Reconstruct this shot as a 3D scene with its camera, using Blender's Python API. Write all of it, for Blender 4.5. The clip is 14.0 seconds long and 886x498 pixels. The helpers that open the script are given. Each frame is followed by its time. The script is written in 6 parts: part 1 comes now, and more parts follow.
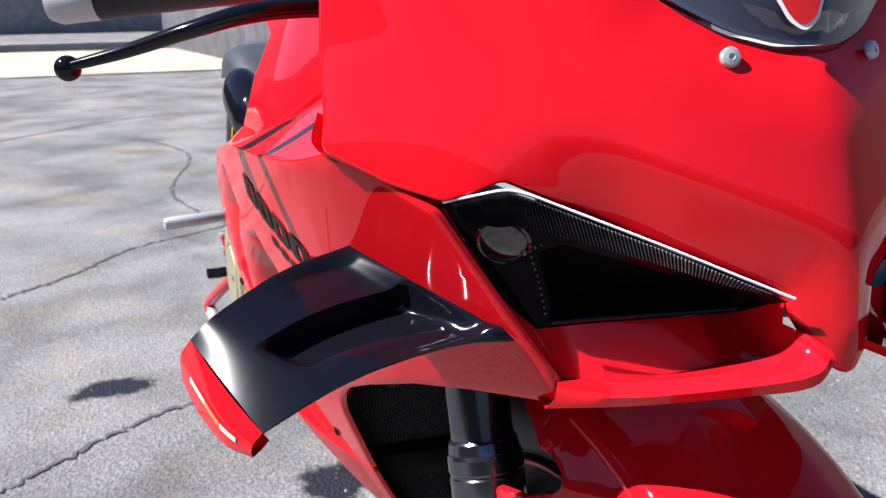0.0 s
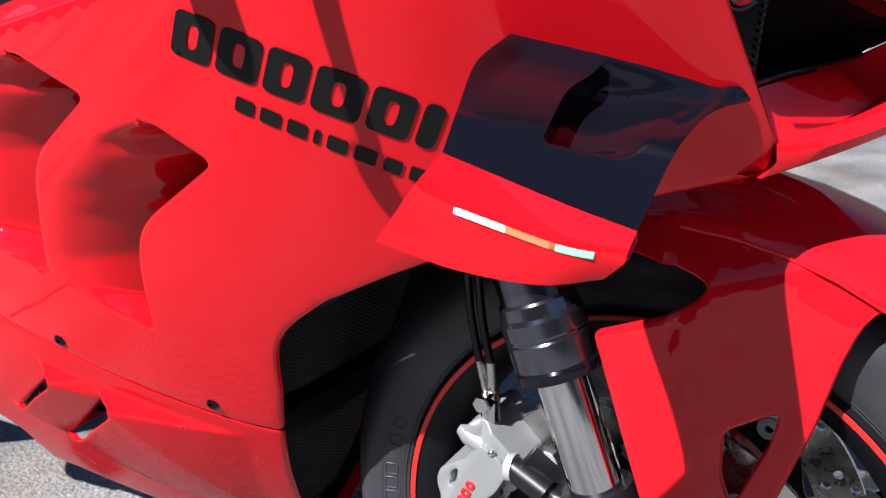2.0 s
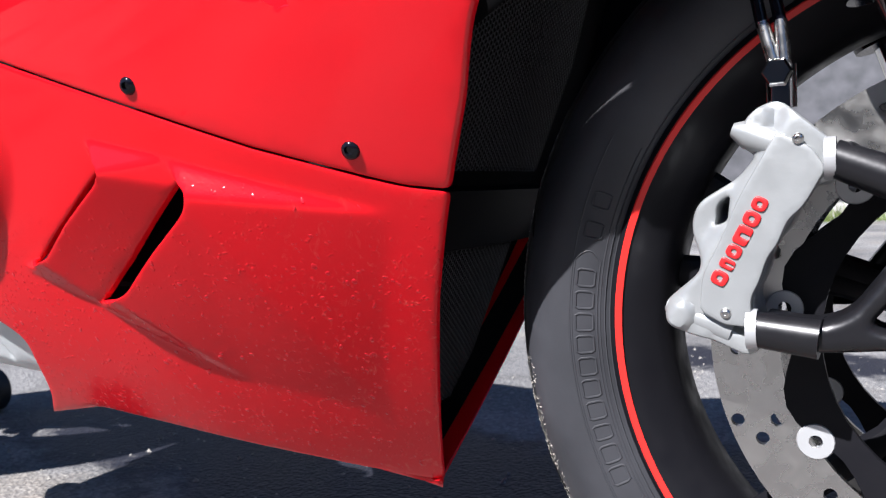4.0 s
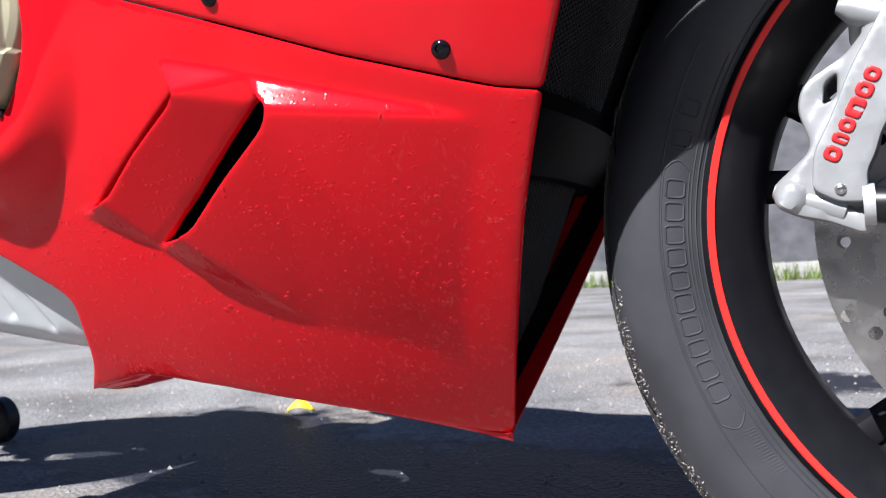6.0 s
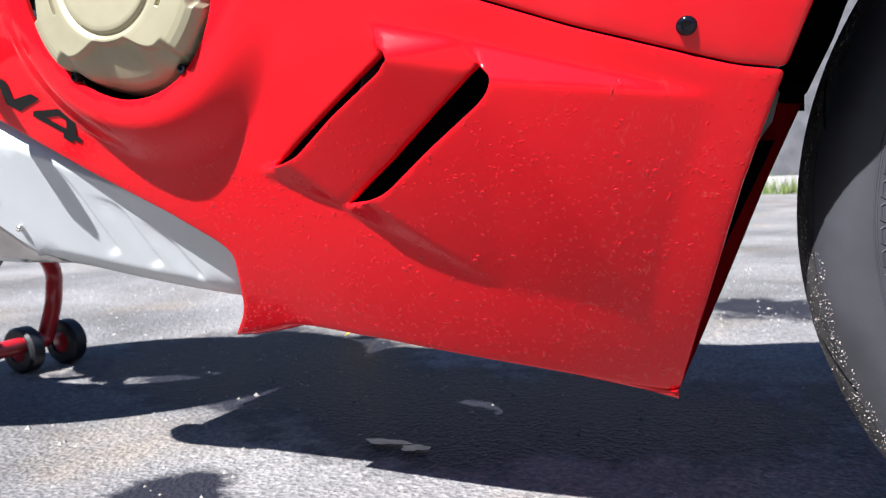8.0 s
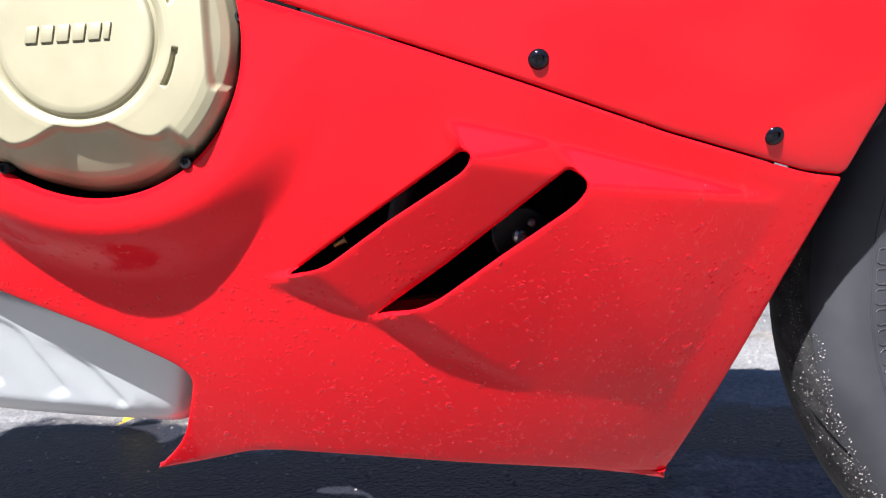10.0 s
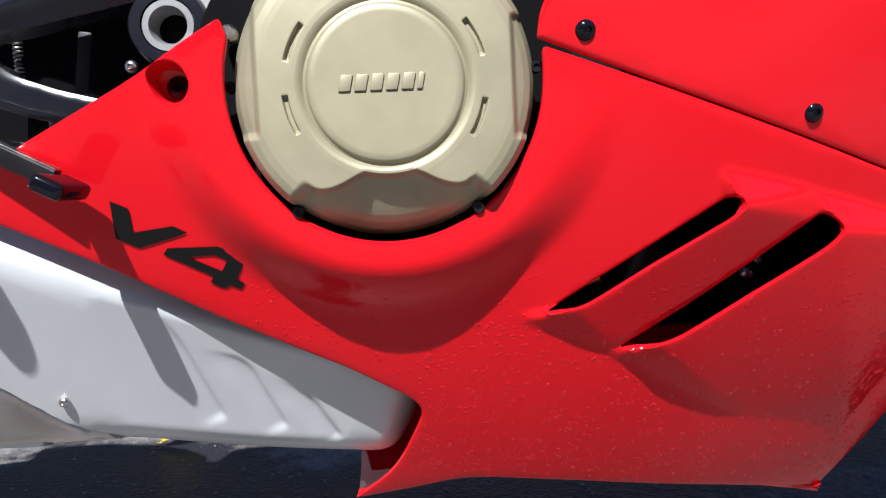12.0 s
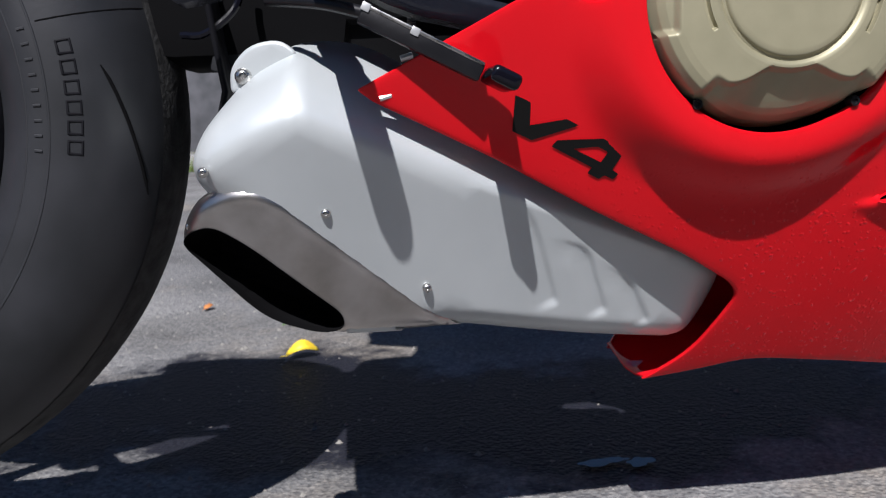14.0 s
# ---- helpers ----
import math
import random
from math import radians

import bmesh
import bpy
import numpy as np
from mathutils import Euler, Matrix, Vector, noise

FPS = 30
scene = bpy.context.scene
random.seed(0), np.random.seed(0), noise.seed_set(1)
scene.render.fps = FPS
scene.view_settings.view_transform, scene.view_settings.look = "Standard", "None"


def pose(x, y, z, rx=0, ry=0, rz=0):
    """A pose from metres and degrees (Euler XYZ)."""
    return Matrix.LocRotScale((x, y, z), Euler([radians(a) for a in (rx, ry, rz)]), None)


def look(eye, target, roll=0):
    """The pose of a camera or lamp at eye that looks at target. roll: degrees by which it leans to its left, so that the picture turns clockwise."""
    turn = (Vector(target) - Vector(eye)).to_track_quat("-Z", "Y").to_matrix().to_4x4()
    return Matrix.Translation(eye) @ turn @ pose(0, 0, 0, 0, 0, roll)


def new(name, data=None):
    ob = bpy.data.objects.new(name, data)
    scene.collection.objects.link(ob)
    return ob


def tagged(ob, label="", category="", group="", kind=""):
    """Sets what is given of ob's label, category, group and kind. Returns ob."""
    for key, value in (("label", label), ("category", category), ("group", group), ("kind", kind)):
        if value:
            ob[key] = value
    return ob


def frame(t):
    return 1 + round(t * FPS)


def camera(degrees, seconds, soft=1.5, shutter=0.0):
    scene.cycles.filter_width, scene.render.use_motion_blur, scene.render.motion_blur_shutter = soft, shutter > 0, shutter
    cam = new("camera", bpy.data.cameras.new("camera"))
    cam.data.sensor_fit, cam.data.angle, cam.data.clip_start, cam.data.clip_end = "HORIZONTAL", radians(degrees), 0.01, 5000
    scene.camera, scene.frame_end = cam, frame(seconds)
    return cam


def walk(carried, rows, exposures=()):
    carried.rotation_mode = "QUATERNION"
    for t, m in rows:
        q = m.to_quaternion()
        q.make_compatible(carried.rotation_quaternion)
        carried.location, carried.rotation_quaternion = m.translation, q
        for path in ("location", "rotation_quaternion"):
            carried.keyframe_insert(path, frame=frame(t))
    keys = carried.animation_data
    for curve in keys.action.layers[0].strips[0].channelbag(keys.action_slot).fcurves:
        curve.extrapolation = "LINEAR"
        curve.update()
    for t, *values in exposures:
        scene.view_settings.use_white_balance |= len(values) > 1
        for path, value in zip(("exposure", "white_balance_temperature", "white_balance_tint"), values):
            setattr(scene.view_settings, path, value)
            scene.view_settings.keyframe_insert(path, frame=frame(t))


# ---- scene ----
cam = camera(55.24, 14.0, soft=1.2)
cam.data.dof.use_dof = True
cam.data.dof.focus_distance, cam.data.dof.aperture_fstop = 0.56, 18.0
PATH = [
    (0, (0.5304, -0.3824, 0.9166), (-1.2565, 0.3253, 0.3633), -0.80),
    (0.5, (0.5205, -0.4762, 0.8887), (-1.1540, 0.4740, 0.3473), -2.27),
    (0.9, (0.4625, -0.5648, 0.8727), (-1.0606, 0.5926, 0.2892), -2.02),
    (1, (0.4352, -0.5883, 0.8698), (-1.0481, 0.6263, 0.2999), -1.97),
    (1.2, (0.3746, -0.6362, 0.8631), (-1.0186, 0.6924, 0.3211), -2.76),
    (1.5, (0.2991, -0.6738, 0.8391), (-0.9045, 0.8192, 0.2713), -3.06),
    (1.8, (0.2289, -0.6745, 0.8031), (-0.8357, 0.9241, 0.2453), -2.76),
    (2, (0.1793, -0.6606, 0.7738), (-0.8067, 0.9854, 0.2092), -2.35),
    (2.4, (0.1051, -0.6360, 0.6958), (-0.8022, 1.0626, 0.1561), -2.10),
    (2.5, (0.0887, -0.6377, 0.6694), (-0.7980, 1.0773, 0.1472), -2.55),
    (2.8, (0.0491, -0.6282, 0.6020), (-0.8727, 1.0818, 0.1261), -2.49),
    (3, (0.0177, -0.6365, 0.5523), (-0.9192, 1.0798, 0.1322), -2.55),
    (3.2, (-0.0057, -0.6312, 0.5113), (-0.9468, 1.0955, 0.1469), -2.42),
    (5.3, (-0.1211, -0.6225, 0.3063), (-0.9774, 1.1823, 0.4033), -3.09),
    (5.5, (-0.1268, -0.6238, 0.2982), (-0.9835, 1.1814, 0.3844), -3.04),
    (6, (-0.1400, -0.6447, 0.2890), (-1.0231, 1.1492, 0.3338), -3.14),
    (6.5, (-0.1688, -0.6442, 0.2928), (-1.0515, 1.1505, 0.2936), -3.03),
    (7, (-0.2019, -0.6886, 0.3157), (-1.1031, 1.0942, 0.2186), -1.89),
    (7.2, (-0.1994, -0.7088, 0.3266), (-1.0943, 1.0735, 0.1769), -2.16),
    (9.3, (-0.5066, -0.7136, 0.3692), (-0.8985, 1.2404, 0.2010), -2.12),
    (9.5, (-0.5213, -0.7104, 0.3863), (-0.6462, 1.2832, 0.2859), -3.16),
    (10, (-0.5654, -0.7174, 0.4055), (-0.6380, 1.2761, 0.2609), -3.14),
    (10.5, (-0.6209, -0.7212, 0.4148), (-0.7235, 1.2711, 0.2716), -3.06),
    (11, (-0.6694, -0.7252, 0.4291), (-0.6842, 1.2691, 0.2783), -2.99),
    (11.5, (-0.7138, -0.7236, 0.4425), (-0.6403, 1.2694, 0.2922), -2.86),
    (12, (-0.7957, -0.7343, 0.4452), (-0.6716, 1.2559, 0.2914), -2.84),
    (12.5, (-0.8758, -0.7571, 0.4518), (-0.7397, 1.2304, 0.2752), -2.97),
    (13, (-0.9254, -0.7683, 0.4421), (-0.7520, 1.2117, 0.2191), -3.17),
    (13.5, (-1.0113, -0.7595, 0.4327), (-0.8083, 1.2124, 0.1675), -2.95),
    (14, (-1.0887, -0.7583, 0.4335), (-0.8771, 1.2058, 0.1213), -2.87),
]
EXPOSURES = [(0, 1.36), (1.5, 1.20), (3, 1.45), (6.5, 1.46), (9.5, 1.86), (11.5, 1.24), (13, 0.77), (14, 0.54)]
walk(cam, [(t, look(eye, target, roll)) for t, eye, target, roll in PATH], EXPOSURES)

# ---- world, sun, exposure ----
scene.view_settings.use_white_balance = True
scene.view_settings.white_balance_temperature = 5850
scene.view_settings.white_balance_tint = 12
world = bpy.data.worlds.new("sky")
scene.world = world
world.use_nodes = True
SUN_DIR = Vector((-0.17, -0.645, 0.745)).normalized()
nt = world.node_tree
sky = nt.nodes.new("ShaderNodeTexSky")
sky.sky_type, sky.sun_disc = "NISHITA", False
sky.sun_elevation = math.asin(SUN_DIR.z)
sky.sun_rotation = math.atan2(SUN_DIR.x, SUN_DIR.y)
sky.dust_density, sky.air_density, sky.ozone_density = 0.1, 1.0, 4.0
nt.links.new(sky.outputs[0], nt.nodes["Background"].inputs[0])
nt.nodes["Background"].inputs[1].default_value = 0.040
sun = new("sun", bpy.data.lights.new("sun", "SUN"))
sun.data.energy, sun.data.angle, sun.data.color = 5.2, radians(0.55), (1.0, 0.925, 0.84)
sun.matrix_world = look((0, 0, 6), Vector((0, 0, 6)) - SUN_DIR)


# ---- materials ----
def principled(name, color, rough=0.5, metal=0.0, coat=0.0, **kw):
    m = bpy.data.materials.new(name)
    m.use_nodes = True
    b = m.node_tree.nodes["Principled BSDF"]
    b.inputs["Base Color"].default_value = (*color, 1)
    b.inputs["Roughness"].default_value = rough
    b.inputs["Metallic"].default_value = metal
    b.inputs["Coat Weight"].default_value = coat
    b.inputs["Coat Roughness"].default_value = kw.get("coat_rough", 0.03)
    b.inputs["Specular IOR Level"].default_value = kw.get("spec", 0.5)
    b.inputs["Transmission Weight"].default_value = kw.get("glass", 0.0)
    b.inputs["IOR"].default_value = kw.get("ior", 1.45)
    return m


def node(m, kind, **inputs):
    n = m.node_tree.nodes.new(kind)
    for k, v in inputs.items():
        n.inputs[k.replace("_", " ")].default_value = v
    return n


def wire(m, a, out, b, inp):
    m.node_tree.links.new(a.outputs[out], b.inputs[inp])


def shader(m):
    return m.node_tree.nodes["Principled BSDF"]


def vary(m, color_a, color_b, scale, detail=6.0, lo=0.35, hi=0.65, stretch=(1, 1, 1)):
    """Mixes two base colours by noise in object space."""
    tc = node(m, "ShaderNodeTexCoord")
    mp = node(m, "ShaderNodeMapping")
    mp.inputs["Scale"].default_value = stretch
    nz = node(m, "ShaderNodeTexNoise", Scale=scale, Detail=detail)
    rp = node(m, "ShaderNodeValToRGB")
    rp.color_ramp.elements[0].position, rp.color_ramp.elements[1].position = lo, hi
    rp.color_ramp.elements[0].color, rp.color_ramp.elements[1].color = (*color_a, 1), (*color_b, 1)
    wire(m, tc, "Object", mp, "Vector")
    wire(m, mp, "Vector", nz, "Vector")
    wire(m, nz, "Fac", rp, "Fac")
    wire(m, rp, "Color", shader(m), "Base Color")
    return m


def bumped(m, scale, strength, distance=0.001, detail=3.0, stretch=(1, 1, 1), tex="ShaderNodeTexNoise"):
    tc = node(m, "ShaderNodeTexCoord")
    mp = node(m, "ShaderNodeMapping")
    mp.inputs["Scale"].default_value = stretch
    nz = node(m, tex)
    nz.inputs["Scale"].default_value = scale
    if tex == "ShaderNodeTexNoise":
        nz.inputs["Detail"].default_value = detail
    bp = node(m, "ShaderNodeBump", Strength=strength, Distance=distance)
    wire(m, tc, "Object", mp, "Vector")
    wire(m, mp, "Vector", nz, "Vector")
    wire(m, nz, 0, bp, "Height")
    wire(m, bp, "Normal", shader(m), "Normal")
    return m


def rough_vary(m, scale, lo, hi):
    tc = node(m, "ShaderNodeTexCoord")
    nz = node(m, "ShaderNodeTexNoise", Scale=scale, Detail=5.0)
    mr = node(m, "ShaderNodeMapRange")
    mr.inputs["From Min"].default_value, mr.inputs["From Max"].default_value = 0.3, 0.7
    mr.inputs["To Min"].default_value, mr.inputs["To Max"].default_value = lo, hi
    wire(m, tc, "Object", nz, "Vector")
    wire(m, nz, "Fac", mr, "Value")
    wire(m, mr, "Result", shader(m), "Roughness")
    return m


RED = (0.60, 0.0050, 0.0105)
red_paint = principled("red_paint", RED, 0.5, coat=0.72, coat_rough=0.02, spec=0.0)
vary(red_paint, (0.585, 0.0045, 0.0100), (0.615, 0.0055, 0.0115), 9.0)


def spattered(m):
    """Lacquer that wheel spray has wetted: many flat drops as relief, and pale dried streaks."""
    tc = node(m, "ShaderNodeTexCoord")
    blobs = node(m, "ShaderNodeTexVoronoi", Scale=230.0, Randomness=1.0)
    warp = node(m, "ShaderNodeTexNoise", Scale=160.0, Detail=2.0)
    shift = node(m, "ShaderNodeVectorMath")
    shift.operation = "MULTIPLY_ADD"
    shift.inputs[1].default_value = (0.0035, 0.0035, 0.0035)
    patches = node(m, "ShaderNodeTexNoise", Scale=38.0, Detail=3.0)
    ripple = node(m, "ShaderNodeTexNoise", Scale=75.0, Detail=2.0, Distortion=1.2)
    xyz = node(m, "ShaderNodeSeparateXYZ")
    wire(m, tc, "Object", warp, "Vector")
    wire(m, warp, "Color", shift, 0)
    wire(m, tc, "Object", shift, 2)
    wire(m, shift, "Vector", blobs, "Vector")
    for n in (patches, ripple, xyz):
        wire(m, tc, "Object", n, 0)

    def span(src, out, a, b):
        r = node(m, "ShaderNodeMapRange")
        r.interpolation_type = "SMOOTHSTEP"
        r.inputs["From Min"].default_value, r.inputs["From Max"].default_value = a, b
        wire(m, src, out, r, "Value")
        return r

    def times(a, b):
        n = node(m, "ShaderNodeMath")
        n.operation = "MULTIPLY"
        m.node_tree.links.new(a.outputs[0], n.inputs[0])
        m.node_tree.links.new(b.outputs[0], n.inputs[1])
        return n
    reach = span(xyz, "Z", 0.43, 0.33)
    wet = times(span(patches, "Fac", 0.38, 0.56), reach)
    drops = times(times(span(blobs, "Distance", 0.40, 0.12), span(blobs, "Color", 0.38, 0.50)), wet)
    bump = node(m, "ShaderNodeBump", Strength=0.75, Distance=0.0008)
    wire(m, drops, 0, bump, "Height")
    low = times(span(ripple, "Fac", 0.35, 0.65), reach)
    bump2 = node(m, "ShaderNodeBump", Strength=0.14, Distance=0.0006)
    wire(m, low, 0, bump2, "Height")
    wire(m, bump, "Normal", bump2, "Normal")
    wire(m, bump2, "Normal", shader(m), "Normal")
    wire(m, bump2, "Normal", shader(m), "Coat Normal")
    streak = node(m, "ShaderNodeTexNoise", Scale=95.0, Detail=9.0, Roughness=0.7, Distortion=0.8)
    mp = node(m, "ShaderNodeMapping")
    mp.inputs["Scale"].default_value, mp.inputs["Rotation"].default_value = (1.0, 1.0, 0.4), (0, 0.35, 0)
    wire(m, tc, "Object", mp, "Vector")
    wire(m, mp, "Vector", streak, "Vector")
    front = span(xyz, "X", -0.56, -0.38)
    dried = times(times(span(streak, "Fac", 0.55, 0.76), reach), front)
    mix = node(m, "ShaderNodeMix")
    mix.data_type = "RGBA"
    wire(m, dried, 0, mix, 0)
    mix.inputs[6].default_value, mix.inputs[7].default_value = (*RED, 1), (0.62, 0.075, 0.06, 1)
    m.node_tree.links.new(mix.outputs[2], shader(m).inputs["Base Color"])
    return m


belly_paint = spattered(principled("red_paint_spattered", RED, 0.5, coat=0.52, coat_rough=0.10, spec=0.0))
black_gloss = bumped(principled("black_gloss", (0.004, 0.004, 0.007), 0.35, coat=0.6, coat_rough=0.11, spec=0.0), 500, 0.03, 0.0002)
black_matte = rough_vary(principled("black_matte", (0.007, 0.007, 0.009), 0.5, spec=0.15), 60, 0.35, 0.6)
black_metal = bumped(rough_vary(principled("black_metal", (0.009, 0.009, 0.011), 0.32, metal=0.2), 40, 0.25, 0.4), 260, 0.15, 0.0004)
navy_metal = rough_vary(principled("navy_metal", (0.008, 0.009, 0.014), 0.3, spec=0.5), 30, 0.18, 0.30)
rubber = bumped(vary(principled("rubber", (0.014, 0.015, 0.018), 0.46, spec=0.5), (0.011, 0.012, 0.014), (0.022, 0.023, 0.027), 14), 300, 0.2, 0.0004)
tread = bumped(vary(principled("tread", (0.02, 0.02, 0.021), 0.8), (0.013, 0.013, 0.014), (0.042, 0.042, 0.042), 60), 180, 0.8, 0.0012)
chrome = rough_vary(principled("chrome", (0.62, 0.62, 0.63), 0.08, metal=1.0), 50, 0.05, 0.12)
steel = rough_vary(principled("steel", (0.52, 0.51, 0.49), 0.3, metal=1.0), 80, 0.2, 0.36)
alu = bumped(rough_vary(principled("aluminium", (0.48, 0.49, 0.50), 0.38, metal=0.5), 90, 0.3, 0.45), 500, 0.08, 0.0003)
silver = bumped(vary(principled("silver_coat", (0.51, 0.54, 0.55), 0.38, metal=0.3), (0.49, 0.52, 0.53), (0.53, 0.56, 0.57), 12), 700, 0.05, 0.0002)
bronze = bumped(vary(principled("bronze_cast", (0.30, 0.28, 0.185), 0.45, metal=0.35), (0.28, 0.262, 0.172), (0.325, 0.30, 0.20), 30), 900, 0.12, 0.0003)
brushed = bumped(vary(principled("brushed_steel", (0.50, 0.48, 0.46), 0.3, metal=1.0), (0.42, 0.40, 0.38), (0.58, 0.56, 0.545), 25), 240, 0.12, 0.0003, stretch=(1, 1, 14))
# Dead black: soot in the silencer outlet, shade put into hollows and gaps elsewhere.
soot_and_shade = principled("soot_and_shade", (0.003, 0.003, 0.0035), 0.9, spec=0.1)
red_stripe = principled("rim_stripe", (0.62, 0.02, 0.015), 0.4)
decal_black = principled("decal_black", (0.006, 0.006, 0.006), 0.5, spec=0.2)
decal_white = principled("decal_white", (0.75, 0.75, 0.70), 0.4)
decal_red = principled("decal_red", (0.55, 0.012, 0.014), 0.4)
decal_orange = principled("decal_orange", (0.62, 0.17, 0.07), 0.4)
decal_green = principled("decal_green", (0.30, 0.60, 0.42), 0.4)
red_anod = principled("red_anodised", (0.45, 0.01, 0.012), 0.25, metal=0.8)
lens_glass = principled("lens_glass", (0.003, 0.002, 0.003), 0.05, spec=0.05)
rubber_dusty = bumped(vary(principled("rubber_dusty", (0.028, 0.029, 0.034), 0.5), (0.021, 0.022, 0.026), (0.036, 0.037, 0.043), 14), 300, 0.2, 0.0004)
fork_metal = rough_vary(principled("fork_metal", (0.12, 0.125, 0.145), 0.2, metal=0.95), 40, 0.16, 0.22)
cast_silver = bumped(rough_vary(principled("cast_silver", (0.30, 0.312, 0.315), 0.4, metal=0.45), 90, 0.30, 0.44), 420, 0.2, 0.0003)
drl = rough_vary(principled("light_strip", (0.90, 0.91, 0.92), 0.25, coat=0.5), 70, 0.15, 0.3)
satin_grey = rough_vary(principled("satin_grey", (0.045, 0.048, 0.056), 0.45, metal=0.2), 30, 0.38, 0.52)
yellow_tape = principled("yellow_tape", (0.6, 0.42, 0.02), 0.5)
screen_glass = principled("screen_glass", (0.05, 0.06, 0.09), 0.04, coat=1.0)


# ---- mesh helpers ----
def smooth(a, b, v):
    h = min(1.0, max(0.0, (v - a) / (b - a)))
    return h * h * (3 - 2 * h)


def smax(a, b, k=0.03):
    h = min(1.0, max(0.0, 0.5 + 0.5 * (a - b) / k))
    return b * (1 - h) + a * h + k * h * (1 - h)


def finish(ob, angle=40):
    me = ob.data
    for p in me.polygons:
        p.use_smooth = True
    me.set_sharp_from_angle(angle=radians(angle))


def part(name, bm, material, parent=None, label="", angle=40, kind=""):
    me = bpy.data.meshes.new(name)
    bmesh.ops.recalc_face_normals(bm, faces=bm.faces)
    bm.to_mesh(me)
    bm.free()
    me.materials.append(material)
    ob = new(name, me)
    finish(ob, angle)
    if parent:
        ob.parent = parent
    return tagged(ob, label, kind=kind)


def thing(name, label, category, group="", kind=""):
    return tagged(new(name), label, category, group, kind)


def box(bm, size, m=Matrix(), bevel=0.0, seg=2):
    r = bmesh.ops.create_cube(bm, size=1.0, matrix=m @ Matrix.Diagonal((*size, 1)))
    if bevel:
        edges = {e for v in r["verts"] for e in v.link_edges}
        bmesh.ops.bevel(bm, geom=list(edges), offset=bevel, segments=seg, affect="EDGES", profile=0.6)
    return bm


def lathe(bm, profile, n=64, m=Matrix(), closed=False, caps=True):
    """Turns (radius, height) pairs about the local y axis."""
    rings = []
    for r, h in profile:
        rings.append([bm.verts.new(m @ Vector((r * math.cos(2 * math.pi * k / n), h, r * math.sin(2 * math.pi * k / n)))) for k in range(n)])
    pairs = list(zip(rings, rings[1:])) + ([(rings[-1], rings[0])] if closed else [])
    for a, b in pairs:
        for k in range(n):
            bm.faces.new((a[k], a[(k + 1) % n], b[(k + 1) % n], b[k]))
    if not closed and caps:
        for ring, (r, h) in ((rings[0], profile[0]), (rings[-1], profile[-1])):
            if r > 1e-5:
                bm.faces.new(ring)
    return bm


def sweep(bm, path, radius, n=12, flat=1.0, up=(0, 0, 1)):
    """A tube along a path; radius is a number or one per point; flat squashes it along 'up'."""
    pts = [Vector(p) for p in path]
    rings = []
    side = None
    for i, p in enumerate(pts):
        d = (pts[min(i + 1, len(pts) - 1)] - pts[max(i - 1, 0)]).normalized()
        u = Vector(up) if side is None else side
        a = d.cross(u)
        if a.length < 1e-4:
            a = d.cross(Vector((1, 0.3, 0.2)))
        a.normalize()
        b = a.cross(d).normalized()
        side = b
        r = radius[i] if hasattr(radius, "__len__") else radius
        rings.append([bm.verts.new(p + r * (math.cos(2 * math.pi * k / n) * a + flat * math.sin(2 * math.pi * k / n) * b)) for k in range(n)])
    for a, b in zip(rings, rings[1:]):
        for k in range(n):
            bm.faces.new((a[k], a[(k + 1) % n], b[(k + 1) % n], b[k]))
    bm.faces.new(rings[0])
    bm.faces.new(rings[-1])
    return bm


def bezier(points, n=8):
    """Catmull-Rom through a few points."""
    p = [Vector(q) for q in points]
    p = [2 * p[0] - p[1]] + p + [2 * p[-1] - p[-2]]
    out = []
    for a, b, c, d in zip(p, p[1:], p[2:], p[3:]):
        for k in range(n):
            t = k / n
            out.append(0.5 * (2 * b + (c - a) * t + (2 * a - 5 * b + 4 * c - d) * t * t + (3 * b - a - 3 * c + d) * t ** 3))
    return out + [p[-2]]


def rounded(points, r=0.004, step=0.006, seg=5):
    """A closed outline with its corners rounded; a third number sets a corner's own radius. Densely sampled."""
    pts = [(Vector(p[:2]), p[2] if len(p) > 2 else r) for p in points]
    out = []
    for i, (p, rad) in enumerate(pts):
        a, b = pts[i - 1][0], pts[(i + 1) % len(pts)][0]
        da, db = min(rad, 0.45 * (a - p).length), min(rad, 0.45 * (b - p).length)
        s, e = p + (a - p).normalized() * da, p + (b - p).normalized() * db
        for k in range(seg + 1):
            t = k / seg
            out.append(s * (1 - t) ** 2 + p * 2 * t * (1 - t) + e * t * t)
    dense = []
    for a, b in zip(out, out[1:] + out[:1]):
        n = max(1, math.ceil((b - a).length / step))
        dense += [a.lerp(b, k / n) for k in range(n)]
    clean = [dense[0]]
    for p in dense[1:]:
        if (p - clean[-1]).length > 0.0006:
            clean.append(p)
    if (clean[0] - clean[-1]).length < 0.0006:
        clean.pop()
    return clean


def area(loop):
    return 0.5 * sum(a.x * b.y - b.x * a.y for a, b in zip(loop, loop[1:] + loop[:1]))


def inset(loop, d):
    """The loop moved by d to its inner side (its outer side where d is negative)."""
    s = 1 if area(loop) > 0 else -1
    out = []
    for i, p in enumerate(loop):
        t = (loop[(i + 1) % len(loop)] - loop[i - 1]).normalized()
        out.append(p + Vector((-t.y, t.x)) * d * s)
    return out


def inside(p, loop):
    c = False
    for a, b in zip(loop, loop[1:] + loop[:1]):
        if (a.y > p.y) != (b.y > p.y) and p.x < (b.x - a.x) * (p.y - a.y) / (b.y - a.y) + a.x:
            c = not c
    return c


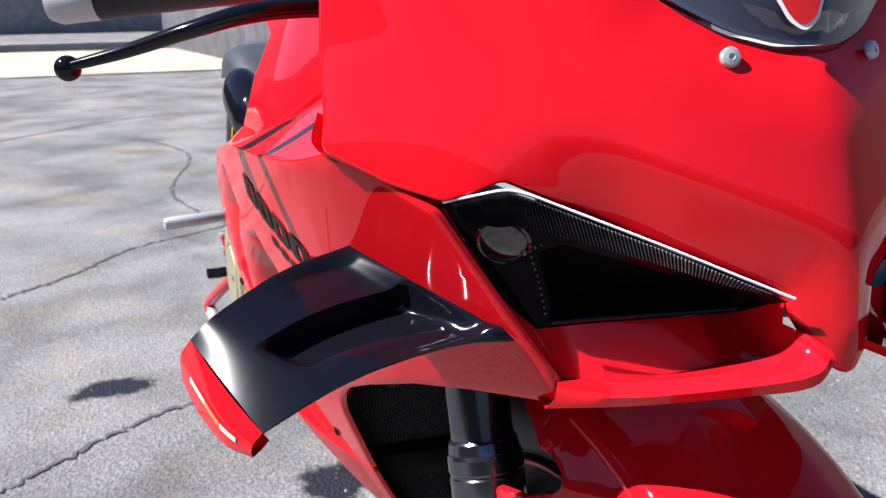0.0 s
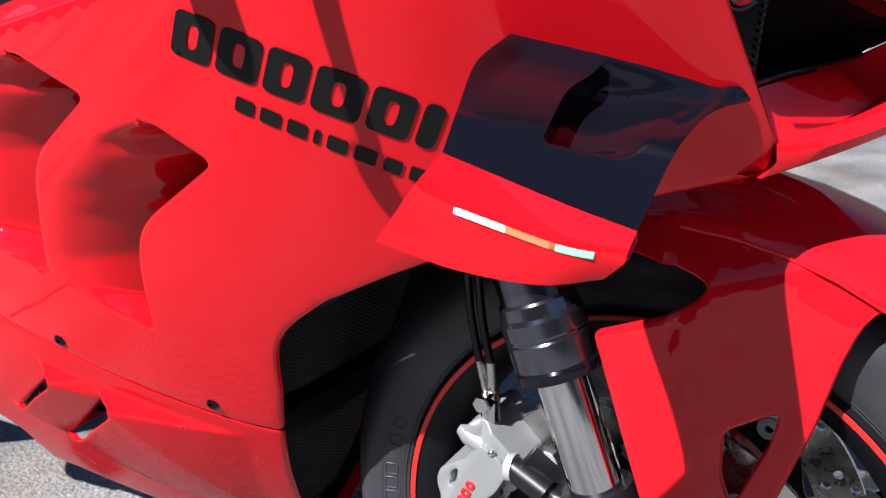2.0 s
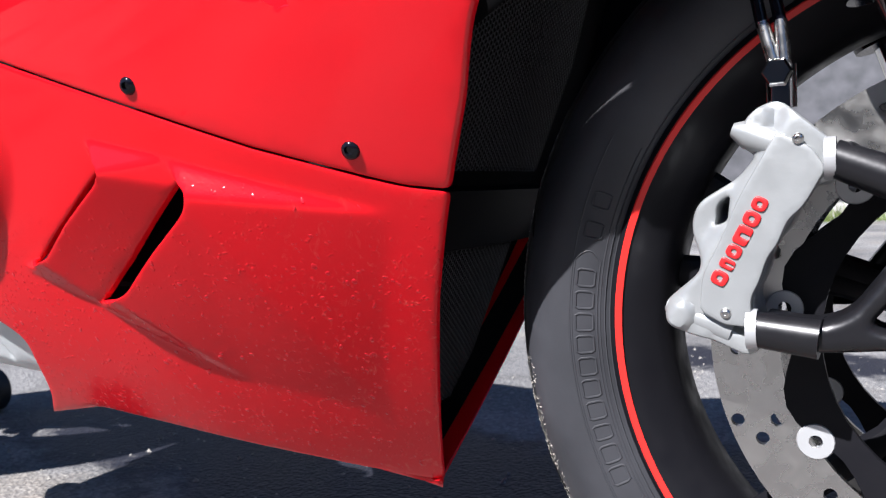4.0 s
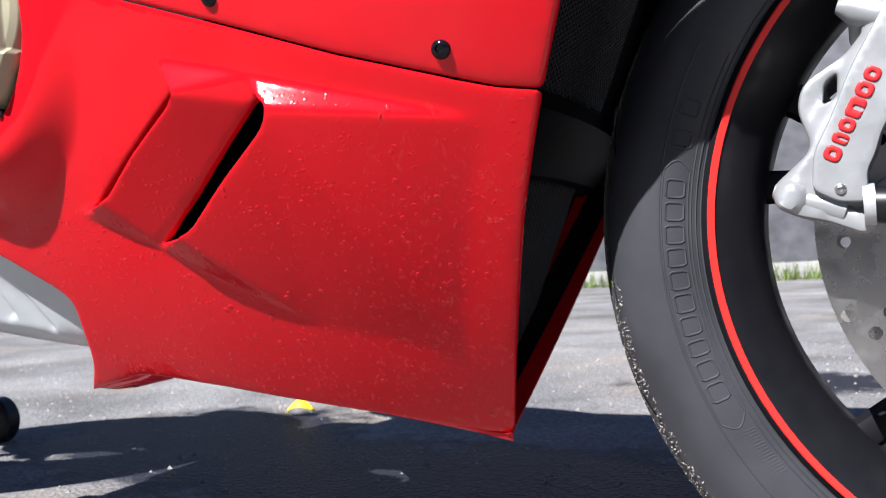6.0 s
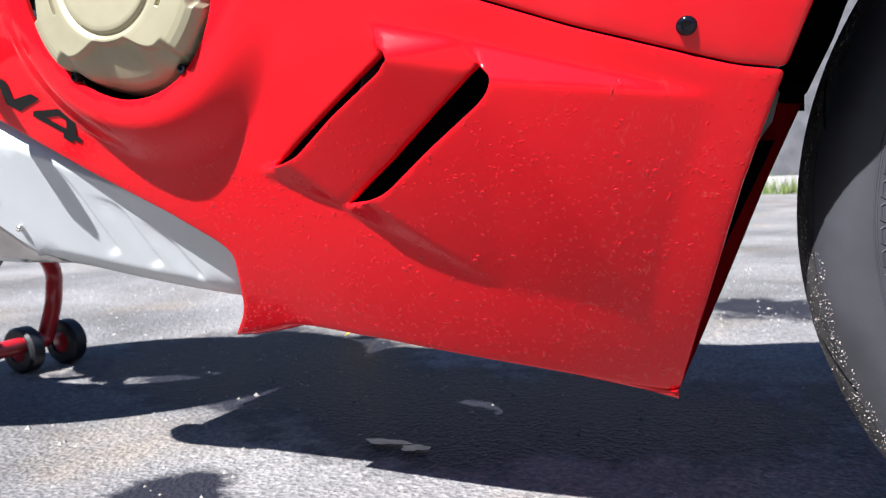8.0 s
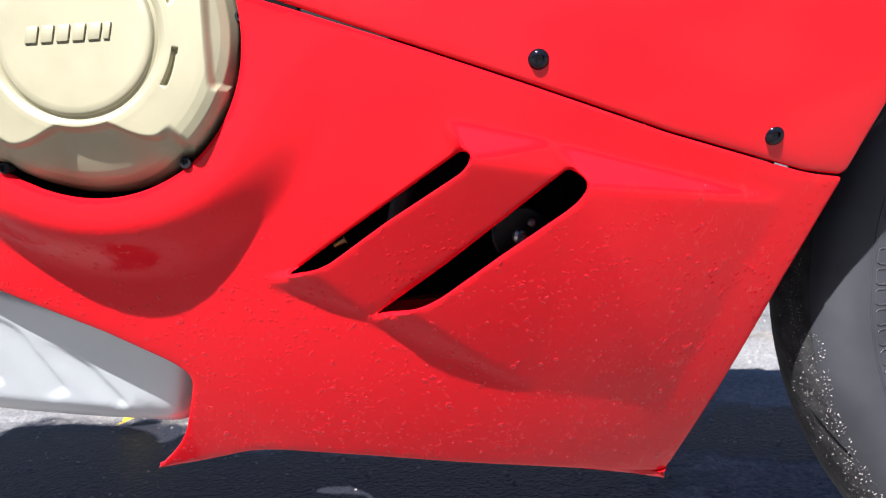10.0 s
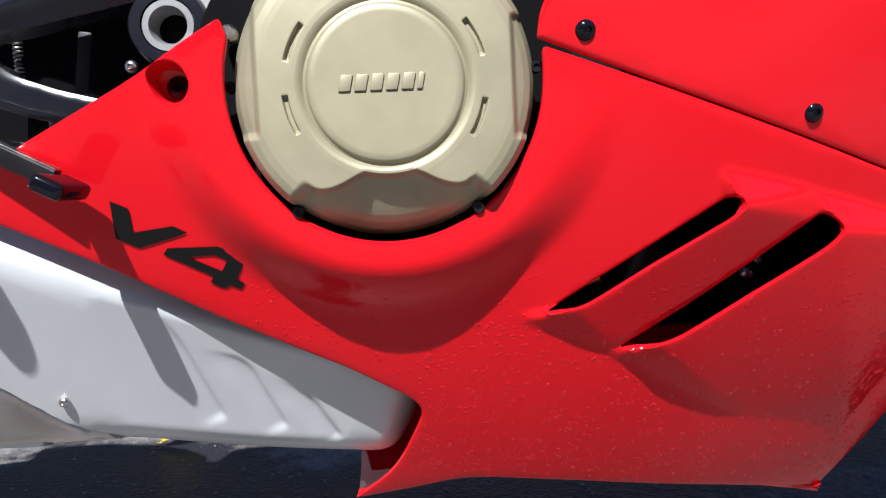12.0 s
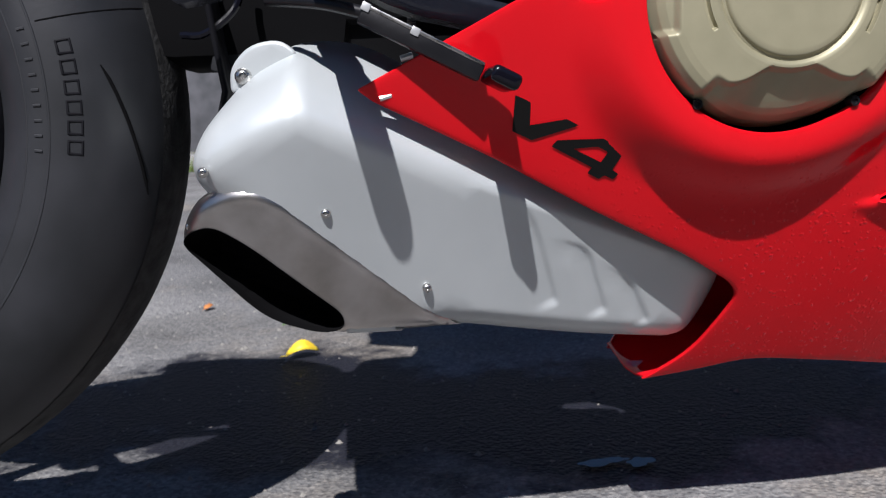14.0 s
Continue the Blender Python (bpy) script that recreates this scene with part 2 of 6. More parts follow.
def edge_table(loops):
    """Starts and spans of all the edges of some loops."""
    a = np.concatenate([np.array([(q.x, q.y) for q in loop]) for loop in loops])
    b = np.concatenate([np.array([(q.x, q.y) for q in loop[1:] + loop[:1]]) for loop in loops])
    return a, b - a, ((b - a) ** 2).sum(1) + 1e-12


def edge_distance(p, table):
    a, ab, l2 = table
    ap = np.array((p.x, p.y)) - a
    t = np.clip((ap * ab).sum(1) / l2, 0, 1)
    q = ap - ab * t[:, None]
    return float(np.sqrt((q * q).sum(1).min()))


def to_edge(p, loops):
    return edge_distance(p, edge_table(loops))


def sheet(outline, holes, f, step=0.012, lip=0.003, thick=0.003, back=None, fine=None):
    """A panel: the outline in two coordinates, less its holes, filled with a fine mesh and laid on f(u, v, d), which gives the place
    (d: distance to the nearest edge, up to about a step). Edges roll inwards by lip; thick gives it a second skin by back(u, v)."""
    loops = [outline, *holes]
    pts, edges, faces_in = [], [], []
    for n, loop in enumerate(loops):
        base = len(pts)
        pts += loop
        edges += [(base + k, base + (k + 1) % len(loop)) for k in range(len(loop))]
    nb = len(pts)
    extra = []
    for n, loop in enumerate(loops):
        for d in (0.12 * lip, 0.4 * lip, lip):
            if lip > 0:
                extra += [(q, d) for q in inset(loop, d if n == 0 else -d)]
    xs, ys = [p.x for p in outline], [p.y for p in outline]
    u = min(xs)
    row = 0
    while u < max(xs):
        v = min(ys) + (step / 2 if row % 2 else 0)
        while v < max(ys):
            extra.append((Vector((u, v)), None))
            v += step
        u += step * 0.87
        row += 1
    if fine:
        u0, u1, v0, v1, small = fine
        extra = [(p, d) for p, d in extra if d is not None or not (u0 < p.x < u1 and v0 < p.y < v1)]
        for i in range(int((u1 - u0) / (small * 0.87))):
            for j in range(int((v1 - v0) / small)):
                extra.append((Vector((u0 + i * small * 0.87, v0 + (j + 0.5 * (i % 2)) * small)), None))
    table = edge_table(loops)
    keep = []
    for p, d in extra:
        if not inside(p, outline) or any(inside(p, h) for h in holes):
            continue
        e = edge_distance(p, table)
        if d is None and e < (max(lip * 1.6, step * 0.35) if not fine else lip * 1.4):
            continue
        if d is not None and e < d * 0.6:
            continue
        keep.append(p)
    from mathutils import geometry
    verts, es, fs, ov, oe, of = geometry.delaunay_2d_cdt(pts + keep, edges, [], 0, 1e-5)
    bm = bmesh.new()
    dist = [edge_distance(p, table) for p in verts]
    ids = [bm.verts.new(f(p.x, p.y, e)) for p, e in zip(verts, dist)]
    for face in fs:
        c = sum((verts[k] for k in face), Vector((0, 0))) / len(face)
        if inside(c, outline) and not any(inside(c, h) for h in holes):
            bm.faces.new([ids[k] for k in face])
    loose = [v for v in bm.verts if not v.link_faces]
    bmesh.ops.delete(bm, geom=loose, context="VERTS")
    if thick:
        bm.verts.index_update()
        front = list(bm.faces)
        rim = [e for e in bm.edges if len(e.link_faces) == 1]
        twin = {}
        for v in list(bm.verts):
            twin[v] = bm.verts.new(v.co + (back(v.co) if back else Vector((0, thick, 0))))
        for fc in front:
            bm.faces.new([twin[v] for v in reversed(fc.verts)])
        for e in rim:
            a, b = e.verts
            bm.faces.new((a, b, twin[b], twin[a]))
    return bm


def roll(d, lip):
    """How far a rolled edge falls back at the distance d from it."""
    return lip - math.sqrt(max(0.0, lip * lip - (lip - d) ** 2)) if d < lip else 0.0


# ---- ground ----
# Dark ellipses: oil stains, and shade under the bike deepened in the colour.
OIL_AND_SHADE = ((-1.10, 0.46, 0.50, 0.20), (-0.62, 0.42, 0.34, 0.20), (-1.28, 0.62, 0.34, 0.24), (-0.75, 0.23, 0.14, 0.11), (-0.87, 0.40, 0.17, 0.24), (-0.05, 0.60, 0.30, 0.16), (-0.30, 1.35, 0.34, 0.16), (-1.60, -0.45, 0.055, 0.11), (-0.955, -0.03, 0.07, 0.09))


def asphalt():
    m = principled("asphalt", (0.16, 0.155, 0.15), 0.85, spec=0.2)
    tc = node(m, "ShaderNodeTexCoord")
    big = node(m, "ShaderNodeTexNoise", Scale=1.3, Detail=8.0, Roughness=0.6)
    grain = node(m, "ShaderNodeTexVoronoi", Scale=160.0)
    fine = node(m, "ShaderNodeTexNoise", Scale=90.0, Detail=4.0)
    stain = node(m, "ShaderNodeTexNoise", Scale=2.6, Detail=5.0, Distortion=0.6)
    ramp = node(m, "ShaderNodeValToRGB")
    el = ramp.color_ramp.elements
    el[0].position, el[1].position = 0.35, 0.68
    el[0].color, el[1].color = (0.142, 0.141, 0.142, 1), (0.252, 0.247, 0.239, 1)
    r2 = node(m, "ShaderNodeValToRGB")
    r2.color_ramp.elements[0].position, r2.color_ramp.elements[1].position = 0.28, 0.55
    r2.color_ramp.elements[0].color, r2.color_ramp.elements[1].color = (0.66, 0.65, 0.63, 1), (1, 1, 1, 1)
    r3 = node(m, "ShaderNodeValToRGB")
    r3.color_ramp.elements[0].position, r3.color_ramp.elements[1].position = 0.3, 0.75
    r3.color_ramp.elements[0].color, r3.color_ramp.elements[1].color = (0.72, 0.72, 0.74, 1), (1.25, 1.23, 1.20, 1)
    mul = node(m, "ShaderNodeMix")
    mul.data_type, mul.blend_type = "RGBA", "MULTIPLY"
    mul.inputs[0].default_value = 1.0
    mul2 = node(m, "ShaderNodeMix")
    mul2.data_type, mul2.blend_type = "RGBA", "MULTIPLY"
    mul2.inputs[0].default_value = 1.0
    for t in (big, grain, fine, stain):
        wire(m, tc, "Object", t, "Vector")
    wire(m, big, "Fac", ramp, "Fac")
    wire(m, stain, "Fac", r2, "Fac")
    wire(m, fine, "Fac", r3, "Fac")
    m.node_tree.links.new(ramp.outputs["Color"], mul.inputs[6])
    m.node_tree.links.new(r2.outputs["Color"], mul.inputs[7])
    m.node_tree.links.new(mul.outputs[2], mul2.inputs[6])
    m.node_tree.links.new(r3.outputs["Color"], mul2.inputs[7])
    stones = node(m, "ShaderNodeTexVoronoi", Scale=210.0)
    wire(m, tc, "Object", stones, "Vector")
    shade = node(m, "ShaderNodeValToRGB")
    shade.color_ramp.elements[0].position, shade.color_ramp.elements[1].position = 0.1, 0.9
    shade.color_ramp.elements[0].color, shade.color_ramp.elements[1].color = (0.62, 0.62, 0.63, 1), (1.30, 1.28, 1.24, 1)
    wire(m, stones, "Color", shade, "Fac")
    agg = node(m, "ShaderNodeMix")
    agg.data_type, agg.blend_type = "RGBA", "MULTIPLY"
    agg.inputs[0].default_value = 0.8
    m.node_tree.links.new(mul2.outputs[2], agg.inputs[6])
    m.node_tree.links.new(shade.outputs["Color"], agg.inputs[7])
    tan = node(m, "ShaderNodeTexNoise", Scale=2.1, Detail=7.0, Roughness=0.65)
    wire(m, tc, "Object", tan, "Vector")
    r4 = node(m, "ShaderNodeValToRGB")
    r4.color_ramp.elements[0].position, r4.color_ramp.elements[1].position = 0.52, 0.66
    r4.color_ramp.elements[0].color, r4.color_ramp.elements[1].color = (0.98, 1.0, 1.03, 1), (1.14, 1.06, 0.95, 1)
    wire(m, tan, "Fac", r4, "Fac")
    mul3 = node(m, "ShaderNodeMix")
    mul3.data_type, mul3.blend_type = "RGBA", "MULTIPLY"
    mul3.inputs[0].default_value = 1.0
    m.node_tree.links.new(agg.outputs[2], mul3.inputs[6])
    m.node_tree.links.new(r4.outputs["Color"], mul3.inputs[7])
    # damp oil stains, which also darken the shaded ground under the bike: ellipses with a ragged edge
    ragged = node(m, "ShaderNodeTexNoise", Scale=9.0, Detail=9.0, Roughness=0.7)
    wire(m, tc, "Object", ragged, "Vector")
    nearest = None
    for cx, cy, rx, ry in OIL_AND_SHADE:
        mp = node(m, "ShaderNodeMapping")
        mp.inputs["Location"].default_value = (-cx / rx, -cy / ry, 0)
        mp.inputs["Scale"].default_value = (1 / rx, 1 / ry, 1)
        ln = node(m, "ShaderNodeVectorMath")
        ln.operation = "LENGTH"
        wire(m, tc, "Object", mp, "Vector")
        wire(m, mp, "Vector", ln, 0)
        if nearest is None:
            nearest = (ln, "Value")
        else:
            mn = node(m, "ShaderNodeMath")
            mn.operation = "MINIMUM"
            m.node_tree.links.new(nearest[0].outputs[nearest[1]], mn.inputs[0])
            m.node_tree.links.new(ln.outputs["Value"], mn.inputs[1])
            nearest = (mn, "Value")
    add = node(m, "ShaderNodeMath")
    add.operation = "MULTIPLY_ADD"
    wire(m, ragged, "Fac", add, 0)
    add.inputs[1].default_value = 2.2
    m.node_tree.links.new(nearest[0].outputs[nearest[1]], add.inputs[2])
    stain_shade_mask = node(m, "ShaderNodeMapRange")
    stain_shade_mask.inputs["From Min"].default_value, stain_shade_mask.inputs["From Max"].default_value = 2.25, 1.85
    stain_shade_mask.inputs["To Min"].default_value, stain_shade_mask.inputs["To Max"].default_value = 0.0, 1.0
    wire(m, add, "Value", stain_shade_mask, "Value")
    stain_shade = node(m, "ShaderNodeMix")
    stain_shade.data_type = "RGBA"
    wire(m, stain_shade_mask, "Result", stain_shade, 0)
    m.node_tree.links.new(mul3.outputs[2], stain_shade.inputs[6])
    stain_shade.inputs[7].default_value = (0.016, 0.0165, 0.023, 1)
    m.node_tree.links.new(stain_shade.outputs[2], shader(m).inputs["Base Color"])
    rr = node(m, "ShaderNodeMapRange")
    rr.inputs["To Min"].default_value, rr.inputs["To Max"].default_value = 0.90, 0.5
    wire(m, stain_shade_mask, "Result", rr, "Value")
    wire(m, rr, "Result", shader(m), "Roughness")
    bp = node(m, "ShaderNodeBump", Strength=0.8, Distance=0.003)
    wire(m, grain, "Distance", bp, "Height")
    bp2 = node(m, "ShaderNodeBump", Strength=0.6, Distance=0.004)
    wire(m, fine, "Fac", bp2, "Height")
    wire(m, bp, "Normal", bp2, "Normal")
    wire(m, bp2, "Normal", shader(m), "Normal")
    return m


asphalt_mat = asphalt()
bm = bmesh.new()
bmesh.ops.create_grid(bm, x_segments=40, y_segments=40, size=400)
tagged(part("ground", bm, asphalt_mat), "worn grey asphalt with oil stains, cracks and shade darkened under the motorcycle", "ground", kind="structure")

# ---- the motorcycle ----
bike = thing("motorcycle", "red sport motorcycle with black winglets on a paddock stand", "motorcycle")
MID = 0.015


def side(x, z):
    """The right flank of the fairing: y over length and height."""
    u, w = x + 0.5, z - 0.45
    flank = (-0.193 - 0.402 * w + 0.66 * w * w - 0.245 * w ** 3 + 0.075 * u - 0.385 * u * w - 0.324 * u * w * w
             + 0.341 * u * u - 0.707 * u * u * w + 0.298 * u ** 3)
    return smax(flank, -0.161 + 0.6 * (x - 0.08) - 0.45 * (z - 0.715))


CL = Vector((-0.793, 0.507))
CL_R = 0.0968
SEAM = [(-0.697, 0.526), (-0.62, 0.4985), (-0.53, 0.4655), (-0.44, 0.432), (-0.366, 0.409), (-0.342, 0.402, 0.01), (-0.315, 0.398)]
ring_arc = [(CL.x + CL_R * math.cos(radians(a)), CL.y + CL_R * math.sin(radians(a))) for a in range(157, 372, 5)]
BELLY = SEAM + [(-0.326, 0.372), (-0.345, 0.325), (-0.374, 0.243), (-0.409, 0.147, 0.006),
                (-0.52, 0.170), (-0.654, 0.194), (-0.743, 0.207, 0.03), (-0.785, 0.197, 0.02), (-0.836, 0.187, 0.002),
                (-0.801, 0.218, 0.02), (-0.783, 0.259, 0.02), (-0.777, 0.276, 0.012), (-0.786, 0.288, 0.012),
                (-0.83, 0.316), (-0.911, 0.359), (-0.986, 0.402), (-1.069, 0.445, 0.002), (-1.079, 0.453, 0.002),
                (-1.046, 0.469), (-0.956, 0.513), (-0.889, 0.549, 0.003)] + ring_arc[1:-1]
SLOT_1 = [(-0.570, 0.4280, 0.004), (-0.5635, 0.4245, 0.006), (-0.5685, 0.4150, 0.008), (-0.620, 0.3855), (-0.666, 0.3560, 0.012), (-0.690, 0.3530, 0.002), (-0.655, 0.3755)]
SLOT_2 = [(-0.503, 0.4135, 0.004), (-0.4905, 0.4035, 0.008), (-0.4980, 0.3910, 0.014), (-0.549, 0.3585), (-0.600, 0.3240, 0.018), (-0.634, 0.3215, 0.002), (-0.585, 0.354)]
HOLE = [(-0.938, 0.518, 0.006), (-0.932, 0.527, 0.006), (-0.916, 0.525, 0.006), (-0.909, 0.512, 0.008), (-0.916, 0.501, 0.006), (-0.931, 0.503, 0.006)]


# two vanes behind the slots: corners in length and height, with the height by which they stand off the skin
VANES = (
    ((-0.5786, 0.4469, 0.0), (-0.5655, 0.4215, 0.016), (-0.5735, 0.4290, 0.0)),
    ((-0.5115, 0.4289, 0.0), (-0.4945, 0.4015, 0.0195), (-0.506, 0.4150, 0.0)),
    ((-0.5786, 0.4469, 0.0), (-0.5655, 0.4215, 0.016), (-0.5115, 0.4289, 0.001)),
    ((-0.5655, 0.4215, 0.016), (-0.5115, 0.4289, 0.001), (-0.500, 0.4080, 0.002)),
    ((-0.5655, 0.4215, 0.016), (-0.500, 0.4080, 0.002), (-0.674, 0.3575, 0.012)),
    ((-0.674, 0.3575, 0.012), (-0.500, 0.4080, 0.002), (-0.640, 0.3200, 0.002)),
    ((-0.674, 0.3575, 0.012), (-0.640, 0.3200, 0.002), (-0.712, 0.3485, 0.0)),
    ((-0.5115, 0.4289, 0.0), (-0.4945, 0.4015, 0.0195), (-0.358, 0.3855, 0.0)),
    ((-0.4945, 0.4015, 0.0195), (-0.358, 0.3855, 0.0), (-0.420, 0.2260, 0.0)),
    ((-0.4945, 0.4015, 0.0195), (-0.420, 0.2260, 0.0), (-0.525, 0.2480, 0.0)),
    ((-0.4945, 0.4015, 0.0195), (-0.525, 0.2480, 0.0), (-0.612, 0.3245, 0.013)),
    ((-0.612, 0.3245, 0.013), (-0.525, 0.2480, 0.0), (-0.646, 0.3180, 0.0)))


BAND = ((Vector((-0.5655, 0.4215)), Vector((-0.674, 0.3575))), (Vector((-0.500, 0.4080)), Vector((-0.640, 0.3200))))


def flat_vane(x, z):
    best = 0.0
    for (ax, az, ah), (bx, bz, bh), (cx, cz, ch) in VANES:
        det = (bz - cz) * (ax - cx) + (cx - bx) * (az - cz)
        l1 = ((bz - cz) * (x - cx) + (cx - bx) * (z - cz)) / det
        l2 = ((cz - az) * (x - cx) + (ax - cx) * (z - cz)) / det
        if l1 >= 0 and l2 >= 0 and l1 + l2 <= 1:
            best = max(best, l1 * ah + l2 * bh + (1 - l1 - l2) * ch)
    # the band between the slots is one even face, from the first slot's lip down to the second slot
    p, (a, b), (c, d) = Vector((x, z)), BAND[0], BAND[1]
    if inside(p, [a, c, d, b]):
        e, g = (b - a).normalized(), (d - c).normalized()
        near, far = abs((p - a).cross(e)), abs((p - c).cross(g))
        t = near / (near + far)
        run = min(1.0, max(0.0, (p - a).dot(e) / (b - a).length))
        return (1 - t) * (0.016 - 0.004 * run) + t * 0.002
    return best


def vane(x, z):
    """The vanes with their creases slightly rounded."""
    if not (-0.73 < x < -0.35 and 0.21 < z < 0.46):
        return 0.0
    ring = [(0.0, 0.0)] + [(0.0026 * math.cos(a), 0.0026 * math.sin(a)) for a in np.arange(0, 6.2, 1.0472)]
    return sum(flat_vane(x + dx, z + dz) for dx, dz in ring) / len(ring)


def belly_y(x, z):
    y = side(x, z) - vane(x, z)
    rho = (Vector((x, z)) - CL).length
    ring = -0.215 - 0.17 * (z - CL.y)
    w = 1 - smooth(0.111, 0.152, rho)
    return y + (min(ring, y) - y) * w


def belly_place(u, v, d):
    return Vector((u, belly_y(u, v) + roll(d, 0.002), v))


belly_out = rounded(BELLY, 0.004, step=0.004)
bm = sheet(belly_out, [rounded(SLOT_1, 0.004, step=0.0025), rounded(SLOT_2, 0.004, step=0.0025), rounded(HOLE, 0.005, step=0.0025)], belly_place, step=0.0066, lip=0.002, thick=0.003, fine=(-0.725, -0.36, 0.215, 0.455, 0.0034))
belly = part("belly_fairing", bm, belly_paint, bike, "glossy red lower fairing, spattered with water drops", angle=30)

DUCT_1 = [(-0.427, 0.750, 0.012), (-0.357, 0.717, 0.010), (-0.442, 0.667, 0.03), (-0.470, 0.600, 0.02), (-0.487, 0.556, 0.004), (-0.545, 0.578, 0.02), (-0.61, 0.592, 0.04), (-0.60, 0.68, 0.06), (-0.52, 0.725, 0.04)]
DUCT_2 = [(-0.300, 0.701, 0.012), (-0.255, 0.671, 0.010), (-0.348, 0.616, 0.03), (-0.368, 0.578, 0.02), (-0.387, 0.511, 0.004), (-0.463, 0.545, 0.02), (-0.475, 0.575, 0.03), (-0.44, 0.64, 0.04), (-0.37, 0.685, 0.03)]
FLANK = [(-0.700, 0.5305, 0.002)] + [(x, z + 0.0014) for x, z, *_ in SEAM[1:-1]] + [(-0.3145, 0.3996), (-0.290, 0.455), (-0.277, 0.494, 0.02), (-0.266, 0.514, 0.02), (-0.247, 0.533, 0.02),
         (-0.21, 0.558), (-0.15, 0.586), (-0.058, 0.625), (0.012, 0.647), (0.056, 0.657), (0.089, 0.664, 0.003),
         (0.0955, 0.685), (0.067, 0.798, 0.003), (0.050, 0.808), (0.016, 0.832, 0.012), (-0.019, 0.821, 0.03), (-0.057, 0.814), (-0.132, 0.807), (-0.263, 0.796), (-0.352, 0.782),
         (-0.448, 0.767), (-0.555, 0.748, 0.04), (-0.652, 0.707, 0.04), (-0.670, 0.64), (-0.682, 0.575, 0.03), (-0.698, 0.548, 0.01)]


# for each air outlet: its rear side, its front side (height, length) and its floor (length, height)
OUTLETS = ((((0.580, 0.592, 0.680, 0.725, 0.750), (-0.600, -0.610, -0.600, -0.520, -0.427)), ((0.556, 0.60, 0.667, 0.717, 0.750), (-0.487, -0.470, -0.442, -0.357, -0.427)), ((-0.61, -0.545, -0.487), (0.592, 0.578, 0.556))),
           (((0.545, 0.575, 0.640, 0.685, 0.701), (-0.463, -0.475, -0.440, -0.370, -0.300)), ((0.511, 0.578, 0.616, 0.671, 0.701), (-0.387, -0.368, -0.348, -0.255, -0.300)), ((-0.463, -0.387), (0.545, 0.511))))
d1, d2 = rounded(DUCT_1, 0.01, step=0.004), rounded(DUCT_2, 0.01, step=0.004)
duct_inner = [inset(d, 0.0012) for d in (d1, d2)]


def gap_loop(ring, corners):
    """The narrow gap along an outlet's front side."""
    last = min(range(len(ring)), key=lambda k: (ring[k] - Vector(corners[4][:2])).length) - 1
    deep = inset(ring, 0.0045)
    return ring[2:last] + [deep[k] for k in range(last - 2, 3, -1)]


def outlet_depth(u, v):
    """How far the skin sinks into the outlets: smoothly from the rear, deepest at the gap, with a floor."""
    for ring, (left, right, low) in zip(duct_inner, OUTLETS):
        if inside(Vector((u, v)), ring):
            xl, xr = np.interp(v, *left), np.interp(v, *right)
            q = min(1.0, max(0.0, (u - xl) / max(0.06, xr - xl)))
            return 0.058 * q * q * (1.6 - 0.6 * q) * smooth(0.0, 0.015, v - np.interp(u, *low))
    return 0.0


def flank_place(u, v, d):
    """The skin with its two outlets; its free edges are rolled."""
    sunk = outlet_depth(u, v)
    return Vector((u, side(u, v) + (sunk if sunk > 0.004 else sunk + roll(d, 0.0025)), v))


bm = sheet(rounded(FLANK, 0.006), [gap_loop(d1, DUCT_1), gap_loop(d2, DUCT_2)], flank_place, step=0.012, lip=0.0025, thick=0.003, fine=(-0.63, -0.24, 0.495, 0.757, 0.0050))
flank = part("side_fairing", bm, red_paint, bike, "glossy red upper side fairing with two air outlets", angle=50)
# Added black sheet: stops sun leaking through the outlets onto the front tyre.
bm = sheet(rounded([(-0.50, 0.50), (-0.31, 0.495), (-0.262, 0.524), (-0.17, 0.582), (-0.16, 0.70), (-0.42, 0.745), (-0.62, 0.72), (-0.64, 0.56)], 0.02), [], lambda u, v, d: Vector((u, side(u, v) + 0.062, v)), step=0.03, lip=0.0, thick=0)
part("outlet_sun_block", bm, soot_and_shade, bike, "black sheet added behind the air outlets to block sun")
# the left half of the fairing, seen past the front edge
bm = sheet(rounded(BELLY[:-len(ring_arc) + 2], 0.004, step=0.02), [], lambda u, v, d: Vector((u, 2 * MID - side(u, v) - roll(d, 0.003), v)), step=0.04, lip=0.003, thick=0.003, back=lambda c: Vector((0, -0.003, 0)))
part("belly_fairing", bm, red_paint, bike, angle=30)
bm = sheet(rounded(FLANK, 0.006, step=0.02), [], lambda u, v, d: Vector((u, 2 * MID - side(u, v) - roll(d, 0.003), v)), step=0.04, lip=0.003, thick=0.003, back=lambda c: Vector((0, -0.003, 0)))
part("side_fairing", bm, red_paint, bike, angle=30)

# a black sheet just inside the far half's upper panel
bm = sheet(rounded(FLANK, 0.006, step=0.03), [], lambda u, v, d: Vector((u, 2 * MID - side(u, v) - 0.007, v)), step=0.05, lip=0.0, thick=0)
part("far_inner_sheet", bm, soot_and_shade, bike, "black sheet inside the far side fairing")

# ---- nose ----
def nose_x(y, z):
    a = math.sqrt((y - MID) ** 2 + 0.0001)
    return 0.182 - 0.3 * (z - 0.75) - 0.25 * a - 1.25 * a * a


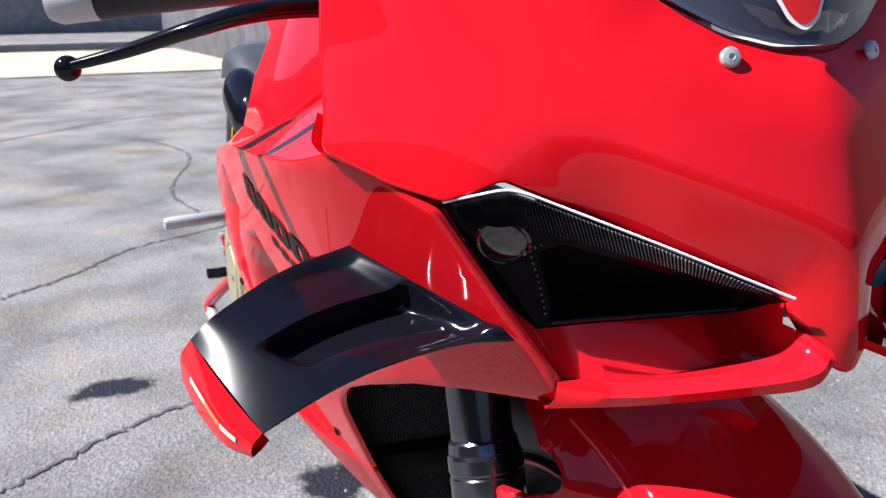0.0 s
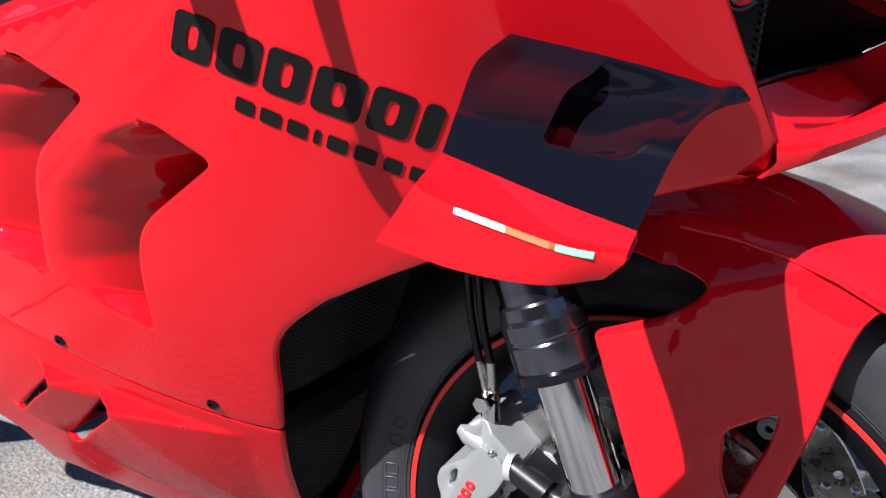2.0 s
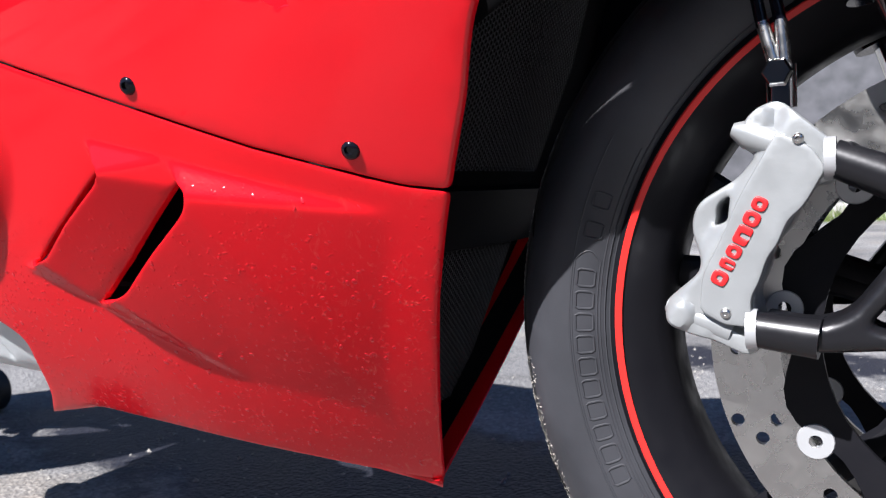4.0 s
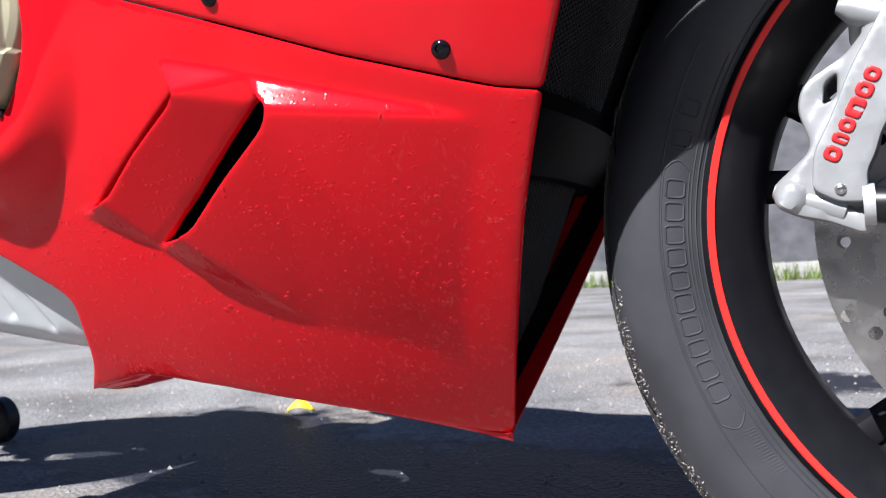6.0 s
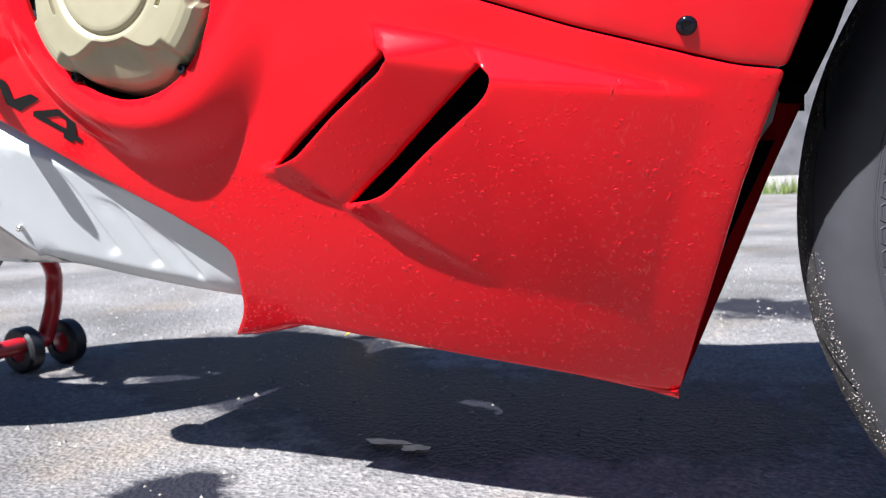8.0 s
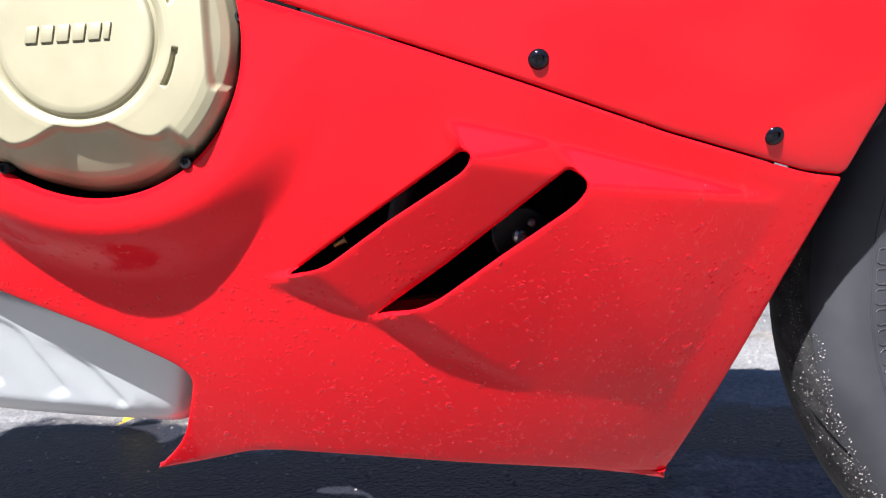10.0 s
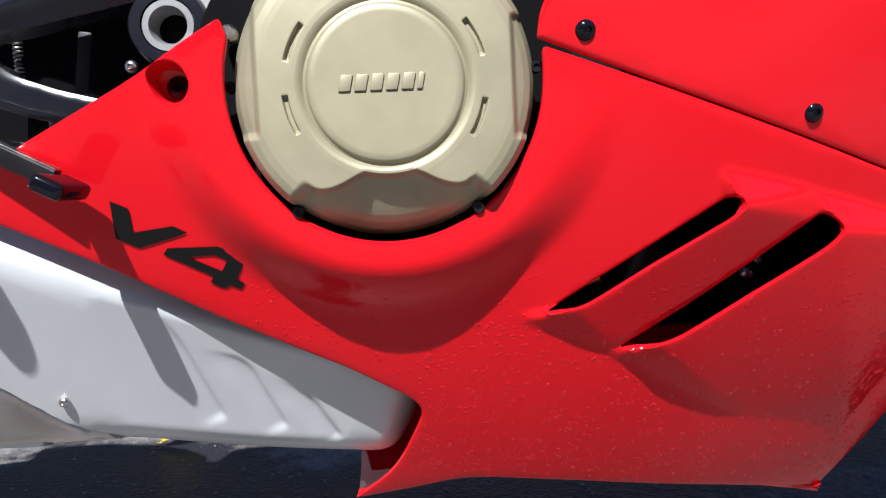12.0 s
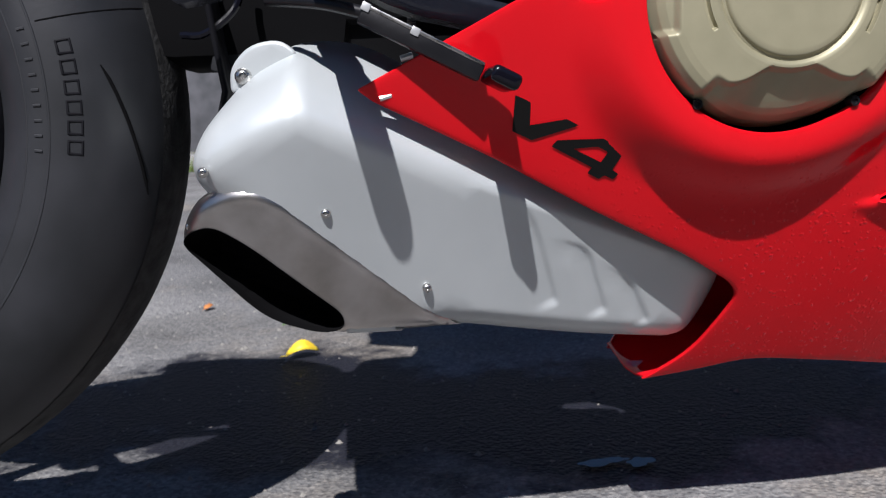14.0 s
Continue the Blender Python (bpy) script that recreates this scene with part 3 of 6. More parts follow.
def nose_place(u, v, d):
    """The nose with its edge rolled in above the lamps; towards the flanks it comes forward to meet them."""
    k = smooth(0.11, 0.205, abs(u - MID)) * (1 - smooth(0.83, 0.90, v))
    return Vector((nose_x(u, v) - roll(d, 0.003) + 0.009 + 0.010 * k - 0.017 * (1 - 0.9 * k) * ((1 - smooth(0.81, 0.88, v)) * max(0.0, 1 - d / 0.045) + smooth(0.81, 0.88, v) * max(0.0, 1 - d / 0.05) ** 2), u, v))


RIGHT_NOSE = [(-0.004, 0.712, 0.004), (-0.022, 0.749, 0.006), (-0.168, 0.816, 0.004), (-0.199, 0.803, 0.004), (-0.225, 0.811), (-0.258, 0.829, 0.006), (-0.253, 0.851), (-0.248, 0.886), (-0.244, 0.92), (-0.235, 1.00), (-0.19, 1.06, 0.02),
              (-0.13, 1.00), (-0.070, 0.918), (-0.036, 0.898), (-0.006, 0.890)]
nose = [(MID, 0.698, 0.01)] + RIGHT_NOSE + [(2 * MID - p[0], *p[1:]) for p in reversed(RIGHT_NOSE)]
bm = sheet(rounded(nose, 0.006), [], nose_place, step=0.009, lip=0.004, thick=0.003, back=lambda c: Vector((-0.003, 0, 0)))
part("nose_fairing", bm, red_paint, bike, "glossy red nose fairing", angle=30)


def strip(rows, n=6):
    """A smooth surface through rows of points."""
    bm = bmesh.new()
    grid = [bezier(r, n) for r in rows]
    vs = [[bm.verts.new(p) for p in r] for r in grid]
    for a, b in zip(vs, vs[1:]):
        for k in range(len(a) - 1):
            bm.faces.new((a[k], a[k + 1], b[k + 1], b[k]))
    return bm


def solid(ob, t, offset=1.0):
    m = ob.modifiers.new("thickness", "SOLIDIFY")
    m.thickness, m.offset = t, offset
    return ob


LIP_OUT = [(0.090, -0.138, 0.664), (0.13, -0.097, 0.676), (0.172, -0.050, 0.692), (0.195, -0.022, 0.703), (0.194, -0.005, 0.717)]
LIP_MID = [(0.097, -0.135, 0.674), (0.137, -0.096, 0.685), (0.176, -0.050, 0.700), (0.196, -0.022, 0.711), (0.192, -0.007, 0.721)]
LIP_IN = [(0.096, -0.133, 0.684), (0.133, -0.092, 0.693), (0.168, -0.047, 0.707), (0.184, -0.022, 0.717), (0.180, -0.014, 0.728)]
FLOOR = [(0.083, -0.132, 0.681), (0.112, -0.090, 0.686), (0.138, -0.045, 0.698), (0.152, -0.022, 0.710), (0.163, -0.018, 0.730)]
BACK = [(0.075, -0.140, 0.714), (0.091, -0.092, 0.7175), (0.110, -0.045, 0.7205), (0.124, -0.016, 0.7245), (0.164, -0.020, 0.746)]
UNDER = [(0.03, -0.13, 0.668), (0.06, -0.09, 0.680), (0.09, -0.045, 0.694), (0.11, -0.015, 0.703), (0.12, 0.0, 0.717)]
bm = strip([UNDER, LIP_OUT, LIP_MID, LIP_IN, FLOOR, BACK])
part("intake_lip", bm, red_paint, bike, "red air intake lip under the headlight", angle=50)
bm = strip([[(x, 2 * MID - y, z) for x, y, z in r] for r in (UNDER, LIP_OUT, LIP_MID, LIP_IN, FLOOR, BACK)])
part("intake_lip", bm, red_paint, bike, angle=50)
# inner cheek between the flank's front edge and the lamp
bm = strip([[(0.0945, -0.1345, 0.684), (0.085, -0.155, 0.722), (0.075, -0.178, 0.762), (0.0665, -0.1995, 0.799)], [(0.075, -0.140, 0.716), (0.066, -0.158, 0.735), (0.058, -0.175, 0.765), (0.058, -0.193, 0.797)]])
part("cheek", bm, red_paint, bike)

# the nose's side edges turn in towards the cockpit
for s in (-1, 1):
    edge = [(0.258, 0.829), (0.253, 0.851), (0.248, 0.886), (0.244, 0.92), (0.235, 1.00)]
    near = [nose_place(-h if s < 0 else 2 * MID + h, z, 0.0) - Vector((0.002, 0, 0)) for h, z in edge]
    bm = strip([near, [p + Vector((-0.012, -s * 0.003, 0.0)) for p in near], [p + Vector((-0.030, -s * 0.022, 0.004)) for p in near], [p + Vector((-0.040, -s * 0.060, 0.006)) for p in near]])
    part("nose_return", bm, red_paint, bike, angle=60)

# seam between the nose and the flank
bm = strip([[(0.080, -0.168, 0.8155), (0.063, -0.199, 0.8035), (0.038, -0.225, 0.811), (-0.004, -0.258, 0.8285), (-0.012, -0.254, 0.851)],
            [(0.066, -0.175, 0.806), (0.058, -0.198, 0.799), (0.030, -0.218, 0.806), (-0.008, -0.245, 0.822), (-0.018, -0.240, 0.845)]])
part("nose_seam", bm, red_paint, bike, angle=60)

headlight = new("headlight")
headlight.parent = bike
headlight["label"] = "dark narrow headlight with a clear light strip"
GLASS = [[(0.0665, -0.198, 0.800), (0.098, -0.168, 0.812), (0.135, -0.095, 0.780), (0.171, -0.023, 0.747)],
         [(0.068, -0.180, 0.770), (0.088, -0.150, 0.772), (0.122, -0.080, 0.755), (0.150, -0.020, 0.738)],
         [(0.075, -0.140, 0.716), (0.092, -0.100, 0.720), (0.112, -0.050, 0.7235), (0.128, -0.016, 0.7275)]]


def bent(points, n=16):
    """Straight runs through a few points, with slightly rounded bends."""
    p = [Vector(q) for q in points]
    run = [a.lerp(b, k / n) for a, b in zip(p, p[1:]) for k in range(n)] + [p[-1]]
    for _ in range(2):
        run = [run[0]] + [(a + b + c) / 3 for a, b, c in zip(run, run[1:], run[2:])] + [run[-1]]
    return run


glass_rows = [bent(r) for r in GLASS]


def glass(u, v, back=0.0):
    """A point of the lamp's front: u along it, v from its upper to its lower edge."""
    f = u * 48
    k = min(47, int(f))
    a, b, c = (r[k].lerp(r[k + 1], f - k) for r in glass_rows)
    p = a.lerp(b, v * 2) if v < 0.5 else b.lerp(c, v * 2 - 1)
    return p + Vector((-back, back * 0.35, back * 0.1))


def glass_patch(u0, u1, v0, v1, back=0.0, n=24, rim=0.0):
    """Part of the lamp's front; u0 and u1 are functions of v; rim turns the edge inwards."""
    bm = bmesh.new()
    rows = []
    for i in range(n + 1):
        v = v0 + (v1 - v0) * i / n
        rows.append([bm.verts.new(glass(u0(v) + (u1(v) - u0(v)) * j / n, v, back if not rim or 0 < i < n and 0 < j < n else 0.0)) for j in range(n + 1)])
    for a, b in zip(rows, rows[1:]):
        for j in range(n):
            bm.faces.new((a[j], a[j + 1], b[j + 1], b[j]))
    return bm


def split_u(v):
    return 0.46 - 0.52 * (v - 0.30)


part("lens", glass_patch(lambda v: 0.0, split_u, 0.0, 1.0), lens_glass, headlight, "smoked lens")
part("lens_band", glass_patch(split_u, lambda v: 1.0, 0.0, 0.36), lens_glass, headlight)
# The hollow's deep shade is put into its dead black colour.
part("intake_void", glass_patch(split_u, lambda v: 0.97 - 0.05 * v, 0.36, 0.97, 0.03, rim=1.0), soot_and_shade, headlight, "black hollow of the air intake")
bm = sweep(bmesh.new(), [glass(u, 0.985) + Vector((0.001, -0.0005, 0.0005)) for u in np.linspace(0.10, 0.95, 20)], 0.0017, 8)
part("void_rim", bm, black_gloss, headlight)
bm = lathe(bmesh.new(), [(0.0, -0.0030), (0.006, -0.0026), (0.011, -0.0014), (0.0145, 0.0), (0.016, -0.0012), (0.0175, 0.0), (0.0175, 0.004)], 40)
pc = glass(0.20, 0.42)
pn = (glass(0.24, 0.42) - glass(0.16, 0.42)).cross(glass(0.2, 0.5) - glass(0.2, 0.34)).normalized()
if pn.x < 0:
    pn = -pn
bmesh.ops.transform(bm, matrix=Matrix.Translation(pc) @ (-pn).to_track_quat("Y", "Z").to_matrix().to_4x4(), verts=bm.verts)
part("projector", bm, principled("projector_glass", (0.012, 0.008, 0.009), 0.05, coat=1.0), headlight, "dark projector lens")
for k in range(13):
    v = 0.92 - 0.042 * k
    q = glass(split_u(v) - 0.03, v) + Vector((0.0012, -0.0006, 0))
    part("printed_bar", box(bmesh.new(), (0.0006, 0.0030, 0.0014), Matrix.Translation(q) @ Matrix.Rotation(radians(38), 4, "Z") @ Matrix.Rotation(radians(-25), 4, "X")), principled("print_grey", (0.10, 0.10, 0.10), 0.6) if k == 0 else bpy.data.materials["print_grey"], headlight, "tiny printed bar")
# the light strip: a saw-toothed guide; how bright it looks from each side is put into the colours,
# white on the tooth faces that look outwards and dark on the others
fin_out = Vector((0.80, -0.46, 0.38)).normalized()


def tooth_base(u, low):
    v = 0.30 - 0.14 * smooth(0.86, 0.97, u) - 0.10 * (1 - smooth(0.04, 0.22, u)) if low else 0.015
    return glass(u, v) + fin_out * (0.0085 if low else 0.0055)


white_bm, dark_bm = bmesh.new(), bmesh.new()
TEETH = 100
for k in range(TEETH):
    u0, u1 = (0.040 + 0.925 * (k + e) / TEETH for e in (0, 1))
    a, b, c, d = tooth_base(u0, False), tooth_base(u0, True), tooth_base(u1, False), tooth_base(u1, True)
    top_a, top_b = a.lerp(c, 0.04) + fin_out * 1.5 * (c - a).length, b.lerp(d, 0.04) + fin_out * 1.5 * (d - b).length
    white_bm.faces.new([white_bm.verts.new(p) for p in (a, b, top_b, top_a)])
    dark_bm.faces.new([dark_bm.verts.new(p) for p in (top_a, top_b, d, c)])
part("light_strip", white_bm, drl, headlight, "finely ribbed white daytime light strip", angle=20, kind="stuff")
part("strip_dark_faces", dark_bm, lens_glass, headlight, "dark tooth faces that make the light strip look dark from ahead", angle=20, kind="stuff")
rows = [[glass(u, v) + Vector((o, -0.5 * o, 0.2 * o)) for u in np.linspace(0.04, 0.96, 14)] for v, o in ((0.085, 0.0048), (0.103, 0.0052))]
part("strip_groove", strip(rows, 3), black_gloss, headlight, "thin dark groove")
bm = sweep(bmesh.new(), bent([(0.0675, -0.1985, 0.8025), (0.0995, -0.168, 0.8145), (0.137, -0.095, 0.783), (0.1735, -0.021, 0.7495)], 10), 0.0010, 8)
part("trim", bm, drl, headlight)
bm = strip([[(x, 2 * MID - y, z) for x, y, z in r] for r in GLASS])
part("headlight", bm, lens_glass, bike)

# windscreen
SCREEN = [(-0.006, 0.891), (-0.036, 0.899), (-0.070, 0.919), (-0.13, 1.00), (-0.19, 1.06, 0.02), (-0.12, 1.12)]
bm = sheet(rounded(SCREEN + [(2 * MID - y, z) for y, z, *_ in reversed(SCREEN)], 0.01), [],
           lambda u, v, d: Vector((nose_x(u, v) - 0.003 - 0.5 * max(0, v - 0.95) + 0.010 * smooth(0, 0.03, d), u, v)), step=0.014, lip=0.003, thick=0.003, back=lambda c: Vector((-0.003, 0, 0)))
part("windscreen", bm, screen_glass, bike, "tinted glossy windscreen")
for y, z in ((-0.041, 0.885), (0.065, 0.886)):
    bm = bmesh.new()
    lathe(bm, [(0.0, 0.0028), (0.0015, 0.003), (0.002, 0.0042), (0.005, 0.0036), (0.0062, 0.002), (0.0062, 0.0)], 24)
    p = Vector((nose_x(y, z) + 0.0015, y, z))
    nrm = Vector((1, 0.3 if y > 0 else -0.35, 0.3)).normalized()
    bmesh.ops.transform(bm, matrix=Matrix.Translation(p) @ nrm.to_track_quat("Y", "Z").to_matrix().to_4x4(), verts=bm.verts)
    part("screen_bolt", bm, alu, bike, "pale button head bolt")

# emblem: a plain red shield with a white rim
def shield(k, y0, z0):
    return [(y0 + k * y, z0 + k * z, 0.004) for y, z in ((-0.016, 0.022), (0.0, 0.026), (0.016, 0.022), (0.0155, 0.0), (0.009, -0.014), (0.0, -0.020), (-0.009, -0.014), (-0.0155, 0.0))]


for k, mt, off, nm, lb in ((1.0, decal_white, 0.0078, "emblem_rim", "white emblem rim"), (0.84, decal_red, 0.0083, "emblem", "plain red shield emblem")):
    bm = sheet(rounded(shield(k, -0.001, 0.919), 0.002, step=0.004), [], lambda u, v, d: Vector((nose_x(u, v) + off, u, v)), step=0.006, lip=0, thick=0)
    part(nm, bm, mt, bike, lb)

# ---- winglet ----
REAR = [(-0.029, -0.230, 0.7555), (-0.026, -0.278, 0.742), (-0.015, -0.320, 0.7225), (-0.007, -0.347, 0.710)]
LEAD = [(0.084, -0.158, 0.712), (0.0715, -0.190, 0.7095), (0.068, -0.230, 0.7015), (0.068, -0.268, 0.691), (0.071, -0.317, 0.675)]
WN = Vector((0.473, -0.241, 0.8475))


def wing(s, c):
    """s: root to seam, c: rear edge to leading edge."""
    a, b = bezier(REAR, 20), bezier(LEAD, 15)
    pa, pb = a[round(s * (len(a) - 1))], b[round(s * (len(b) - 1))]
    p = pa.lerp(pb, c)
    rib = smooth(0.40, 0.445, c) * (1 - smooth(0.48, 0.86, c)) * smooth(0.02, 0.10, s) * (1 - smooth(0.70, 0.80, s))
    horn = math.exp(-((c - 0.93) / 0.06) ** 2) * (1 - smooth(0.05, 0.38, s))
    return p - WN * (0.0155 * rib) + WN * 0.006 * horn - WN * 0.007 * smooth(0.0, 0.16, s) * (1 - smooth(0.16, 0.65, s)) * smooth(0.0, 0.12, c) * (1 - smooth(0.9, 1.0, c)) + WN * 0.004 * math.sin(math.pi * c) * (1 - s) + WN * 0.006 * math.sin(math.pi * s ** 1.8)


bm = bmesh.new()
NS, NC = 60, 72
top = [[bm.verts.new(wing(i / NS, j / NC)) for j in range(NC + 1)] for i in range(NS + 1)]
low = [[bm.verts.new(wing(i / NS, j / NC) - WN * (0.0015 + 0.011 * math.sin(math.pi * min(1, (j / NC) * 0.9 + 0.1)) ** 0.6)) for j in range(NC + 1)] for i in range(NS + 1)]
for g, flip in ((top, False), (low, True)):
    for i in range(NS):
        for j in range(NC):
            q = (g[i][j], g[i + 1][j], g[i + 1][j + 1], g[i][j + 1])
            bm.faces.new(q if not flip else q[::-1])
for i in range(NS):
    for j in (0, NC):
        bm.faces.new((top[i][j], top[i + 1][j], low[i + 1][j], low[i][j]))
for j in range(NC):
    bm.faces.new((top[0][j], top[0][j + 1], low[0][j + 1], low[0][j]))
    bm.faces.new((top[NS][j], top[NS][j + 1], low[NS][j + 1], low[NS][j]))
winglet = part("winglet", bm, black_gloss, bike, "glossy black winglet with a red tip", angle=35)
SEAM_W = [(-0.007, -0.347, 0.710), (0.020, -0.338, 0.698), (0.046, -0.328, 0.686), (0.071, -0.317, 0.675)]
TIP_MID = [(-0.023, -0.354, 0.690), (0.012, -0.346, 0.678), (0.044, -0.337, 0.667), (0.068, -0.324, 0.662)]
TIP_END = [(-0.041, -0.353, 0.668), (-0.005, -0.346, 0.657), (0.032, -0.335, 0.651), (0.058, -0.322, 0.653)]
TIP_UND = [(-0.038, -0.347, 0.669), (-0.005, -0.338, 0.659), (0.032, -0.328, 0.654), (0.056, -0.316, 0.656)]
tip_rows = [SEAM_W, [(0.45 * x + 0.55 * u, 0.45 * y + 0.55 * v - 0.002, 0.45 * z + 0.55 * w) for (x, y, z), (u, v, w) in zip(SEAM_W, TIP_MID)], TIP_MID, TIP_END, TIP_UND, [(x, y + 0.006, z) for x, y, z in TIP_MID], [(x - 0.001, y + 0.004, z - 0.006) for x, y, z in SEAM_W], SEAM_W]
part("winglet_tip", strip(tip_rows, 8), red_paint, winglet, "red painted winglet tip", angle=60)
line = bezier([(0.86 * x + 0.14 * u, 0.86 * y + 0.14 * v - 0.0016, 0.86 * z + 0.14 * w) for (x, y, z), (u, v, w) in zip(TIP_MID, SEAM_W)], 12)
line = line[7:31]
for k, mt in enumerate((decal_white, decal_orange, decal_green)):
    seg = line[k * 8:k * 8 + 9] if k < 2 else line[15:]
    bm = bmesh.new()
    lo_, hi_ = [bm.verts.new(p + Vector((0, -0.0004, -0.0015))) for p in seg], [bm.verts.new(p + Vector((0.0004, 0.0002, 0.0015))) for p in seg]
    for i in range(len(seg) - 1):
        bm.faces.new((lo_[i], lo_[i + 1], hi_[i + 1], hi_[i]))
    part("flag_stripe", bm, mt, winglet, ("white decal stripe", "faded orange decal stripe", "green decal stripe")[k])


# ---- front wheel, fork and brake ----
def tyre_profile(r_out, half, bead):
    p = [(bead - 0.004, -half * 0.72), (bead + 0.004, -half * 0.80), (bead + 0.012, -half * 0.90), (bead + 0.03, -half * 1.0), (bead + 0.042, -half * 1.0)]
    n = 12
    r0 = bead + 0.042
    for k in range(1, n + 1):
        a = math.pi / 2 * k / n
        p.append((r0 + (r_out - r0) * math.sin(a), -half * math.cos(a)))
    return p + [(r, -h) for r, h in reversed(p[:-1])]


def wheel(name, axle, r_out, half, bead, label, spokes, tyre_mat):
    w = new(name)
    w.parent = bike
    w["label"] = label
    m = Matrix.Translation(axle)
    bm = lathe(bmesh.new(), tyre_profile(r_out, half, bead), 160, m, caps=False)
    for v in bm.verts:
        v.co.z = max(v.co.z, 0.0005)
    part("tyre", bm, tyre_mat, w, "worn black racing tyre", angle=60)
    rim = [(bead - 0.001, -half * 0.74), (bead + 0.0065, -half * 0.84), (bead + 0.003, -half * 0.90), (bead - 0.004, -half * 0.88), (bead - 0.012, -half * 0.72), (bead - 0.022, -half * 0.62), (bead - 0.030, -half * 0.3), (bead - 0.030, half * 0.3),
           (bead - 0.022, half * 0.62), (bead - 0.012, half * 0.72), (bead - 0.004, half * 0.88), (bead + 0.003, half * 0.90), (bead + 0.0065, half * 0.84), (bead - 0.001, half * 0.74)]
    part("rim", lathe(bmesh.new(), rim, 128, m, caps=False), black_matte, w, "black wheel rim", angle=50)
    for s in (-1, 1):
        bm = lathe(bmesh.new(), [(bead - 0.0028, s * half * 0.915), (bead + 0.001, s * half * 0.935), (bead + 0.002, s * half * 0.925), (bead - 0.0022, s * half * 0.890)], 128, m, closed=True)
        part("rim_stripe", bm, red_stripe, w, "red rim stripe")
    bm = lathe(bmesh.new(), [(0.0, -0.05), (0.028, -0.05), (0.034, -0.04), (0.03, -0.02), (0.03, 0.02), (0.034, 0.04), (0.028, 0.05), (0.0, 0.05)], 40, m)
    part("hub", bm, black_matte, w)
    for k in range(spokes):
        a = 2 * math.pi * k / spokes + 0.3
        for da in (-0.16, 0.16):
            bm = bmesh.new()
            p0 = m @ Vector((0.028 * math.cos(a), 0, 0.028 * math.sin(a)))
            p1 = m @ Vector((0.10 * math.cos(a + da * 0.3), 0, 0.10 * math.sin(a + da * 0.3)))
            p2 = m @ Vector(((bead - 0.028) * math.cos(a + da), 0, (bead - 0.028) * math.sin(a + da)))
            sweep(bm, [p0, p1, p2], [0.013, 0.010, 0.012], 8, 0.8, (0, 1, 0))
            part("spoke", bm, black_matte, w)
    return w


AXLE = Vector((0.0, 0.0, 0.300))
front = wheel("front_wheel", AXLE, 0.314, 0.0605, 0.2295, "black front wheel with a red rim stripe", 5, rubber_dusty)


def brake_disc(parent, y, r_out, r_in, holes):
    out = [Vector((r_out * math.cos(2 * math.pi * k / 96), r_out * math.sin(2 * math.pi * k / 96))) for k in range(96)]
    inn = [Vector((r_in * math.cos(2 * math.pi * k / 72), r_in * math.sin(2 * math.pi * k / 72))) for k in range(72)]
    hs = []
    for k in range(holes):
        a = 2 * math.pi * k / holes
        for r, da in ((0.30, 0.0), (0.62, 0.055), (0.85, -0.045)):
            rr = r_in + (r_out - r_in) * r
            c = Vector((rr * math.cos(a + da), rr * math.sin(a + da)))
            hs.append([c + 0.0042 * Vector((math.cos(2 * math.pi * j / 12), math.sin(2 * math.pi * j / 12))) for j in range(12)])
    bm = sheet(out, [inn, *hs], lambda u, v, d: AXLE + Vector((u, y - 0.0025, v)), step=0.02, lip=0, thick=0.005)
    return part("brake_disc", bm, steel, parent, "drilled steel brake disc", angle=30)


for y in (-0.068, 0.068):
    brake_disc(front, y, 0.165, 0.124, 16)
    for k in range(9):
        a = 2 * math.pi * k / 9 + 0.2
        bm = lathe(bmesh.new(), [(0.004, -0.004), (0.0105, -0.004), (0.0115, -0.002), (0.0115, 0.002), (0.0105, 0.004), (0.004, 0.004)], 20, Matrix.Translation(AXLE + Vector((0.122 * math.cos(a), y, 0.122 * math.sin(a)))), closed=True)
        part("disc_bobbin", bm, alu, front)
    bm = sheet([Vector((0.122 * math.cos(2 * math.pi * k / 72) * (1 + 0.05 * math.cos(18 * math.pi * k / 72)), 0.122 * math.sin(2 * math.pi * k / 72) * (1 + 0.05 * math.cos(18 * math.pi * k / 72)))) for k in range(72)],
               [[Vector((0.1 * math.cos(2 * math.pi * k / 48), 0.1 * math.sin(2 * math.pi * k / 48))) for k in range(48)]], lambda u, v, d: AXLE + Vector((u, y - 0.003, v)), step=0.03, lip=0, thick=0.006)
    part("disc_carrier", bm, black_matte, front)

RAKE = -0.337


def fork_at(z, y):
    return Vector((0.016 + RAKE * (z - 0.300), y, z))


FORK_AX = Vector((RAKE, 0, 1)).normalized()


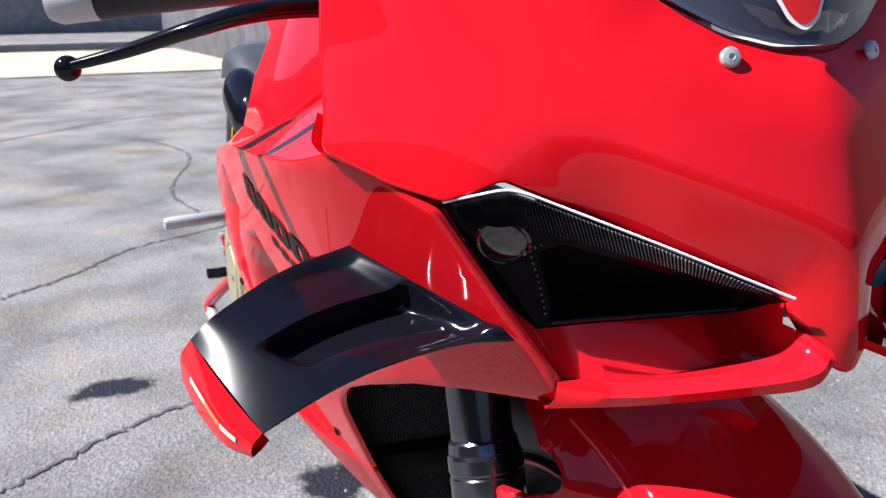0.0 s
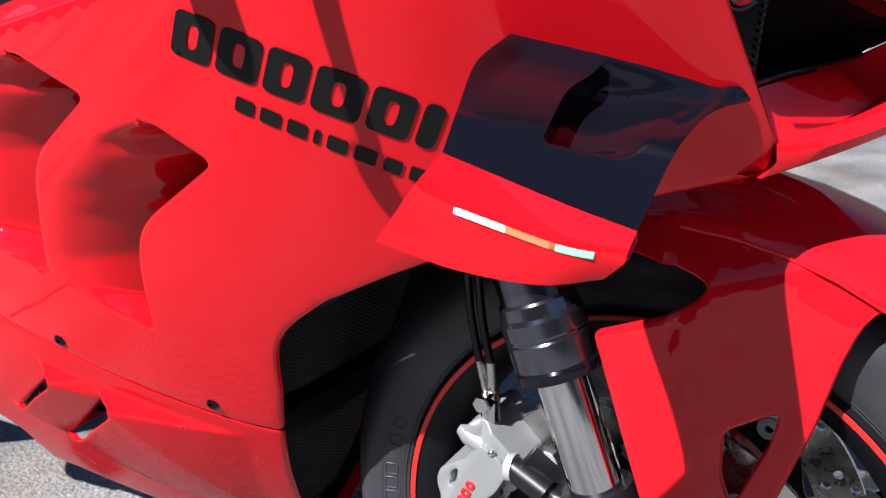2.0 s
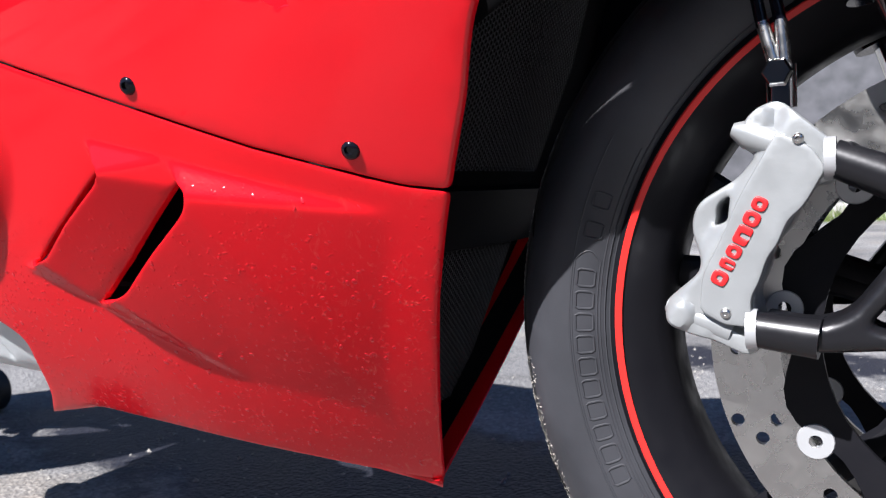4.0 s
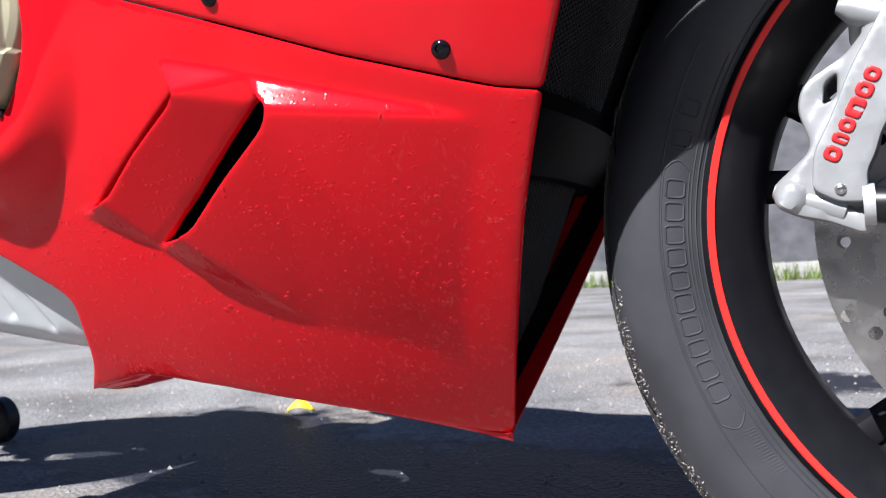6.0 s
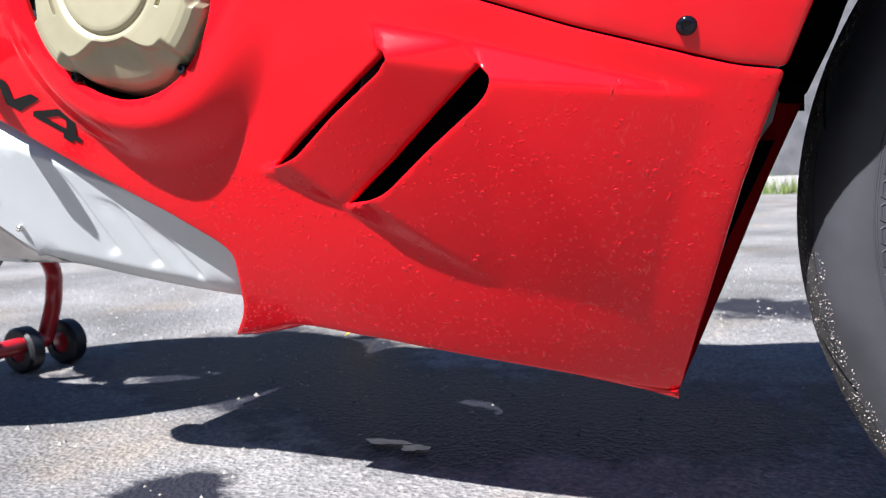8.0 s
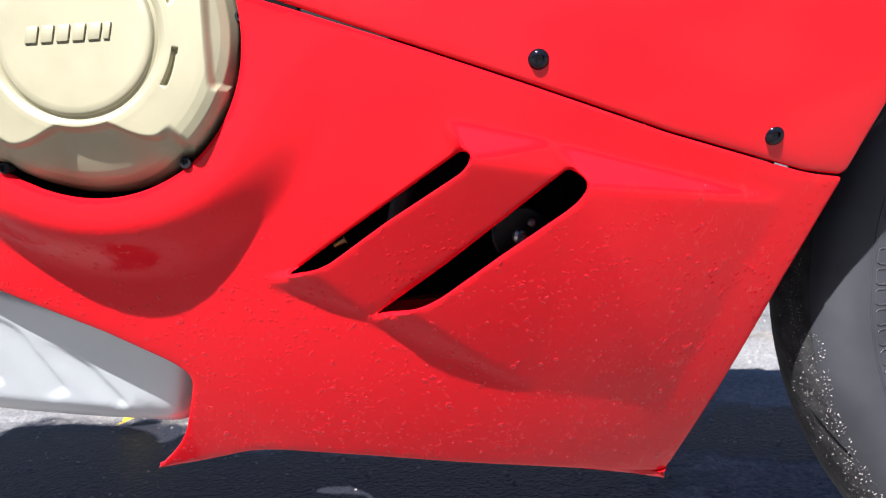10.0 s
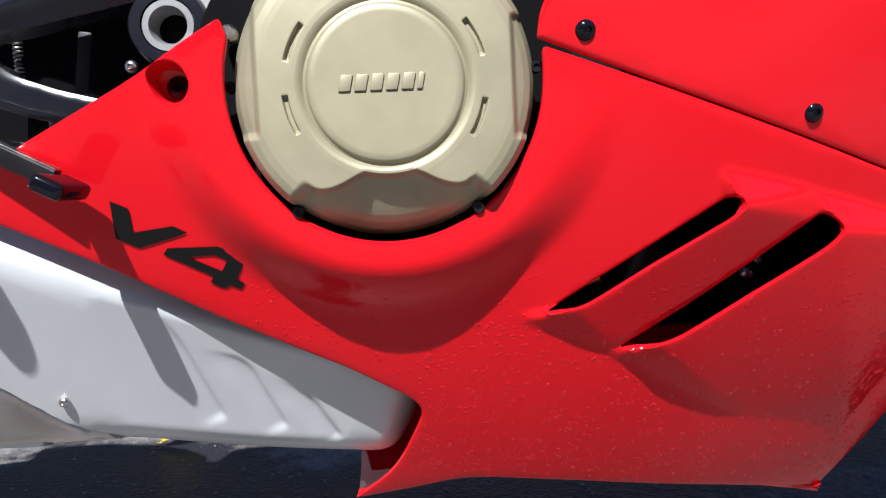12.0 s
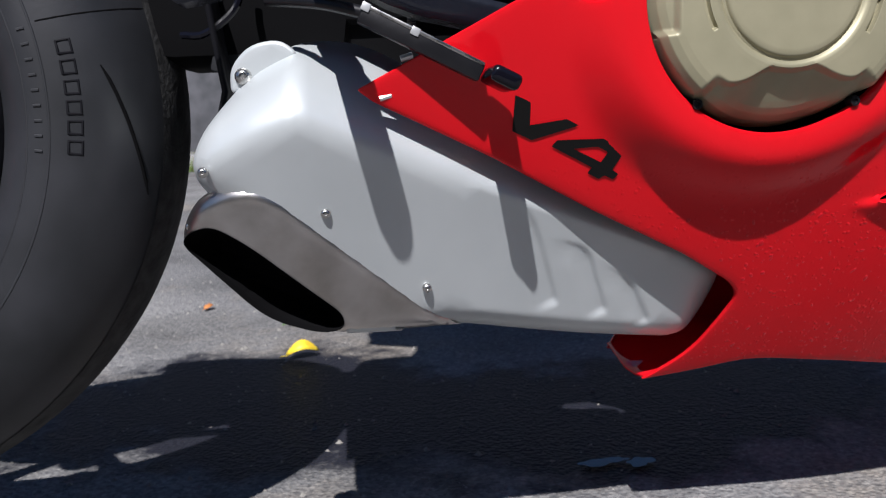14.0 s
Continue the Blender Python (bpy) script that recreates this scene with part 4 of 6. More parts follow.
def fork(y):
    f = new("fork_leg")
    f.parent = bike
    f["label"] = "upside-down fork leg with a chromed slider"

    def turned(profile, mat, name, label=""):
        bm = lathe(bmesh.new(), [(r, 0) for r, _ in profile], 40)
        for ring, (r, z) in enumerate(profile):
            for k in range(40):
                bm.verts.ensure_lookup_table()
                v = bm.verts[ring * 40 + k]
                v.co = Matrix.Translation(fork_at(0, y)) @ (FORK_AX.to_track_quat("Z", "Y").to_matrix().to_4x4() @ Vector((v.co.x, v.co.z, z / FORK_AX.z)))
        return part(name, bm, mat, f, label, angle=18)
    turned([(0.0, 0.39), (0.0215, 0.39), (0.0215, 0.515), (0.0, 0.515)], chrome, "slider", "chromed slider tube")
    turned([(0.0225, 0.500), (0.034, 0.500), (0.0345, 0.5035), (0.0345, 0.507), (0.033, 0.509)], black_gloss, "wiper")
    turned([(0.024, 0.505), (0.0325, 0.505), (0.0328, 0.507), (0.0328, 0.528), (0.0318, 0.5295), (0.0318, 0.531), (0.0330, 0.533), (0.0330, 0.544), (0.0318, 0.547), (0.0312, 0.5475), (0.0300, 0.556), (0.0285, 0.558), (0.024, 0.558)], fork_metal, "collar", "anodised collar")
    turned([(0.0, 0.55), (0.0275, 0.55), (0.0275, 0.90), (0.0, 0.90)], fork_metal, "outer_tube", "dark outer tube")
    turned([(0.0, 0.300), (0.030, 0.300), (0.032, 0.36), (0.0305, 0.400), (0.0285, 0.409), (0.022, 0.409)], black_metal, "foot", "black cast fork foot")
    bm = lathe(bmesh.new(), [(0.012, -0.020), (0.026, -0.022), (0.033, -0.018), (0.034, 0.0), (0.034, 0.03), (0.0, 0.03), (0.0, -0.01), (0.011, -0.01)], 40, Matrix.Translation((0.016, y, 0.300)))
    part("axle_clamp", bm, black_metal, f)
    bm = lathe(bmesh.new(), [(0.013, -0.024), (0.0215, -0.024), (0.0225, -0.018), (0.0225, 0.0), (0.013, 0.0)], 32, Matrix.Translation((0.016, y, 0.300)), closed=True)
    part("axle_nut", bm, alu, f, "pale axle end ring")
    s = -1 if y < 0 else 1
    CAST = [(-0.083, 0.4175, 0.004), (-0.0652, 0.405, 0.01), (-0.0502, 0.396, 0.01), (-0.0371, 0.400, 0.01), (-0.010, 0.404, 0.01), (0.02, 0.36), (0.035, 0.315, 0.02), (0.016, 0.278, 0.02), (-0.012, 0.290, 0.01), (-0.0292, 0.3020, 0.01), (-0.0624, 0.3020), (-0.0977, 0.2990, 0.01),
            (-0.118, 0.3005, 0.01), (-0.1335, 0.3040, 0.003), (-0.1275, 0.3205, 0.003), (-0.1015, 0.3160, 0.01), (-0.0837, 0.3215, 0.010), (-0.054, 0.361, 0.004), (-0.0505, 0.372, 0.004), (-0.0565, 0.3775, 0.008), (-0.0681, 0.3890, 0.006), (-0.0880, 0.3995, 0.003)]
    WEB = [(-0.0724, 0.3170, 0.004), (-0.0433, 0.3509, 0.004), (-0.0365, 0.345, 0.004), (-0.0349, 0.3200, 0.004), (-0.0404, 0.3135, 0.004), (-0.0654, 0.3130, 0.004)]

    def cast_place(u, v, d):
        bulge = min(d, 0.006)
        return Vector((u, y + s * (0.002 + 0.009 * math.sqrt(max(0, 1 - (1 - bulge / 0.006) ** 2))), v))
    bm = sheet(rounded(CAST, 0.008, step=0.004), [rounded(WEB, 0.004, step=0.003)], cast_place, step=0.0032, lip=0.003, thick=0.02, back=lambda c: Vector((0, -s * 0.024, 0)))
    part("bracket", bm, black_metal, f, "black cast bracket", angle=60)
    for px, pz, qx, qz in ((-0.060, 0.394, -0.091, 0.4075), (-0.098, 0.3075, -0.133, 0.3115)):
        bm = sweep(bmesh.new(), [(px, y + s * 0.006, pz), (qx, y + s * 0.003, qz)], [0.0115, 0.0105], 20)
        part("bracket_lug", bm, black_metal, f)
        bm = sweep(bmesh.new(), [(qx + 0.002, y + s * 0.003, qz), (qx - 0.004, y + s * 0.003, qz)], 0.0118, 20)
        part("spacer", bm, alu, f)
    bolt_m = Matrix.Translation((-0.027, y + s * 0.020, 0.3345)) @ Vector((0.75, -s * 0.66, 0.0)).to_track_quat("Y", "Z").to_matrix().to_4x4()
    part("pinch_lug", lathe(bmesh.new(), [(0.0, 0.012), (0.0135, 0.012), (0.0145, 0.006), (0.0145, -0.0015), (0.0135, -0.003), (0.0, -0.003)], 28, bolt_m), black_metal, f, "round cast lug", angle=25)
    bm = lathe(bmesh.new(), [(0.0, -0.0045), (0.0042, -0.0045), (0.0050, -0.0075), (0.0085, -0.0075), (0.0118, -0.0058), (0.0118, -0.002), (0.0, -0.002)], 28, bolt_m)
    part("pinch_bolt", bm, red_anod, f, "red anodised bolt", angle=25)
    for k in range(5):
        px = -0.0175 + 0.0066 * k
        pz = 0.3535 + 0.0022 * k
        dx = px - fork_at(pz, y).x
        q = Vector((px, y + s * (math.sqrt(0.0318 ** 2 - dx * dx) - 0.0003), pz))
        part("raised_bar", box(bmesh.new(), (0.0050, 0.0016, 0.0068), Matrix.Translation(q) @ Matrix.Rotation(s * -dx / 0.032, 4, "Z") @ Matrix.Rotation(radians(-18), 4, "Y"), 0.0005), black_metal, f, "raised cast bar")
    return f


fork(-0.110)
fork(0.110)

def button(parent, p, n, r, mat, name, label=""):
    """A button head screw with a socket, at p, facing along n."""
    bm = lathe(bmesh.new(), [(0.0, 0.35 * r), (0.36 * r, 0.35 * r), (0.42 * r, 0.62 * r), (0.75 * r, 0.50 * r), (0.97 * r, 0.18 * r), (r, 0.0), (r, -0.3 * r)], 24)
    bmesh.ops.transform(bm, matrix=Matrix.Translation(p) @ Vector(n).normalized().to_track_quat("Y", "Z").to_matrix().to_4x4(), verts=bm.verts)
    return part(name, bm, mat, parent, label)


# brake caliper
caliper = new("brake_caliper")
caliper.parent = bike
caliper["label"] = "silver radial brake caliper with red raised marks"
CAL = [(-0.107, 0.432, 0.006), (-0.118, 0.442, 0.006), (-0.128, 0.440, 0.006), (-0.138, 0.431, 0.006), (-0.139, 0.416, 0.004), (-0.131, 0.411, 0.004), (-0.141, 0.399, 0.006), (-0.165, 0.385, 0.008), (-0.169, 0.370, 0.008), (-0.161, 0.346, 0.008), (-0.185, 0.326, 0.006), (-0.183, 0.313, 0.006),
       (-0.170, 0.307, 0.006), (-0.157, 0.304, 0.006), (-0.137, 0.295, 0.005), (-0.129, 0.300, 0.004), (-0.130, 0.316, 0.006), (-0.134, 0.330, 0.006), (-0.126, 0.345, 0.006), (-0.124, 0.358, 0.006), (-0.113, 0.370, 0.006), (-0.109, 0.381, 0.006), (-0.103, 0.391, 0.006), (-0.088, 0.396, 0.004), (-0.083, 0.410, 0.004)]


def cal_y(u, v):
    """The caliper's outer face, with the long rib and the two bolt bosses."""
    c = (Vector((u, v)) - Vector((-0.137, 0.366))).dot(Vector((0.86, -0.51)))
    y = -0.108 - 0.006 * smooth(0.022, 0.010, abs(c))
    for bx, bz in ((-0.176, 0.319), (-0.131, 0.431)):
        y -= 0.004 * (1 - smooth(0.006, 0.011, (Vector((u, v)) - Vector((bx, bz))).length))
    for p, q in (((-0.136, 0.424), (-0.086, 0.403)), ((-0.178, 0.318), (-0.133, 0.299))):
        a, b = Vector(p), Vector(q)
        t = min(1, max(0, (Vector((u, v)) - a).dot(b - a) / (b - a).length_squared))
        y = min(y, -0.103 - 0.010 * (1 - smooth(0.004, 0.011, (Vector((u, v)) - a.lerp(b, t)).length)))
    return y


bm = sheet(rounded(CAL, 0.005, step=0.003), [rounded([(-0.153, 0.384), (-0.146, 0.389), (-0.147, 0.374), (-0.155, 0.371)], 0.003, step=0.003)],
           lambda u, v, d: Vector((u, cal_y(u, v) + roll(min(d, 0.0022), 0.0022), v)), step=0.0026, lip=0.0022, thick=0.06)
part("body", bm, cast_silver, caliper, "cast aluminium caliper body", angle=28)
FACE = [(-0.119, 0.424, 0.004), (-0.101, 0.414, 0.004), (-0.094, 0.402, 0.004), (-0.100, 0.391, 0.006), (-0.106, 0.381, 0.006), (-0.114, 0.374, 0.006), (-0.119, 0.361, 0.006), (-0.125, 0.353, 0.006), (-0.129, 0.340, 0.006),
        (-0.134, 0.330, 0.004), (-0.134, 0.313, 0.004), (-0.149, 0.314, 0.004), (-0.163, 0.322, 0.005), (-0.161, 0.343, 0.006), (-0.150, 0.364, 0.02), (-0.141, 0.386, 0.02), (-0.130, 0.405, 0.01)]
bm = sheet(rounded(FACE, 0.004, step=0.003), [], lambda u, v, d: Vector((u, -0.1185 + roll(min(d, 0.0016), 0.0016), v)), step=0.004, lip=0.0016, thick=0.008)
part("face", bm, cast_silver, caliper, "raised caliper face with a scalloped edge", angle=28)
run, start = Vector((0.0265, 0.0495)), Vector((-0.1530, 0.3375))
for at, wide, tall, ringed in ((0.08, 0.0085, 0.0095, True), (0.245, 0.0060, 0.0088, False), (0.39, 0.0078, 0.0088, True), (0.575, 0.0112, 0.0088, False), (0.765, 0.0085, 0.0095, True), (0.93, 0.0080, 0.0088, True)):
    q = start + run * at
    e, n = run.normalized(), Vector((-run.y, run.x)).normalized()
    block = [q + e * (a * wide / 2) + n * (b * tall / 2) for a, b in ((-1, -1), (1, -1), (1, 1), (-1, 1))]
    slot = [q + e * (a * wide * 0.17) + n * (b * tall * 0.17) for a, b in ((-1, -1), (1, -1), (1, 1), (-1, 1))] if ringed else [q + e * (a * wide * 0.12) + n * ((b - 0.5) * tall * 0.33) for a, b in ((-1, -1), (1, -1), (1, 1), (-1, 1))]
    bm = sheet(rounded([tuple(p) for p in block], 0.0035 if ringed else 0.0022, step=0.0015), [rounded([tuple(p) for p in slot], 0.0012, step=0.0010)], lambda u, v, d: Vector((u, -0.1197 + roll(min(d, 0.0008), 0.0008), v)), step=0.002, lip=0.0008, thick=0.002)
    part("raised_mark", bm, decal_red, caliper, "raised red mark", angle=50)
for (px, pz), (qx, qz), r in (((-0.136, 0.424), (-0.104, 0.411), 0.0088), ((-0.176, 0.321), (-0.146, 0.309), 0.0088)):
    part("boss", sweep(bmesh.new(), [(px - 0.008, -0.106, pz + 0.003), (px, -0.106, pz), (qx, -0.106, qz)], [0.004, r, r], 20), cast_silver, caliper, "round bolt boss", angle=30)
for px, pz in ((-0.108, 0.425), (-0.148, 0.327)):
    button(caliper, (px, -0.1185, pz - 0.006), (0, -1, 0), 0.0032, steel, "face_bolt", "small steel bolt")
bm = sweep(bmesh.new(), [(-0.118, -0.098, 0.438), (-0.118, -0.099, 0.462)], 0.0085, 14)
part("hose_union", bm, chrome, caliper)
bm = lathe(bmesh.new(), [(0.0, -0.012), (0.007, -0.012), (0.0085, -0.010), (0.0085, 0.010), (0.0, 0.012)], 6, Matrix.Translation((-0.119, -0.102, 0.457)))
part("banjo_bolt", bm, chrome, caliper, "polished banjo bolt")
for dx in (-0.004, 0.006):
    bm = sweep(bmesh.new(), bezier([(-0.119 + dx * 0.5, -0.098, 0.462), (-0.124 + dx, -0.096, 0.488)], 4), 0.0038, 10)
    part("hose_ferrule", bm, steel, caliper)
    bm = sweep(bmesh.new(), bezier([(-0.124 + dx, -0.096, 0.486), (-0.133 + dx, -0.094, 0.54), (-0.135 + dx, -0.09, 0.62), (-0.12 + dx, -0.08, 0.72)], 6), 0.0036, 10)
    part("brake_hose", bm, black_gloss, caliper, "black brake hose")

# ---- front mudguard ----
mud = new("mudguard")
mud.parent = bike
mud["label"] = "glossy red front mudguard"
rows = []
for k in range(17):
    a = radians(22 + 6.2 * k)
    r = 0.332 + 0.012 * math.sin(math.pi * k / 16)
    c = AXLE + Vector((r * math.cos(a), 0, r * math.sin(a)))
    o = Vector((math.cos(a), 0, math.sin(a)))
    rows.append([c - o * 0.030 + Vector((0, -0.080, 0)), c - o * 0.018 + Vector((0, -0.072, 0)), c - o * 0.004 + Vector((0, -0.040, 0)), c, c - o * 0.004 + Vector((0, 0.040, 0)), c - o * 0.018 + Vector((0, 0.072, 0)), c - o * 0.030 + Vector((0, 0.080, 0))])
solid(part("crown", strip(rows, 4), red_paint, mud, angle=60), 0.003)
LEG = [(-0.022, 0.540, 0.006), (0.028, 0.559, 0.004), (0.044, 0.566, 0.01), (0.056, 0.580, 0.012), (0.02, 0.594, 0.03), (-0.040, 0.600, 0.01), (-0.05, 0.620), (0.04, 0.626), (0.10, 0.612), (0.16, 0.587), (0.185, 0.570, 0.01),
       (0.164, 0.572, 0.015), (0.150, 0.560, 0.02), (0.139, 0.528), (0.126, 0.478), (0.095, 0.39), (0.075, 0.315, 0.01), (0.045, 0.315, 0.01)]
SLIT = [(0.070, 0.474, 0.006), (0.104, 0.489, 0.006), (0.100, 0.468, 0.01), (0.078, 0.415, 0.008), (0.070, 0.44, 0.006)]


def leg_y(u, v):
    """Half width of the mudguard's leg: a flat front plate, a fold, and a shoulder that runs into the crown."""
    fold = u - (0.030 + 0.20 * (0.557 - v))
    ridge = v - (0.566 + 0.25 * u)
    r = math.hypot(u, v - 0.300)
    crown = float(np.interp(r, (0.282, 0.296, 0.326, 0.340, 0.344), (0.083, 0.0825, 0.0725, 0.041, 0.0)))
    return max(crown + 0.002, 0.122 - 0.42 * max(0.0, fold) + 0.10 * max(0.0, fold - 0.05) - 0.75 * max(0.0, ridge) - 0.006 * smooth(0.0, 0.006, fold))


for s in (-1, 1):
    bm = sheet(rounded(LEG, 0.008), [rounded(SLIT, 0.005)], lambda u, v, d: Vector((u, s * (leg_y(u, v) - roll(d, 0.004)), v)), step=0.008, lip=0.004, thick=0.003, back=lambda c: Vector((0, -s * 0.003, 0)))
    part("leg", bm, red_paint, mud, angle=28)

# ---- radiator and inner dark parts ----
rad = new("radiator")
rad.parent = bike
rad["label"] = "black radiator behind a honeycomb guard"


def rad_x(y, z, back):
    """The radiator's face: just behind the fairing's front edge, bowed back towards the sides."""
    return -0.318 + (0.42 if z < 0.5 else 0.30) * (z - 0.42 if z < 0.5 else z - 0.388) - back - 0.6 * (y - MID) ** 2


def rad_half(z):
    """Half the width that is free between the two sides of the fairing."""
    x = np.interp(z, (0.147, 0.243, 0.325, 0.398, 0.494, 0.56, 0.64), (-0.409, -0.374, -0.345, -0.315, -0.277, -0.21, -0.03))
    return max(0.012, MID - side(float(x) - 0.03, z) - 0.014)


rail_plastic = principled("rail_plastic", (0.004, 0.004, 0.0045), 0.55, spec=0.05)
guard_metal = principled("guard_metal", (0.022, 0.022, 0.025), 0.4)


def honeycomb(y0, y1, z0, z1, cell, name):
    bm = bmesh.new()
    cols, rows_ = int((y1 - y0) / (cell * 1.5)) + 1, int((z1 - z0) / (cell * 0.866 * 2)) + 1
    made = {}
    for i in range(cols):
        for j in range(rows_):
            cy, cz = y0 + i * cell * 1.5, z0 + (j + (0.5 if i % 2 else 0)) * cell * 1.732
            if abs(cy - MID) > rad_half(cz) - 0.004:
                continue
            vs = []
            for k in range(6):
                py, pz = cy + cell * math.cos(math.pi * k / 3), cz + cell * math.sin(math.pi * k / 3)
                key = (round(py / cell * 4), round(pz / cell * 4))
                if key not in made:
                    made[key] = bm.verts.new((rad_x(py, pz, 0.012), py, pz))
                vs.append(made[key])
            if len(set(vs)) == 6:
                bm.faces.new(vs)
    ob = part(name, bm, guard_metal, rad, "black honeycomb guard")
    m = ob.modifiers.new("mesh", "WIREFRAME")
    m.thickness, m.use_replace, m.use_even_offset = 0.0013, True, False
    return ob


honeycomb(-0.165, 0.07, 0.415, 0.625, 0.0024, "guard")
honeycomb(-0.10, 0.07, 0.215, 0.350, 0.0024, "guard")
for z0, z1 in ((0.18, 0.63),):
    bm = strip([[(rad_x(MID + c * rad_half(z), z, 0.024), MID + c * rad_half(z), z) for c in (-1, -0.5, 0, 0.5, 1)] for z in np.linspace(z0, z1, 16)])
    part("core", bm, soot_and_shade, rad, "dark radiator core")
bm = strip([[(rad_x(MID + c * rad_half(0.37), z, o), MID + c * rad_half(0.37), z) for c in (-1, -0.5, 0, 0.5, 1)] for z, o in ((0.350, 0.022), (0.354, 0.004), (0.375, -0.002), (0.398, 0.002), (0.402, 0.020))])
part("rail", bm, rail_plastic, rad, "black plastic cross rail")
for s in (1,):
    bm = strip([[(rad_x(0, z, -0.004 + 0.022 * k), MID + s * (rad_half(z) - 0.002 - 0.010 * k * (rad_half(z) > 0.05)), z) for z in (0.36, 0.32, 0.28, 0.24, 0.20, 0.17)] for k in (0, 0.5, 1)])
    part("side_shroud", bm, rail_plastic, rad, "black plastic shroud")
bm = box(bmesh.new(), (0.34, 0.22, 0.36), Matrix.Translation((-0.60, MID, 0.50)), 0.03)
part("engine", bm, black_matte, bike, "dark engine block")

# ---- clutch cover ----
clutch = new("clutch_cover")
clutch.parent = bike
clutch["label"] = "bronze cast clutch cover with a raised round centre"
CC = Matrix.Translation((CL.x, -0.222, CL.y))
prof = [(0.0, 0.0), (0.020, 0.0), (0.0455, 0.0), (0.0468, 0.0008), (0.0478, 0.0026), (0.0495, 0.0034), (0.0515, 0.0016), (0.0540, 0.0008), (0.057, 0.0008), (0.060, 0.0010), (0.064, 0.0012), (0.068, 0.0014), (0.072, 0.0016), (0.076, 0.0018), (0.080, 0.0022), (0.0845, 0.0034), (0.0890, 0.0060), (0.0930, 0.013), (0.0935, 0.05), (0.0, 0.05)]


def cover_place(u, v, d):
    r, a = math.hypot(u, v), math.degrees(math.atan2(v, u))
    y = float(np.interp(r, [p[0] for p in prof[:-2]], [p[1] for p in prof[:-2]]))
    low = abs((a + 270) % 360 - 180)
    edge = 0.0545 + 0.022 * smooth(14, 38, low)
    fade = 1 - smooth(37, 44, low)
    y += 0.005 * smooth(edge - 0.0015, edge + 0.0035, r) * fade + 0.62 * max(0.0, r - edge) * fade
    off = abs((a - 90 + 180) % 360 - 180)
    y += 0.006 * smooth(0.0800, 0.0885, r) * (1 - smooth(8, 14, off))
    # flats cut into the two sides, and four short grooves
    low_v, high_v = (-0.034, 0.037) if u > 0 else (-0.027, 0.050)
    y += (0.004 + 0.30 * max(0.0, abs(u) - 0.077)) * smooth(0.0755, 0.0800, abs(u)) * smooth(low_v - 0.004, low_v + 0.002, v) * (1 - smooth(high_v - 0.002, high_v + 0.004, v))
    for a0 in (154, 196, 25, -22):
        off = abs((a - a0 + 180) % 360 - 180)
        y += 0.0035 * (1 - smooth(0.0012, 0.0021, abs(r - 0.0605))) * (1 - smooth(9.8, 11.8, off))
    return Vector((CL.x + u, -0.222 + y, CL.y + v))


radii = [0.0, 0.015, 0.03, 0.042, 0.0455, 0.0462, 0.0468, 0.0473, 0.0478, 0.0486, 0.0495, 0.0505, 0.0515, 0.0527] + [0.054 + 0.0005 * k for k in range(71)] + [0.0896, 0.0905, 0.0918, 0.0930]
bm = bmesh.new()
NA = 720
rings = [[bm.verts.new(cover_place(r * math.cos(2 * math.pi * k / NA), r * math.sin(2 * math.pi * k / NA), 0)) for k in range(NA)] for r in radii[1:]]
rings.append([bm.verts.new((CL.x + 0.0930 * math.cos(2 * math.pi * k / NA), -0.175, CL.y + 0.0930 * math.sin(2 * math.pi * k / NA))) for k in range(NA)])
bm.faces.new(rings[0])
for a, b in zip(rings, rings[1:]):
    for k in range(NA):
        bm.faces.new((a[k], a[(k + 1) % NA], b[(k + 1) % NA], b[k]))
part("cover", bm, bronze, clutch, angle=32)
for a0 in (232, 305, 5, 178):
    p = CC @ Vector((0.0950 * math.cos(radians(a0)), 0.014, 0.0950 * math.sin(radians(a0))))
    bm = lathe(bmesh.new(), [(0.0, 0.006), (0.0018, 0.006), (0.002, 0.0045), (0.0034, 0.0045), (0.0038, 0.0055), (0.0038, 0.012), (0.0, 0.012)], 16, Matrix.Translation(p))
    part("cover_bolt", bm, black_metal, clutch, "small dark bolt")
for k in range(6):
    bm = box(bmesh.new(), (0.0072, 0.0018, 0.0098) if k < 5 else (0.0036, 0.0018, 0.0098), CC @ Matrix.Translation((-0.0240 + 0.0094 * k - (0.002 if k == 5 else 0), -0.0006, 0.0005)) @ Matrix(((1, 0, 0.22, 0), (0, 1, 0, 0), (0, 0, 1, 0), (0, 0, 0, 1))), 0.0008)
    part("raised_mark", bm, bronze, clutch, "raised cast mark")
# Black ring added to paint the shade in the gap around the cover.
bm = lathe(bmesh.new(), [(0.088, 0.046), (0.125, 0.046), (0.125, 0.06), (0.088, 0.06)], 64, CC, closed=True)
part("gap_shade_ring", bm, soot_and_shade, clutch)

# ---- exhaust ----
exhaust = new("silencer")
exhaust.parent = bike
exhaust["label"] = "silver coated underslung silencer with a brushed steel outlet"
EXH = [(-0.772, 0.300, 0.03), (-0.781, 0.262, 0.02), (-0.80, 0.224, 0.02), (-0.90, 0.239, 0.05), (-1.005, 0.262, 0.02), (-1.098, 0.268, 0.003), (-1.0985, 0.289, 0.006), (-1.162, 0.3595, 0.02), (-1.186, 0.380, 0.02), (-1.199, 0.402, 0.03), (-1.191, 0.428, 0.03), (-1.168, 0.455, 0.02),
       (-1.145, 0.478, 0.02), (-1.120, 0.492, 0.02), (-1.085, 0.496, 0.03), (-1.05, 0.485, 0.03), (-0.986, 0.440), (-0.911, 0.400), (-0.82, 0.350, 0.02)]


